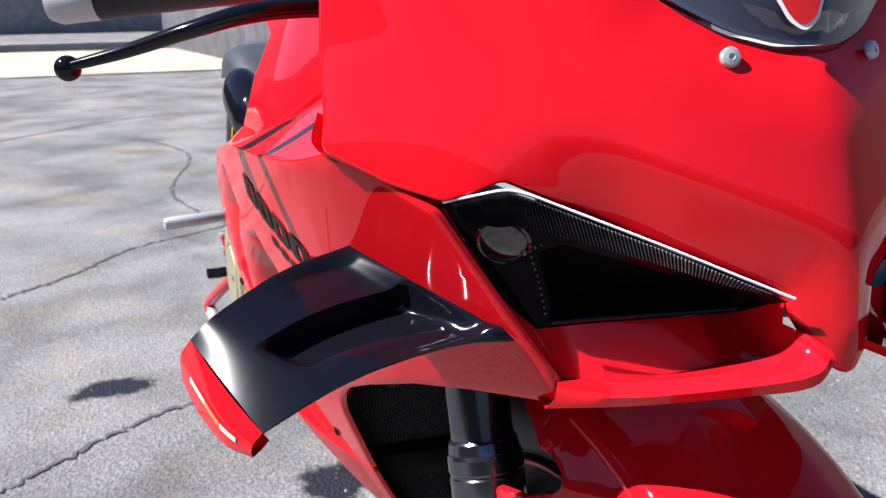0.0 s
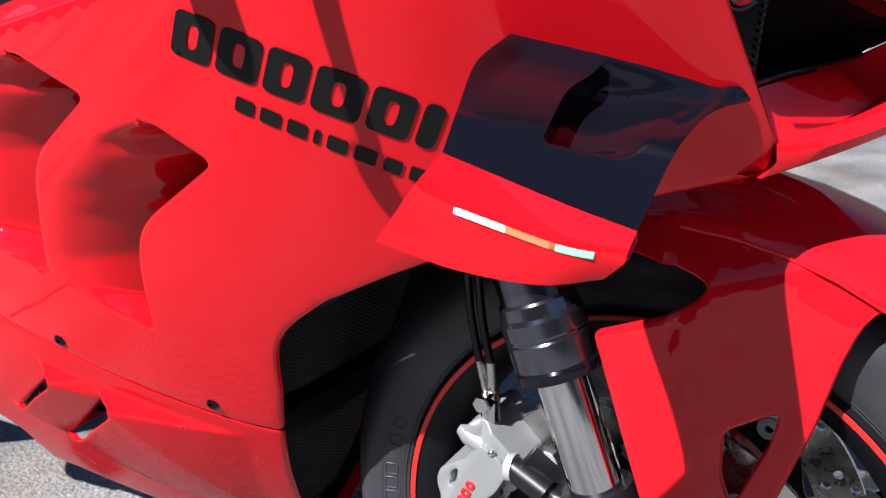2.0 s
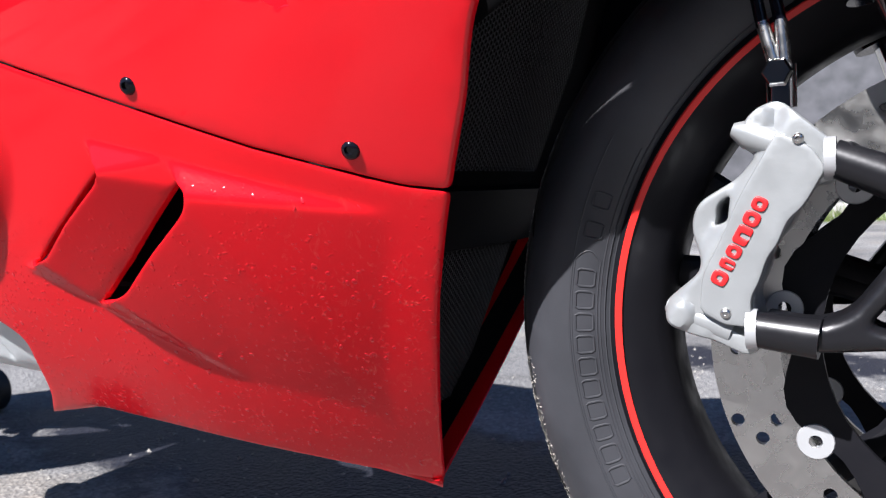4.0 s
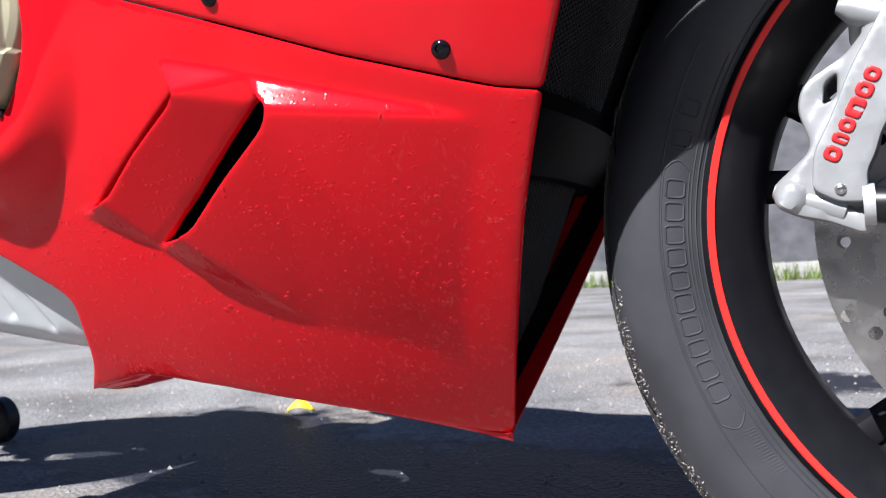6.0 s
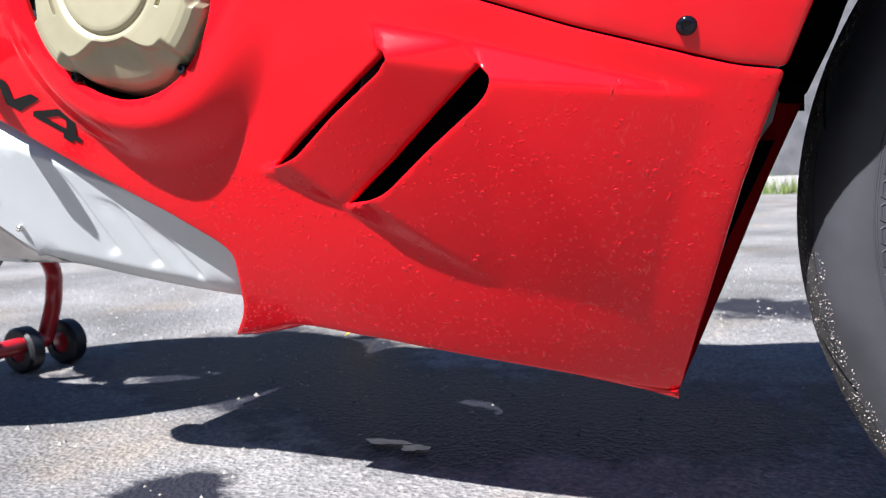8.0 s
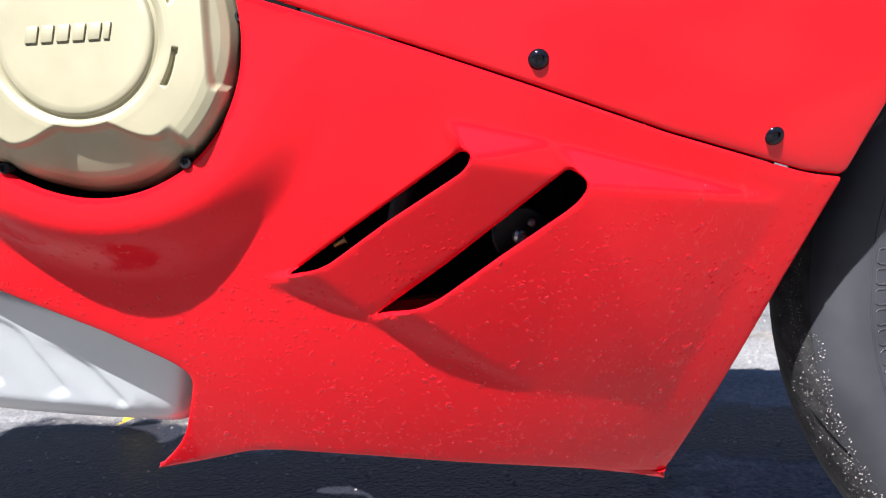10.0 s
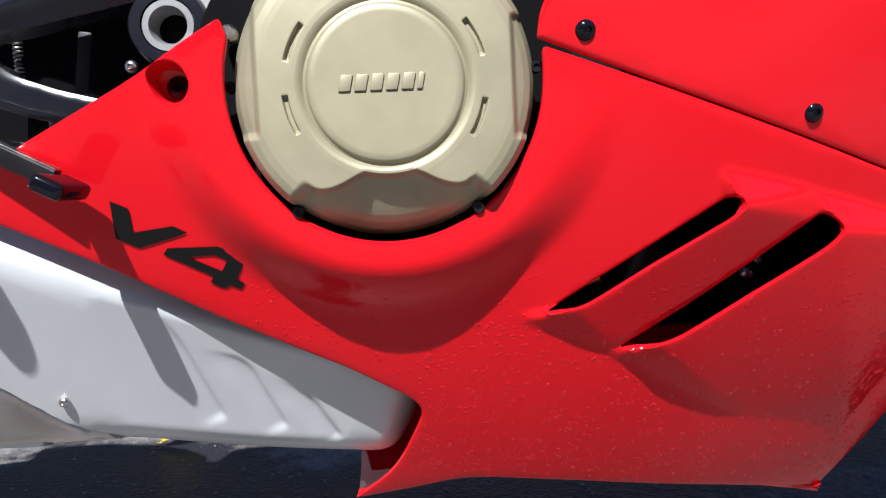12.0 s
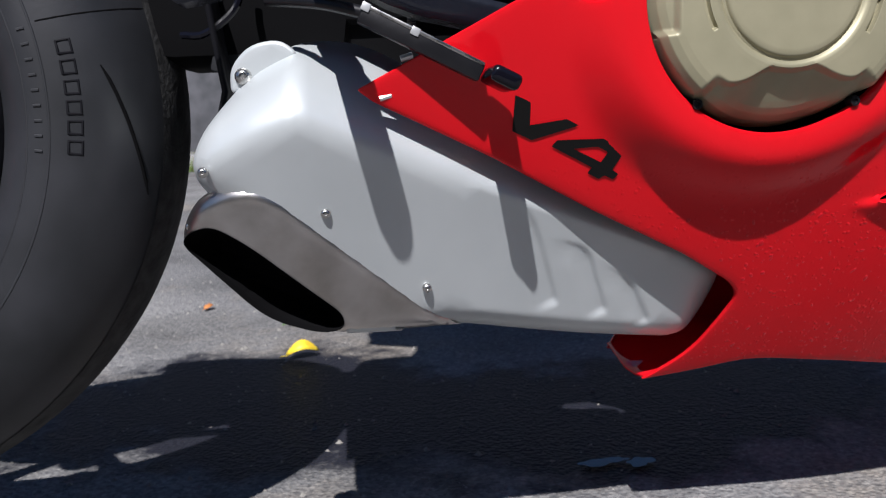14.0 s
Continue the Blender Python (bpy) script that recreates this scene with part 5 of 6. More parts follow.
# three presses in the silencer's side: each sinks towards a curved edge and rises sharply behind it
RIBS = (((-0.972, 0.374), (-0.953, 0.349), (-0.939, 0.310), (-0.930, 0.283)), ((-0.940, 0.334), (-0.909, 0.322), (-0.896, 0.296), (-0.886, 0.270)), ((-0.898, 0.312), (-0.867, 0.291), (-0.853, 0.268), (-0.846, 0.255)))
RIB_LINES = [[Vector((p[0], p[2])) for p in bezier([(x, 0.0, z) for x, z in rib], 8)] for rib in RIBS]


def pressed(x, z):
    if not (-1.0 < x < -0.83 and 0.235 < z < 0.39):
        return 0.0
    p, most = Vector((x, z)), 0.0
    for line in RIB_LINES:
        n = len(line) - 1
        k = min(range(n + 1), key=lambda i: (line[i] - p).length_squared)
        a, b = line[min(k, n - 1)], line[min(k, n - 1) + 1]
        t = (b - a).normalized()
        off, along = t.x * (z - a.y) - t.y * (x - a.x), (p - a).dot(t)
        past = max(0.0, along - (b - a).length) if k == n else 0.0
        reach = 0.020 if off < 0 else 0.0045
        high = 0.0030 * smooth(0.0, 0.5, k / n) * (1 - smooth(0.0, 0.010, past))
        most = max(most, high * (1 - smooth(0.0, reach, abs(off))))
    return most


def exh_y(x, z):
    y = -0.100 + 0.10 * (x + 0.933) - 0.46 * (z - 0.282) + pressed(x, z)
    top = 0.372 + 0.42 * (-0.95 - x) if x > -1.12 else 0.4434 - 0.35 * (-1.12 - x)
    over = z - top
    return y + (0.9 * max(0.0, over + 0.012) ** 1.5 * 6.0 if over > -0.012 else 0.0) + 1.6 * max(0.0, -1.10 - x) ** 2


def exh_place(u, v, d):
    return Vector((u, exh_y(u, v) + (0.03 if v > -0.85 * (u + 1.21) + 0.40 or u > -1.02 else 0.004) * roll(min(d, 0.022), 0.022) / 0.022, v))


bm = sheet(rounded(EXH, 0.02), [], exh_place, step=0.011, lip=0.012, thick=0.12, fine=(-0.995, -0.835, 0.24, 0.385, 0.0022))
part("body", bm, silver, exhaust, angle=50)

# ---- rear wheel ----
REAR_AXLE = Vector((-1.567, MID, 0.460))
rear = wheel("rear_wheel", REAR_AXLE, 0.343, 0.098, 0.2130, "black rear wheel with a red rim stripe", 5, rubber)

EXH_TIP = [(-1.206, 0.370, 0.01), (-1.192, 0.387, 0.02), (-1.160, 0.3965, 0.02), (-1.139, 0.389, 0.015), (-1.058, 0.314), (-1.004, 0.2635, 0.003), (-1.060, 0.2645), (-1.104, 0.267, 0.01), (-1.157, 0.283, 0.02), (-1.213, 0.350, 0.012)]
EXH_OUT = [(-1.205, 0.359, 0.008), (-1.187, 0.365, 0.012), (-1.162, 0.348, 0.02), (-1.099, 0.287, 0.010), (-1.099, 0.273, 0.008), (-1.117, 0.2715, 0.012), (-1.156, 0.287, 0.02), (-1.210, 0.351, 0.008)]
tip_out, tip_hole = rounded(EXH_TIP, 0.004, step=0.004), rounded(EXH_OUT, 0.004, step=0.004)
bm = sheet(tip_out, [tip_hole], lambda u, v, d: Vector((u, exh_y(u, v) + 0.020 * roll(min(to_edge(Vector((u, v)), [tip_out]), 0.016), 0.016) / 0.016 - 0.0035 + roll(d, 0.002), v)), step=0.006, lip=0.002, thick=0.004)
part("outlet_shell", bm, brushed, exhaust, "brushed steel outlet shell", angle=50)
bm = sheet(tip_hole, [], lambda u, v, d: Vector((u, exh_y(u, v) + 0.010 + 0.03 * smooth(0, 0.012, d), v)), step=0.008, lip=0.0, thick=0)
part("outlet", bm, soot_and_shade, exhaust, "sooty black outlet")
bm = bmesh.new()
loop = [Vector((p.x, exh_y(p.x, p.y) - 0.001, p.y)) for p in tip_hole]
deep = [Vector((p.x, exh_y(p.x, p.y) + 0.03, p.y)) for p in inset(tip_hole, 0.002)]
va, vb = [bm.verts.new(p) for p in loop], [bm.verts.new(p) for p in deep]
for k in range(len(va)):
    bm.faces.new((va[k], va[(k + 1) % len(va)], vb[(k + 1) % len(vb)], vb[k]))
part("outlet_wall", bm, soot_and_shade, exhaust)


for x, z in ((-1.186, 0.403), (-1.106, 0.369), (-1.034, 0.303), (-1.1575, 0.4675), (-1.203, 0.3635)):
    big = 0.0062 if z > 0.46 else 0.0036
    y = -0.1345 if z > 0.46 else exh_y(x, z) - (0.003 if z < 0.365 else 0.0005) + (0.010 if x < -1.19 else 0.0)
    button(exhaust, (x, y, z), (0, -1, 0.1), big, steel, "screw", "small steel screw")
for x, z in ((-1.060, 0.4465), (-1.045, 0.4715)):
    bm = sweep(bmesh.new(), [(x - 0.004, side(x, z) + 0.001, z), (x + 0.004, side(x, z) + 0.001, z + 0.002)], 0.0022, 8)
    part("clip", bm, alu, belly, "small bright metal clip")
# bracket tab of the silencer
TAB = [(-1.168, 0.455, 0.006), (-1.167, 0.474, 0.010), (-1.152, 0.489, 0.012), (-1.130, 0.492, 0.01), (-1.118, 0.482, 0.004), (-1.122, 0.474, 0.004), (-1.132, 0.470, 0.006), (-1.156, 0.458, 0.008)]
bm = sheet(rounded(TAB, 0.004, step=0.004), [], lambda u, v, d: Vector((u, -0.134 - 0.20 * (u + 1.160) - 0.15 * (v - 0.47) + roll(min(d, 0.003), 0.003), v)), step=0.006, lip=0.003, thick=0.008)
part("tab", bm, silver, exhaust, "silver mounting tab", angle=40)

# strip behind the seam of the far side
back_seam = [(x, z) for x, z, *_ in SEAM]
bm = strip([[(x, 2 * MID - side(x, z) - 0.006, z - 0.012) for x, z in back_seam], [(x, 2 * MID - side(x, z) - 0.006, z + 0.014) for x, z in back_seam]])
part("seam_strip", bm, soot_and_shade, bike)

# belly pan floor and the inside of the notch
rows_r = [(-0.409, 0.149), (-0.52, 0.171), (-0.654, 0.195), (-0.743, 0.207), (-0.785, 0.198), (-0.833, 0.189)]
bm = strip([[(x, side(x, z) + 0.002, z) for x, z in rows_r], [(x, 0.5 * side(x, z) + 0.5 * MID, z - 0.006) for x, z in rows_r], [(x, MID, z - 0.008) for x, z in rows_r], [(x, 2 * MID - side(x, z) - 0.002, z) for x, z in rows_r]])
solid(part("belly_pan", bm, red_paint, bike, "red belly pan under the engine"), 0.003)

# fairing bolts
for x, z in ((-0.521, 0.479), (-0.370, 0.4275), (-0.671, 0.5335)):
    n = Vector((side(x + 0.01, z) - side(x - 0.01, z), -0.02, -0.0)).normalized()
    q = Vector((x, side(x, z) + 0.0015, z))
    button(flank, q, (0.1, -1, -0.25), 0.0068, black_gloss, "fairing_bolt", "black button head bolt")
button(belly, (-0.921, side(-0.921, 0.513) + 0.014, 0.5125), (0, -1, 0), 0.0075, black_gloss, "fairing_bolt", "black recessed bolt")
bm = bmesh.new()
hl = rounded(HOLE, 0.005, step=0.003)
va = [bm.verts.new((p.x, side(p.x, p.y), p.y)) for p in hl]
vb = [bm.verts.new((-0.921 + (p.x + 0.921) * 0.8, side(p.x, p.y) + 0.016, 0.5125 + (p.y - 0.5125) * 0.8)) for p in hl]
for k in range(len(va)):
    bm.faces.new((va[k], va[(k + 1) % len(va)], vb[(k + 1) % len(vb)], vb[k]))
bm.faces.new(vb)
part("bolt_recess", bm, red_paint, belly)


# ---- decals ----
def decal(outline, f, mat, parent, name, label="", holes=(), r=0.0005):
    bm = sheet(rounded(outline, r, step=0.006), [rounded(h, r, step=0.006) for h in holes], lambda u, v, d: Vector((u, f(u, v) - 0.0009, v)), step=0.008, lip=0, thick=0)
    return part(name, bm, mat, parent, label)


def bars(a, e, h, widths, gap, parent, slotted):
    """A row of plain slanted marks along e, as tall as h; slotted ones have a narrow opening."""
    a, e, h = Vector(a), Vector(e), Vector(h)
    total, at = sum(widths), 0.0
    for w in widths:
        s0, s1 = (at + gap / 2) / total, (at + w - gap / 2) / total
        at += w
        p, q = a + e * s0, a + e * s1
        wide = (q - p)
        holes = []
        if slotted and w > 0.7:
            c, hw, hh = (p + q + h) / 2, wide * 0.14, h * 0.27
            holes = [[tuple(c - hw - hh), tuple(c + hw - hh), tuple(c + hw + hh), tuple(c - hw + hh)]]
        decal([tuple(p), tuple(q), tuple(q + h), tuple(p + h)], side, decal_black, parent, "decal_bar", "plain black decal mark", holes=holes, r=0.006 if slotted else 0.002)


bars((-0.258, 0.7495), (0.170, -0.0655), (0.0175, 0.0275), (1.05, 1.05, 1.0, 1.1, 0.95, 0.5), 0.13, flank, True)
bars((-0.221, 0.7115), (0.122, -0.052), (0.0055, 0.0095), (1, 1.05, 1, 0.5, 1, 1.05, 0.9, 0.9), 0.26, flank, False)
decal([(-0.972, 0.445), (-0.961, 0.439), (-0.961, 0.4235), (-0.935, 0.4265), (-0.926, 0.4215), (-0.959, 0.413), (-0.973, 0.420)], side, decal_black, belly, "letter_v", "black letter V decal")
decal([(-0.945, 0.408), (-0.941, 0.412), (-0.908, 0.4115), (-0.891, 0.402), (-0.899, 0.3885), (-0.894, 0.385), (-0.8975, 0.381), (-0.904, 0.3845), (-0.908, 0.382), (-0.917, 0.387), (-0.914, 0.391)], side, decal_black, belly, "digit_four", "black digit 4 decal", holes=[[(-0.929, 0.4055), (-0.911, 0.4058), (-0.9035, 0.4015), (-0.908, 0.3945)]])

# ---- tyre marks, raised lettering as bars ----
tyre_side = tyre_profile(0.314, 0.0605, 0.2295)[:17]


def on_tyre(r, deg, lift=0.0):
    """A point of the front tyre's near side."""
    h = float(np.interp(r, [p[0] for p in tyre_side], [p[1] for p in tyre_side]))
    return AXLE + Vector((r * math.cos(radians(deg)), h - lift, r * math.sin(radians(deg))))


def raised_line(points, wide, name, mat, label=""):
    part(name, sweep(bmesh.new(), points, wide, 6, 0.6, (0, 1, 0)), mat, front, label)


for deg, wide in [(159.8, 2.4), (164.6, 2.4)] + [(172.2 + 3.55 * k, 2.7 if k != 7 else 2.2) for k in range(10)]:
    frame_pts = [on_tyre(r, deg + d * wide / 2, 0.0002) for r, d in ((0.2470, -0.8), (0.2470, 0.8), (0.2490, 1), (0.2565, 1), (0.2585, 0.8), (0.2585, -0.8), (0.2565, -1), (0.2490, -1), (0.2470, -0.8))]
    raised_line(frame_pts, 0.00085, "raised_mark", rubber_dusty, "raised rubber mark")
for r, a0, a1 in ((0.2445, 169.5, 208.5), (0.2612, 169.5, 208.5), (0.2628, 150, 232), (0.2425, 150, 232)):
    raised_line([on_tyre(r, d, 0.0001) for d in np.linspace(a0, a1, 48)], 0.0006, "border_line", rubber_dusty, "raised rubber border")
for deg, s in ((208.5, 1), (169.5, -1)):
    raised_line([on_tyre(0.2445 + 0.0167 * k / 8, deg + s * 1.6 * math.sin(math.pi * k / 8), 0.0001) for k in range(9)], 0.0006, "border_line", rubber_dusty, "raised rubber border")
for k in range(16):
    raised_line([on_tyre(0.2450, 211.2 + 0.5 * k, 0.0), on_tyre(0.2605, 210.6 + 0.5 * k, 0.0)], 0.0004, "hatch_line", rubber_dusty, "fine raised hatching")
for r in (0.2345, 0.2365, 0.2395):
    y = on_tyre(r, 0).y
    bm = lathe(bmesh.new(), [(r - 0.0006, y + 0.001), (r - 0.0004, y - 0.0006), (r + 0.0004, y - 0.0006), (r + 0.0006, y + 0.001)], 128, Matrix.Translation(AXLE), closed=True)
    part("sidewall_line", bm, rubber_dusty, front)
band = [(r + 0.0006, h) for r, h in tyre_profile(0.314, 0.0605, 0.2295) if r > 0.3010]
bm = lathe(bmesh.new(), band, 160, Matrix.Translation(AXLE), caps=False)
for v in bm.verts:
    v.co.z = max(v.co.z, 0.0)
part("tread_band", bm, tread, front, "gritty worn tread", angle=60)
for k, (a0, r0) in enumerate(((197, 0.2950), (232, 0.2945), (160, 0.2950), (124, 0.295))):
    pts = []
    for d in np.linspace(0, 1, 8):
        pts.append(on_tyre(0.3105 - 0.010 * d, a0 + 8 * d, 0.0003))
    part("tread_cut", sweep(bmesh.new(), pts, [0.0004, 0.0009, 0.0012, 0.0012, 0.0012, 0.0012, 0.0009, 0.0004], 6), soot_and_shade, front, "narrow tread cut")
rear_side = tyre_profile(0.343, 0.098, 0.2130)[:17]


def on_rear(r, deg, lift=0.0):
    h = float(np.interp(r, [p[0] for p in rear_side], [p[1] for p in rear_side]))
    return REAR_AXLE + Vector((r * math.cos(radians(deg)), h - lift, r * math.sin(radians(deg))))


# These marks are blacker than the tyre: the relief's shade as colour.
for k in range(6):
    deg = 8.0 - 3.15 * k
    pts = [on_rear(r, deg + d, 0.0004) for r, d in ((0.2715, -1.0), (0.2715, 1.0), (0.2810, 1.0), (0.2810, -1.0), (0.2715, -1.0))]
    part("raised_mark", sweep(bmesh.new(), pts, 0.0011, 6, 0.6, (0, 1, 0)), black_matte, rear, "raised rubber mark")
for k in range(9):
    pts = [on_rear(r, 12 - 2.6 * k, 0.0003) for r in (0.2475, 0.2530)]
    part("raised_mark", sweep(bmesh.new(), pts, 0.0012, 6, 0.6, (0, 1, 0)), rubber, rear)
for r in (0.2420, 0.2580):
    part("sidewall_line", sweep(bmesh.new(), [on_rear(r, d, 0.0) for d in range(-70, 71, 3)], 0.0010, 6, 0.6, (0, 1, 0)), rubber, rear)
part("mould_line", sweep(bmesh.new(), [on_rear(r, 12.6 - 0.03 * k, 0.0001) for k, r in enumerate(np.linspace(0.262, 0.334, 16))], 0.0006, 6, 0.6, (0, 1, 0)), soot_and_shade, rear, "thin mould line across the tyre")
band = [(r + 0.0006, h) for r, h in tyre_profile(0.343, 0.098, 0.2130) if r > 0.330]
part("tread_band", lathe(bmesh.new(), band, 160, Matrix.Translation(REAR_AXLE), caps=False), tread, rear, "gritty worn tread", angle=60)
pts = []
for d in np.linspace(0, 1, 10):
    pts.append(on_rear(0.2972 + 0.0278 * d ** 0.9, 4.7 - 18.7 * d, 0.0002))
part("tread_cut", sweep(bmesh.new(), pts, [0.0006] + [0.0016] * 8 + [0.0006], 6), soot_and_shade, rear, "narrow tread cut")

rng = random.Random(21)
verts, faces = [], []
for k in range(3200):
    deg = rng.uniform(150, 262)
    r = 0.2715 + 0.0425 * math.sin(min(1.5, rng.uniform(0.62, 1.45) if deg > 185 else rng.uniform(0.95, 1.45)))
    c = on_tyre(r, deg, 0.0007)
    e = rng.uniform(0.0003, 0.0011)
    b0 = len(verts)
    verts += [c + Vector((e * rng.uniform(-1, 1), -e * rng.uniform(0, 0.6), e * rng.uniform(-1, 1))) for _ in range(4)]
    faces += [(b0, b0 + 1, b0 + 2), (b0, b0 + 2, b0 + 3), (b0, b0 + 1, b0 + 3), (b0 + 1, b0 + 2, b0 + 3)]
me = bpy.data.meshes.new("tread_grit")
me.from_pydata([tuple(v) for v in verts], [], faces)
me.materials.append(principled("tread_grit", (0.30, 0.28, 0.25), 0.8))
specks = new("tread_grit", me)
specks.parent = front
tagged(specks, "pale grit stuck to the tread", kind="stuff")

# ---- brake pedal, peg, swingarm and rear dark parts ----
pedal = new("brake_pedal")
pedal.parent = bike
pedal["label"] = "black brake pedal with a bright upper edge"
a, b = Vector((-1.0735, -0.198, 0.5010)), Vector((-0.997, -0.199, 0.4600))
d = (b - a).normalized()
m = Matrix.Translation((a + b) / 2) @ d.to_track_quat("X", "Z").to_matrix().to_4x4()
part("bar", box(bmesh.new(), ((b - a).length, 0.010, 0.0125), m @ Matrix.Translation((0, 0, -0.001)), 0.002), black_metal, pedal)
# Steel strip that puts the light on the pedal's top facet into the colour.
part("edge", box(bmesh.new(), ((b - a).length * 0.98, 0.0105, 0.0026), m @ Matrix.Translation((0, -0.0003, 0.0046)), 0.0008), steel, pedal, "bright metal strip for the lit top facet")
for k in (0.02, 0.42):
    part("bright_spot", box(bmesh.new(), (0.006, 0.0112, 0.0056), m @ Matrix.Translation(((k - 0.5) * (b - a).length, -0.0006, 0.0038)), 0.001), alu, pedal, "bright metal spot")
part("toe", box(bmesh.new(), (0.020, 0.048, 0.0105), Matrix.Translation(b + d * 0.010 + Vector((0, -0.019, -0.001))) @ d.to_track_quat("X", "Z").to_matrix().to_4x4(), 0.0045, 4), black_gloss, pedal, "black toe piece")
part("arm", sweep(bmesh.new(), bezier([a + Vector((0.002, 0.004, 0)), (-1.10, -0.18, 0.510), (-1.135, -0.15, 0.517)], 6), 0.0045, 10), black_metal, pedal)
peg = new("foot_peg")
peg.parent = bike
peg["label"] = "ribbed silver foot peg"
pp = [Vector((-1.095, -0.300, 0.529)), Vector((-1.096, -0.293, 0.529)), Vector((-1.096, -0.200, 0.533)), Vector((-1.098, -0.190, 0.533))]
part("peg", sweep(bmesh.new(), pp, [0.0095, 0.0125, 0.0120, 0.0105], 12), alu, peg)
part("peg_joint", sweep(bmesh.new(), [(-1.098, -0.192, 0.533), (-1.100, -0.18, 0.533), (-1.103, -0.155, 0.534)], [0.011, 0.0135, 0.0125], 16), navy_metal, peg, "dark blue joint")
arm = new("swingarm")
arm.parent = bike
arm["label"] = "dark blue-black swingarm"
FORKED = [(-1.200, 0.545, 0.01), (-1.1265, 0.5609, 0.01), (-1.0957, 0.5658, 0.006), (-1.0578, 0.5812, 0.006), (-1.0323, 0.5926, 0.006), (-0.952, 0.612, 0.004), (-0.950, 0.576, 0.004), (-1.0162, 0.5627, 0.004), (-1.0679, 0.5524, 0.0015),
          (-1.0360, 0.5293, 0.006), (-1.0072, 0.5187, 0.006), (-0.935, 0.500, 0.004), (-0.935, 0.480, 0.004), (-1.0089, 0.4976, 0.006), (-1.0304, 0.5024, 0.006), (-1.0545, 0.5114, 0.006), (-1.0838, 0.5283, 0.008), (-1.0999, 0.5367, 0.008), (-1.1171, 0.5313, 0.01), (-1.200, 0.515, 0.01)]
fork_edge = rounded(FORKED, 0.004, step=0.004)


def fork_place(u, v, d):
    """A flat face with a broad chamfer along the upper branch and a narrow one along the lower."""
    wide = 0.0135 - 0.0095 * smooth(0.560, 0.546, v)
    return Vector((u, -0.156 - 0.10 * (v - 0.54) + 0.55 * max(0.0, wide - d), v))


bm = sheet(fork_edge, [], fork_place, step=0.003, lip=0.0015, thick=0.028)
part("beam", bm, navy_metal, arm, "forked dark blue beam", angle=35)
part("front_guard", sweep(bmesh.new(), bezier([(-0.95, -0.09, 0.63), (-1.08, -0.115, 0.70), (-1.20, -0.12, 0.745), (-1.29, -0.10, 0.72)], 8), [0.045] * 9 + [0.058] * 12 + [0.045] * 4, 20, 0.7, (0, 1, 0)), black_gloss, arm, "glossy black guard")
part("beam", sweep(bmesh.new(), bezier([(-0.95, 0.11, 0.56), (-1.15, 0.13, 0.57), (-1.36, 0.15, 0.55), (-1.50, 0.15, 0.50), (-1.575, 0.14, 0.455)], 8), [0.05] * 14 + [0.065] * 10 + [0.07] * 9, 20, 0.5, (0, 1, 0)), navy_metal, arm, "broad beam on the far side")
# Unseen disc, oversized for a sprocket, added to block sun through the wheel.
part("far_sun_disc", lathe(bmesh.new(), [(0.0, 0.112), (0.160, 0.112), (0.163, 0.115), (0.160, 0.118), (0.0, 0.118)], 64, Matrix.Translation((-1.567, 0, 0.46))), black_metal, rear, "unseen dark disc in the sprocket's place, sized to block sun")
pivot = new("pivot")
pivot.parent = bike
pivot["label"] = "round swingarm pivot with a pale inner ring"
pm = Matrix.Translation((-0.931, -0.165, 0.556))
part("boss", lathe(bmesh.new(), [(0.0175, -0.004), (0.0245, -0.004), (0.0265, 0.0), (0.0265, 0.05), (0.0175, 0.05)], 40, pm, closed=True), navy_metal, pivot)
part("ring", lathe(bmesh.new(), [(0.0105, 0.006), (0.0125, -0.003), (0.0165, -0.003), (0.0175, 0.0), (0.0175, 0.03), (0.0105, 0.03)], 40, pm, closed=True), cast_silver, pivot, "pale inner ring")
# Dead black disc that puts the open bore's shade into the colour.
part("bore_shade", lathe(bmesh.new(), [(0.0, 0.018), (0.0125, 0.018), (0.0125, 0.03), (0.0, 0.03)], 32, pm), soot_and_shade, pivot)
bm = box(bmesh.new(), (0.050, 0.03, 0.060), Matrix.Translation((-0.893, -0.150, 0.585)) @ Matrix.Rotation(radians(20), 4, "Y"), 0.008)
part("engine_case", bm, alu, bike, "pale cast engine casing", angle=30)
part("case_bolt", lathe(bmesh.new(), [(0.0, -0.004), (0.004, -0.004), (0.0055, -0.002), (0.0055, 0.006), (0.0, 0.006)], 20, Matrix.Translation((-0.889, -0.190, 0.545))), steel, bike, "steel casing bolt")
button(pivot, (-0.957, -0.165, 0.531), (0, -1, 0), 0.0042, steel, "bolt", "small steel bolt")
for (x, z0, z1) in ((-1.054, 0.525, 0.572), (-1.033, 0.485, 0.512)):
    pts = [(x + 0.003 * math.cos(t), -0.10 + 0.003 * math.sin(t), z0 + (z1 - z0) * t / 100) for t in np.linspace(0, 100, 260)]
    part("return_spring", sweep(bmesh.new(), pts, 0.0006, 6), steel, bike, "thin steel return spring")
part("rubber_strip", box(bmesh.new(), (0.010, 0.006, 0.045), Matrix.Translation((-1.010, -0.095, 0.545)) @ Matrix.Rotation(radians(8), 4, "Y"), 0.002), rubber, bike, "grey rubber strip")
# Plain black boxes put shade where the frame and linkage sit.
part("rear_dark_box", box(bmesh.new(), (0.34, 0.14, 0.34), Matrix.Translation((-1.00, 0.04, 0.68)), 0.03), soot_and_shade, bike, "plain black box filling the shaded space of the frame and linkage")
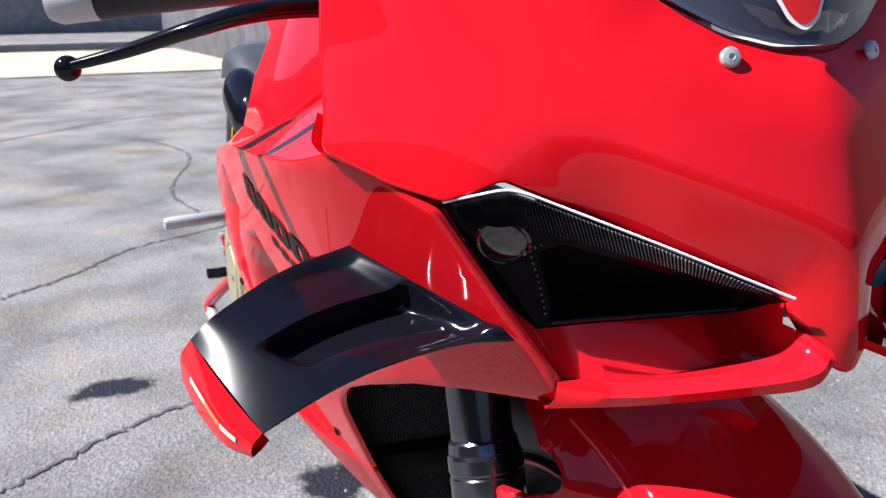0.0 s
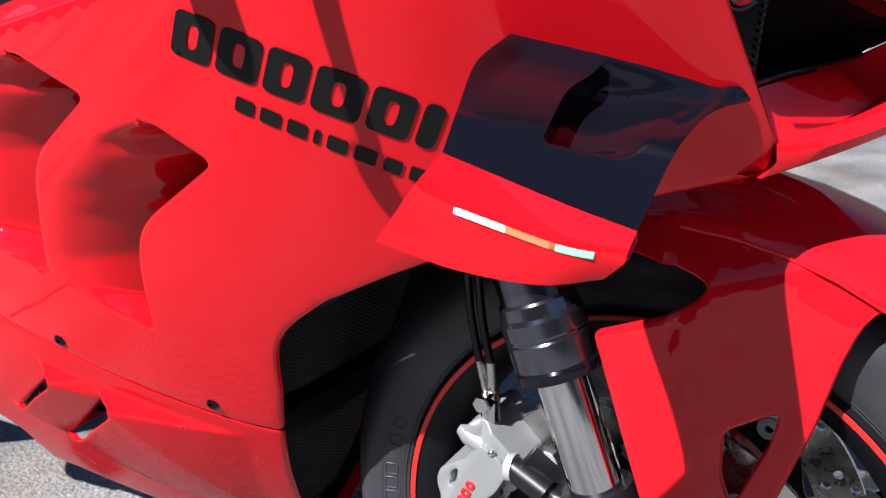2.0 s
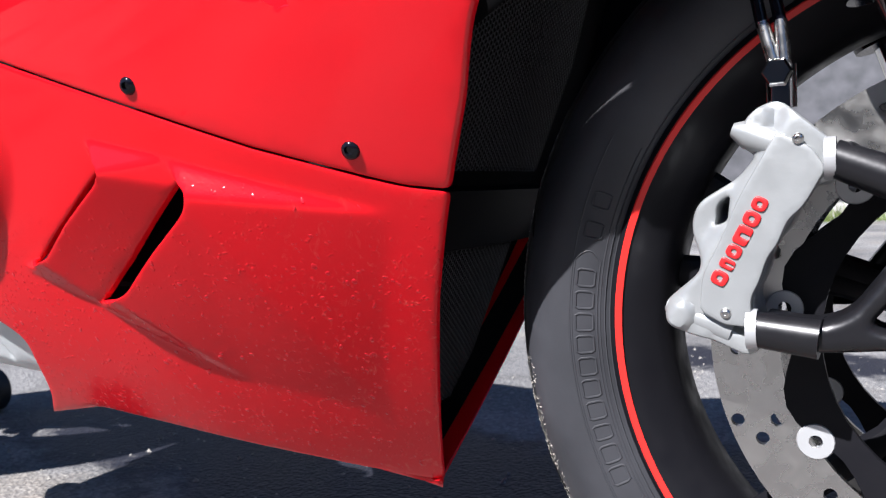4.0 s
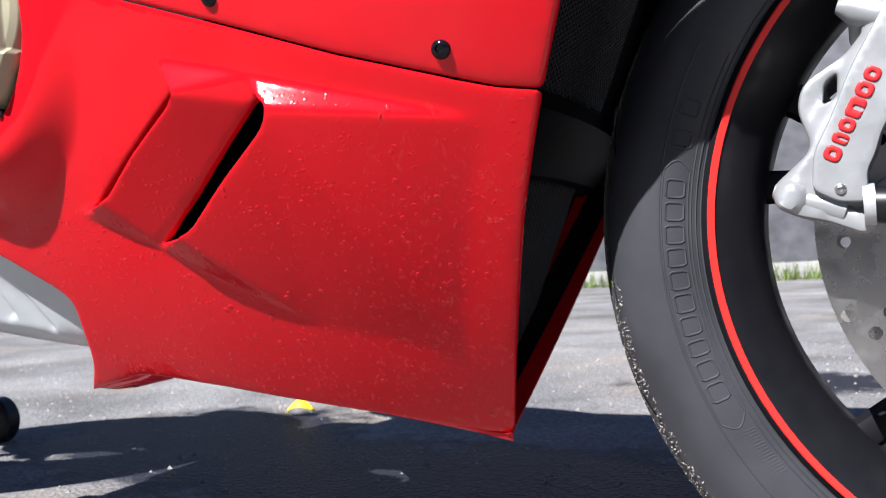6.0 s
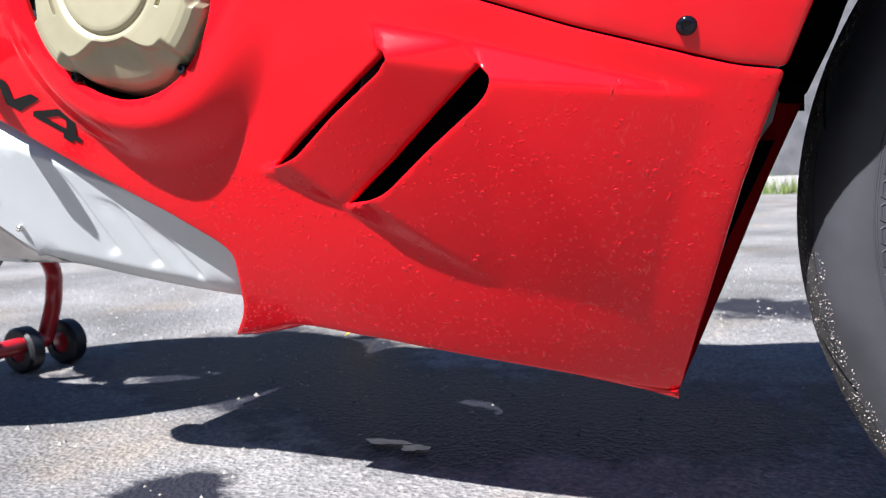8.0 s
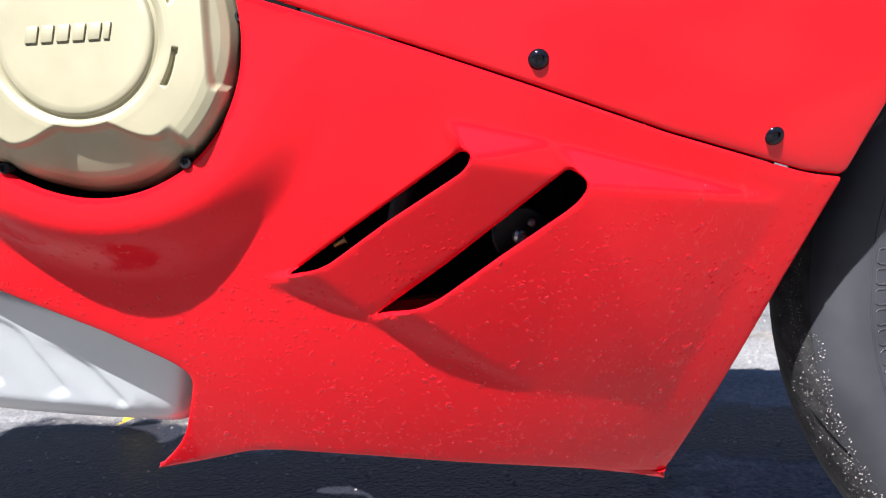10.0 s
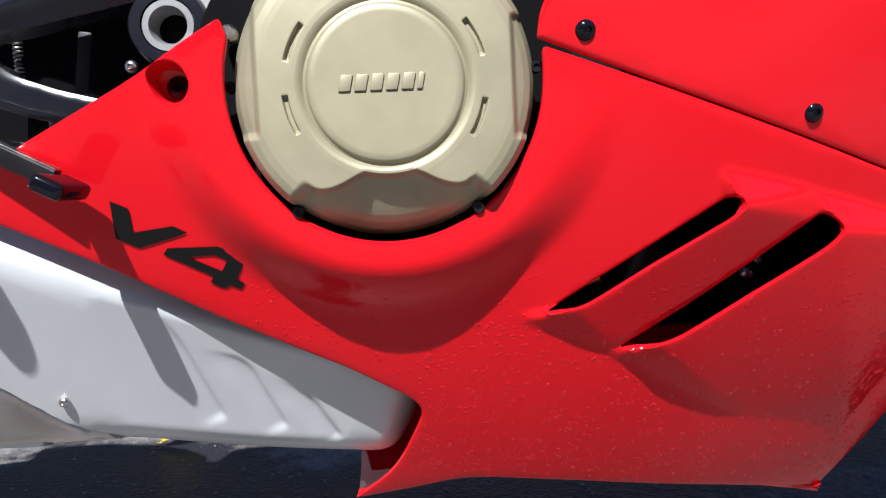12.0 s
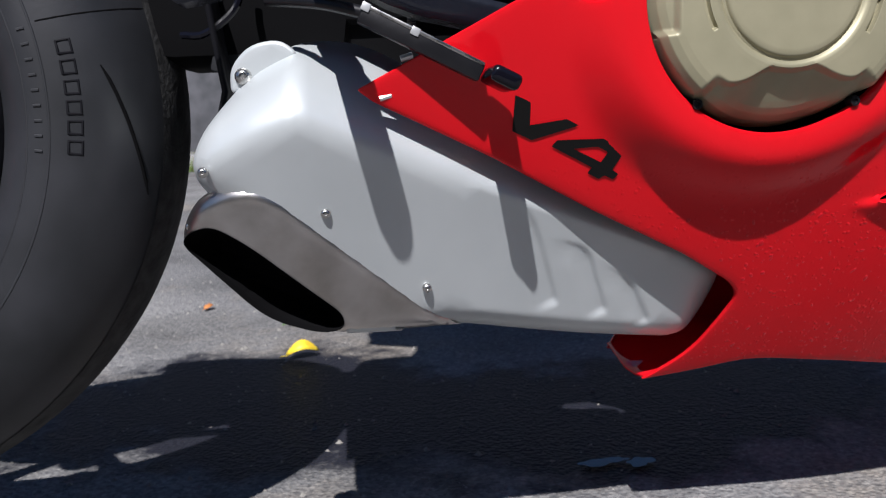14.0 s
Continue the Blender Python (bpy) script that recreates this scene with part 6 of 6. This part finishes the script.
part("rear_dark_box", box(bmesh.new(), (0.26, 0.12, 0.16), Matrix.Translation((-1.03, 0.05, 0.53)), 0.03), soot_and_shade, bike)
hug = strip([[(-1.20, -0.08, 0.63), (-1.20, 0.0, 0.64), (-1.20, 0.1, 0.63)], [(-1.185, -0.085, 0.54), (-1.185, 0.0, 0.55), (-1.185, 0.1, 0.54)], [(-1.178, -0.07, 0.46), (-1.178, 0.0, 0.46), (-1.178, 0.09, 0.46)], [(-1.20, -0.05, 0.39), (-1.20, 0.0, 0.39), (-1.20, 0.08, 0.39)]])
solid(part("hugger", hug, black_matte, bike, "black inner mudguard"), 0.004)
# Box added in the linkage's place to stop sun reaching the ground behind.
part("rear_sun_block", box(bmesh.new(), (0.18, 0.16, 0.24), Matrix.Translation((-1.165, 0.05, 0.605)), 0.03), soot_and_shade, bike, "black box added in front of the rear wheel to block sun")
part("flap", box(bmesh.new(), (0.045, 0.006, 0.085), Matrix.Translation((-1.165, -0.02, 0.515)) @ Matrix.Rotation(radians(14), 4, "Y"), 0.004), rubber, bike, "grey rubber flap")
part("shock", sweep(bmesh.new(), [(-1.13, -0.06, 0.62), (-1.06, -0.06, 0.64)], 0.02, 16), navy_metal, bike, "dark shock absorber")
part("cable", sweep(bmesh.new(), bezier([(-1.21, -0.06, 0.505), (-1.19, -0.07, 0.505), (-1.165, -0.07, 0.525), (-1.16, -0.06, 0.56)], 6), 0.003, 8), black_gloss, bike, "black cable")

rows = []
for k in range(13):
    ang = radians(40 + 5.0 * k)
    o = Vector((math.cos(ang), 0, math.sin(ang)))
    c = REAR_AXLE + o * 0.372
    rows.append([c - o * 0.075 + Vector((0, -0.118, 0)), c - o * 0.02 + Vector((0, -0.105, 0)), c + Vector((0, -0.05, 0)), c + Vector((0, 0.05, 0)), c - o * 0.02 + Vector((0, 0.105, 0)), c - o * 0.075 + Vector((0, 0.118, 0))])
solid(part("rear_hugger", strip(rows, 4), satin_grey, bike, "satin grey rear mudguard over the tyre", angle=50), 0.003)
pts = [REAR_AXLE + Vector((0.2135 * math.cos(radians(g)), -0.0915, 0.2135 * math.sin(radians(g)))) for g in range(132, 166, 3)]
part("rim_tape", sweep(bmesh.new(), pts, 0.004, 8, 0.3, (0, 1, 0)), yellow_tape, rear, "yellow tape on the rim")

# ---- tank, seat, cockpit ----
tank_rows = [[(-0.205, -0.190, 0.862), (-0.250, -0.200, 0.846), (-0.311, -0.232, 0.806), (-0.434, -0.238, 0.792)],
             [(-0.208, -0.180, 0.90), (-0.26, -0.184, 0.888), (-0.345, -0.215, 0.85), (-0.442, -0.222, 0.84)],
             [(-0.215, -0.162, 0.96), (-0.29, -0.166, 0.95), (-0.37, -0.185, 0.92), (-0.452, -0.195, 0.895)],
             [(-0.220, -0.10, 1.025), (-0.31, -0.11, 1.03), (-0.41, -0.12, 1.02), (-0.47, -0.13, 0.97)],
             [(-0.225, MID, 1.045), (-0.31, MID, 1.05), (-0.42, MID, 1.04), (-0.48, MID, 0.99)]]
tank_rows.insert(0, [(x, y + 0.012, z - 0.05) for x, y, z in tank_rows[0]])
tank_rows += [[(x, 2 * MID - y, z) for x, y, z in r] for r in reversed(tank_rows[:-1])]
tank = part("fuel_tank", strip(tank_rows), red_paint, bike, "glossy red fuel tank", angle=60)
shelf_a = [(-0.652, 0.707), (-0.555, 0.748), (-0.448, 0.767), (-0.352, 0.782), (-0.263, 0.796), (-0.132, 0.807), (-0.057, 0.814), (0.016, 0.831)]
shelf_b = [(-0.655, -0.20, 0.722), (-0.56, -0.215, 0.765), (-0.45, -0.238, 0.787), (-0.352, -0.240, 0.795), (-0.275, -0.215, 0.825), (-0.19, -0.195, 0.856), (-0.10, -0.19, 0.866), (-0.02, -0.205, 0.852)]
mid = [((a[0] + b[0]) / 2, (side(*a) + b[1]) / 2, (a[1] + b[2]) / 2 - 0.004) for a, b in zip(shelf_a, shelf_b)]
bm = strip([[(x, side(x, z) + 0.0025, z - 0.0012) for x, z in shelf_a], [(x, side(x, z) + 0.008, z + 0.0015) for x, z in shelf_a], mid, shelf_b, [(x, y + 0.05, z + 0.004) for x, y, z in shelf_b]])
part("shelf", bm, red_paint, flank, angle=60)
# Black sheet that paints the shade of the cockpit opening.
solid(part("cockpit_shade_sheet", strip([[(-0.03, -0.20, 0.853), (-0.11, -0.188, 0.867), (-0.21, -0.188, 0.868)], [(-0.03, -0.17, 0.845), (-0.11, -0.16, 0.85), (-0.21, -0.16, 0.85)], [(-0.04, -0.15, 0.95), (-0.12, -0.14, 0.95), (-0.21, -0.14, 0.95)]]), soot_and_shade, bike, "black sheet standing for the shaded cockpit opening"), 0.004)
part("seat", strip([[(-0.45, -0.19, 0.90), (-0.55, -0.185, 0.87), (-0.66, -0.16, 0.84), (-0.80, -0.12, 0.88)], [(-0.45, -0.20, 0.84), (-0.55, -0.20, 0.80), (-0.66, -0.18, 0.765), (-0.78, -0.14, 0.74)], [(-0.45, -0.19, 0.78), (-0.55, -0.19, 0.75), (-0.66, -0.17, 0.71), (-0.77, -0.12, 0.70)]]), black_matte, bike, "black seat side")
part("seat", strip([[(-0.45, -0.19, 0.90), (-0.55, -0.185, 0.87), (-0.66, -0.16, 0.84), (-0.80, -0.12, 0.88)], [(-0.45, MID, 0.93), (-0.55, MID, 0.89), (-0.66, MID, 0.86), (-0.80, MID, 0.90)], [(-0.45, 0.22, 0.90), (-0.55, 0.215, 0.87), (-0.66, 0.19, 0.84), (-0.80, 0.15, 0.88)]]), black_matte, bike)
tail = [[(-0.78, -0.13, 0.86), (-0.95, -0.12, 0.93), (-1.15, -0.08, 0.99), (-1.30, -0.03, 1.02)], [(-0.78, MID, 0.92), (-0.95, MID, 0.99), (-1.15, MID, 1.04), (-1.30, MID, 1.04)], [(-0.78, 0.16, 0.86), (-0.95, 0.15, 0.93), (-1.15, 0.11, 0.99), (-1.30, 0.06, 1.02)]]
solid(part("tail", strip(tail), red_paint, bike, "red tail fairing"), 0.02, -1)
lever = new("brake_lever")
lever.parent = bike
lever["label"] = "black brake lever with a ball end"
lp = bezier([(-0.176, -0.399, 0.877), (-0.155, -0.360, 0.8875), (-0.125, -0.315, 0.9025), (-0.115, -0.275, 0.913), (-0.12, -0.235, 0.916), (-0.13, -0.20, 0.915)], 6)
part("blade", sweep(bmesh.new(), lp, [float(np.interp(k, (0, 6, 12, 18, 24, 30), (0.0055, 0.007, 0.0085, 0.010, 0.010, 0.010))) for k in range(len(lp))], 16, 0.75), black_gloss, lever)
bm = bmesh.new()
bmesh.ops.create_uvsphere(bm, u_segments=24, v_segments=16, radius=0.0098, matrix=Matrix.Translation((-0.181, -0.4035, 0.8745)))
part("ball_end", bm, black_gloss, lever)
bar = new("handlebar")
bar.parent = bike
bar["label"] = "black handlebar grip with a metal bar end"
part("grip", sweep(bmesh.new(), [(-0.16, -0.18, 0.945), (-0.20, -0.28, 0.935), (-0.235, -0.375, 0.925)], 0.0165, 18), rubber, bar)
part("bar_end", sweep(bmesh.new(), [(-0.235, -0.376, 0.925), (-0.245, -0.405, 0.922), (-0.248, -0.412, 0.9215)], [0.0165, 0.0165, 0.013], 20), alu, bar, "bare metal bar end")

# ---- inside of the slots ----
# Black sheet added behind the slots, standing for the shade inside.
part("slot_shade_sheet", strip([[(-0.50, -0.125, 0.43), (-0.58, -0.13, 0.43), (-0.70, -0.12, 0.40)], [(-0.50, -0.09, 0.33), (-0.58, -0.09, 0.33), (-0.70, -0.08, 0.31)]]), soot_and_shade, bike)
button(bike, (-0.5324, -0.1237, 0.3685), (0.1, -1, 0), 0.0055, steel, "engine_bolt", "steel bolt inside the slot")
button(bike, (-0.524, -0.124, 0.3775), (0.1, -1, 0), 0.0032, steel, "engine_bolt")
part("bolt_plate", lathe(bmesh.new(), [(0.0, -0.002), (0.019, -0.002), (0.021, 0.0), (0.021, 0.006), (0.0, 0.006)], 32, Matrix.Translation((-0.531, -0.118, 0.369))), black_metal, bike, "round dark plate behind the slot")
brass = principled("brass", (0.45, 0.34, 0.12), 0.3, metal=0.9)
part("brass_screw", sweep(bmesh.new(), [(-0.659, -0.150, 0.3705), (-0.652, -0.152, 0.3735), (-0.651, -0.152, 0.374)], [0.0016, 0.0016, 0.0032], 10), brass, bike, "small brass screw inside the slot")
part("hose", sweep(bmesh.new(), bezier([(-0.60, -0.13, 0.46), (-0.612, -0.14, 0.40), (-0.622, -0.13, 0.36)], 6), 0.008, 12), rubber_dusty, bike, "grey hose inside the slot")

# ---- water drops on the lower fairing ----
rng = random.Random(4)
bm = bmesh.new()
made = 0
while made < 650:
    x, z = rng.uniform(-0.86, -0.36), rng.uniform(0.155, 0.40)
    p = Vector((x, z))
    dense = smooth(0.37, 0.30, z) if x < -0.45 else smooth(0.42, 0.36, z)
    if rng.random() > dense or not inside(p, belly_out) or to_edge(p, [belly_out]) < 0.006:
        continue
    if any(inside(p, rounded(s)) for s in (SLOT_1, SLOT_2)):
        continue
    r = rng.choice((0.0003, 0.0005, 0.0006, 0.0008, 0.0012))
    y = belly_y(x, z)
    nrm = Vector(((belly_y(x + 0.002, z) - belly_y(x - 0.002, z)) / 0.004, -1, (belly_y(x, z + 0.002) - belly_y(x, z - 0.002)) / 0.004)).normalized()
    if nrm.y > -0.6:
        continue
    m = Matrix.Translation(Vector((x, y, z))) @ nrm.to_track_quat("Y", "Z").to_matrix().to_4x4() @ Matrix.Rotation(rng.uniform(-0.7, 0.7), 4, "Y") @ Matrix.Diagonal((r * rng.uniform(0.7, 1.8), r * 0.20, r * rng.uniform(0.8, 2.6), 1))
    drop = bmesh.ops.create_icosphere(bm, subdivisions=2, radius=1.0, matrix=m)
    for v in drop["verts"]:
        e = Vector((rng.uniform(-0.22, 0.22) * r, 0, rng.uniform(-0.22, 0.22) * r))
        v.co += e - nrm * e.dot(nrm)
    made += 1
drop_mat = principled("water_drop", (0.52, 0.005, 0.013), 0.3, coat=0.42, coat_rough=0.04, spec=0.1)
tagged(part("water_spatter", bm, drop_mat, belly, "scattered drying water drops", angle=180), kind="stuff")

# ---- paddock stand ----
stand = thing("paddock_stand", "red tubular paddock stand with black rollers", "paddock stand")
red_tube = vary(principled("red_tube", (0.45, 0.01, 0.015), 0.35, coat=0.6), (0.40, 0.009, 0.012), (0.5, 0.014, 0.02), 25)
for path in ([(-1.60, -0.14, 0.055), (-1.74, -0.155, 0.075), (-1.815, -0.165, 0.10), (-1.80, -0.16, 0.13), (-1.62, -0.11, 0.25), (-1.55, -0.085, 0.295), (-1.56, -0.08, 0.46)],
             [(-1.60, -0.14, 0.055), (-1.63, 0.13, 0.055), (-1.655, 0.40, 0.055)],
             [(-1.655, 0.40, 0.055), (-1.645, 0.42, 0.14), (-1.64, 0.40, 0.22), (-1.58, 0.20, 0.40), (-1.565, 0.13, 0.46)]):
    part("tube", sweep(bmesh.new(), bezier(path, 6), 0.0155, 16), red_tube, stand)
for x, y in ((-1.605, -0.18), (-1.595, -0.105), (-1.664, 0.36), (-1.652, 0.445)):
    w = new("roller")
    w.parent = stand
    part("tyre", lathe(bmesh.new(), [(0.022, -0.016), (0.038, -0.016), (0.043, -0.011), (0.043, 0.011), (0.038, 0.016), (0.022, 0.016)], 36, Matrix.Translation((x, y, 0.043)), closed=True), rubber, w, "black rubber roller")
    part("hub", lathe(bmesh.new(), [(0.0, -0.018), (0.012, -0.018), (0.022, -0.012), (0.022, 0.012), (0.012, 0.018), (0.0, 0.018)], 24, Matrix.Translation((x, y, 0.043))), red_tube, w, "red hub")
part("sleeve", sweep(bmesh.new(), [(-1.77, -0.158, 0.083), (-1.80, -0.163, 0.094)], 0.0165, 16), alu, stand, "pale worn sleeve")


# ---- fallen leaves ----
def leaf(name, place, size, turn, mat, label, lift):
    bm = bmesh.new()
    n = 10
    rows = []
    for i in range(n + 1):
        t = i / n
        w = size * 0.30 * math.sin(math.pi * min(1, t * 0.92 + 0.06)) ** 0.8
        rows.append([bm.verts.new((size * (t - 0.5), w * c, lift * (0.3 + math.sin(math.pi * t)) * (1 - 0.5 * abs(c)) + 0.002)) for c in (-1, -0.5, 0, 0.5, 1)])
    for a, b in zip(rows, rows[1:]):
        for k in range(4):
            bm.faces.new((a[k], a[k + 1], b[k + 1], b[k]))
    bmesh.ops.transform(bm, matrix=Matrix.Translation(place) @ Matrix.Rotation(turn, 4, "Z"), verts=bm.verts)
    th = thing(name, label, "leaf", "fallen leaves")
    blade = part("blade", bm, mat, th)
    solid(blade, 0.0006)
    c = Matrix.Translation(place) @ Matrix.Rotation(turn, 4, "Z")
    part("stalk", sweep(bmesh.new(), [c @ Vector((-size * 0.45, 0, 0.004)), c @ Vector((-size * 0.6, 0.004, 0.003)), c @ Vector((-size * 0.72, 0.002, 0.002))], 0.0009, 6), mat, th)
    return th


yellow_leaf = vary(principled("yellow_leaf", (0.75, 0.55, 0.02), 0.5), (0.62, 0.42, 0.02), (0.80, 0.62, 0.03), 60)
green_leaf = vary(principled("green_leaf", (0.10, 0.22, 0.04), 0.5), (0.08, 0.18, 0.03), (0.14, 0.28, 0.05), 50)
leaf("leaf", (-1.194, 0.792, 0.004), 0.060, 0.25, yellow_leaf, "curled yellow leaf lying on the asphalt", 0.022)
leaf("leaf", (-1.215, 1.06, 0.003), 0.055, 0.5, green_leaf, "small green leaf lying on the asphalt", 0.012)
leaf("leaf", (-1.44, 1.28, 0.003), 0.035, 1.2, vary(principled("brown_leaf", (0.4, 0.15, 0.04), 0.6), (0.35, 0.12, 0.03), (0.5, 0.2, 0.06), 60), "dry orange-brown leaf lying on the asphalt", 0.008)

# ---- cracks, stains and loose grit on the asphalt ----
crack_mat = principled("crack", (0.07, 0.068, 0.065), 0.95)
rng = random.Random(11)
for pts, broad in (([(-2.3, -1.0), (-2.48, -0.77), (-2.65, -0.57), (-2.95, -0.325), (-3.17, 0.06), (-3.4, 0.4)], 2.2), ([(-1.05, -0.9), (-1.19, -0.64), (-1.39, -0.36), (-1.46, -0.13), (-1.5, 0.1)], 1.8), ([(-6.0, -1.6), (-6.45, -1.11), (-7.27, -0.31), (-7.6, 0.3)], 4.0),
                   ([(-3.17, 0.06), (-4.0, -0.10), (-5.2, 0.10), (-6.2, -0.2)], 2.5), ([(-0.2, 1.9), (0.4, 1.6), (1.1, 1.7)], 1.0), ([(-1.9, 2.4), (-1.2, 2.1), (-0.6, 2.25), (0.1, 2.0)], 1.0)):
    bm = bmesh.new()
    line = [p + Vector((rng.uniform(-0.009, 0.009), rng.uniform(-0.009, 0.009), 0)) for p in bezier([(x, y, 0.0035) for x, y in pts], 24)]
    prev = None
    for i, p in enumerate(line):
        dr = (line[min(i + 1, len(line) - 1)] - line[max(i - 1, 0)]).normalized()
        w = broad * rng.uniform(0.0008, 0.0045) * (0.2 if i in (0, len(line) - 1) else 1)
        cur = [bm.verts.new(p + Vector((-dr.y, dr.x, 0)) * w), bm.verts.new(p - Vector((-dr.y, dr.x, 0)) * w)]
        if prev:
            bm.faces.new((prev[0], cur[0], cur[1], prev[1]))
        prev = cur
    tagged(part("crack", bm, crack_mat), "dark open crack in the asphalt", "crack", kind="structure")


def patch(name, cx, cy, rx, ry, seed, mat, z, label, cat):
    r = random.Random(seed)
    ph = [r.uniform(0, 6.28) for _ in range(6)]
    loop = []
    for k in range(90):
        a = 2 * math.pi * k / 90
        s = 1 + sum(0.22 / (j + 1) ** 0.7 * math.sin((j + 2) * a + ph[j]) for j in range(6)) * 0.8
        loop.append((cx + rx * s * math.cos(a), cy + ry * s * math.sin(a), z))
    bm = bmesh.new()
    bm.faces.new([bm.verts.new(p) for p in loop])
    bmesh.ops.triangulate(bm, faces=bm.faces)
    return tagged(part(name, bm, mat), label, cat, kind="structure")


water = principled("water", (0.03, 0.04, 0.06), 0.02, spec=0.8)
patch("puddle", -0.803, 0.198, 0.030, 0.010, 31, water, 0.0056, "small shallow puddle reflecting the sky", "puddle")
patch("puddle", -0.758, 0.188, 0.016, 0.013, 32, water, 0.0056, "small shallow puddle reflecting the sky", "puddle")
grit_mat = principled("grit", (0.24, 0.23, 0.21), 0.8)
verts, faces = [], []
for k in range(5000):
    x, y = rng.uniform(-3.2, 0.9), rng.uniform(-1.1, 2.2)
    r = rng.choice((0.0012, 0.0016, 0.002, 0.003, 0.0045)) * rng.uniform(0.7, 1.2)
    b0 = len(verts)
    a0 = rng.uniform(0, 6.28)
    for j in range(4):
        a = a0 + j * math.pi / 2
        verts.append((x + r * math.cos(a) * rng.uniform(0.7, 1.3), y + r * math.sin(a) * rng.uniform(0.7, 1.3), 0.0))
    verts.append((x, y, r * rng.uniform(0.6, 1.1)))
    faces += [(b0 + j, b0 + (j + 1) % 4, b0 + 4) for j in range(4)]
me = bpy.data.meshes.new("grit")
me.from_pydata(verts, [], faces)
me.materials.append(grit_mat)
tagged(new("grit", me), "loose pale grit on the asphalt", "grit", kind="stuff")

# ---- distance ----
sand_mat = vary(bumped(principled("dry_dirt", (0.42, 0.34, 0.25), 0.9), 20, 0.5, 0.01), (0.34, 0.28, 0.21), (0.5, 0.42, 0.32), 1.2)
grass_mat = vary(principled("grass", (0.09, 0.14, 0.03), 0.8), (0.06, 0.10, 0.02), (0.16, 0.20, 0.05), 8)
concrete = vary(bumped(principled("concrete", (0.3, 0.29, 0.28), 0.85), 40, 0.4, 0.004), (0.25, 0.245, 0.24), (0.36, 0.35, 0.33), 2.5)
dark_block = vary(principled("grey_block", (0.07, 0.072, 0.078), 0.75), (0.055, 0.057, 0.062), (0.10, 0.10, 0.11), 3)


def slab(name, size, at, mat, label, cat, bevel=0.02, turn=0.0, kind="structure"):
    return tagged(part(name, box(bmesh.new(), size, Matrix.Translation(at) @ Matrix.Rotation(turn, 4, "Z"), bevel), mat), label, cat, kind=kind)


slab("dirt_verge", (8, 40, 0.03), (-17, 4, 0.010), sand_mat, "dry sandy verge beside the asphalt", "verge", 0.01)
slab("kerb", (0.25, 60, 0.18), (-22.0, 4, 0.09), concrete, "weathered concrete kerb", "kerb")
slab("kerb", (60, 0.25, 0.16), (0, 8.2, 0.08), concrete, "weathered concrete kerb", "kerb")
# Far wall, raised to keep bright sky out of the ground's reflections.
slab("wall", (90, 0.4, 6.0), (-5, 15.5, 3.0), dark_block, "plain dark grey wall that darkens reflections", "wall")
slab("wall", (10.5, 0.3, 0.95), (-17.2, 1.80, 0.475), dark_block, "low dark weathered boundary wall", "wall", 0.03, turn=0.078)
slab("wall", (0.5, 60, 6.0), (-40, 0, 3.0), concrete, "grey boundary wall", "wall")
# Two unseen walls, beside and ahead, added to darken reflections in the paint.
slab("wall", (60, 0.4, 3.6), (-4, -7.2, 1.8), dark_block, "plain dark grey wall that darkens reflections", "wall")
slab("wall", (0.4, 30, 3.2), (13, 2, 1.6), dark_block, "plain dark grey wall that darkens reflections", "wall")
verts, faces = [], []
for k in range(5200):
    if k < 3400:
        x, y = rng.uniform(-9, 9), 8.35 + abs(rng.gauss(0, 0.5))
    else:
        x, y = rng.uniform(-5, 4), 7.9 + rng.gauss(0, 0.10)
    h, a, w = rng.uniform(0.05, 0.22), rng.uniform(0, 6.28), rng.uniform(0.006, 0.014)
    b0 = len(verts)
    verts += [(x - w * math.cos(a), y - w * math.sin(a), 0.0), (x + w * math.cos(a), y + w * math.sin(a), 0.0), (x + rng.uniform(-0.06, 0.06), y + rng.uniform(-0.06, 0.06), h)]
    faces.append((b0, b0 + 1, b0 + 2))
me = bpy.data.meshes.new("grass")
me.from_pydata(verts, [], faces)
me.materials.append(grass_mat)
tagged(new("grass", me), "tufts of dry green grass along the kerb", "grass", kind="stuff")
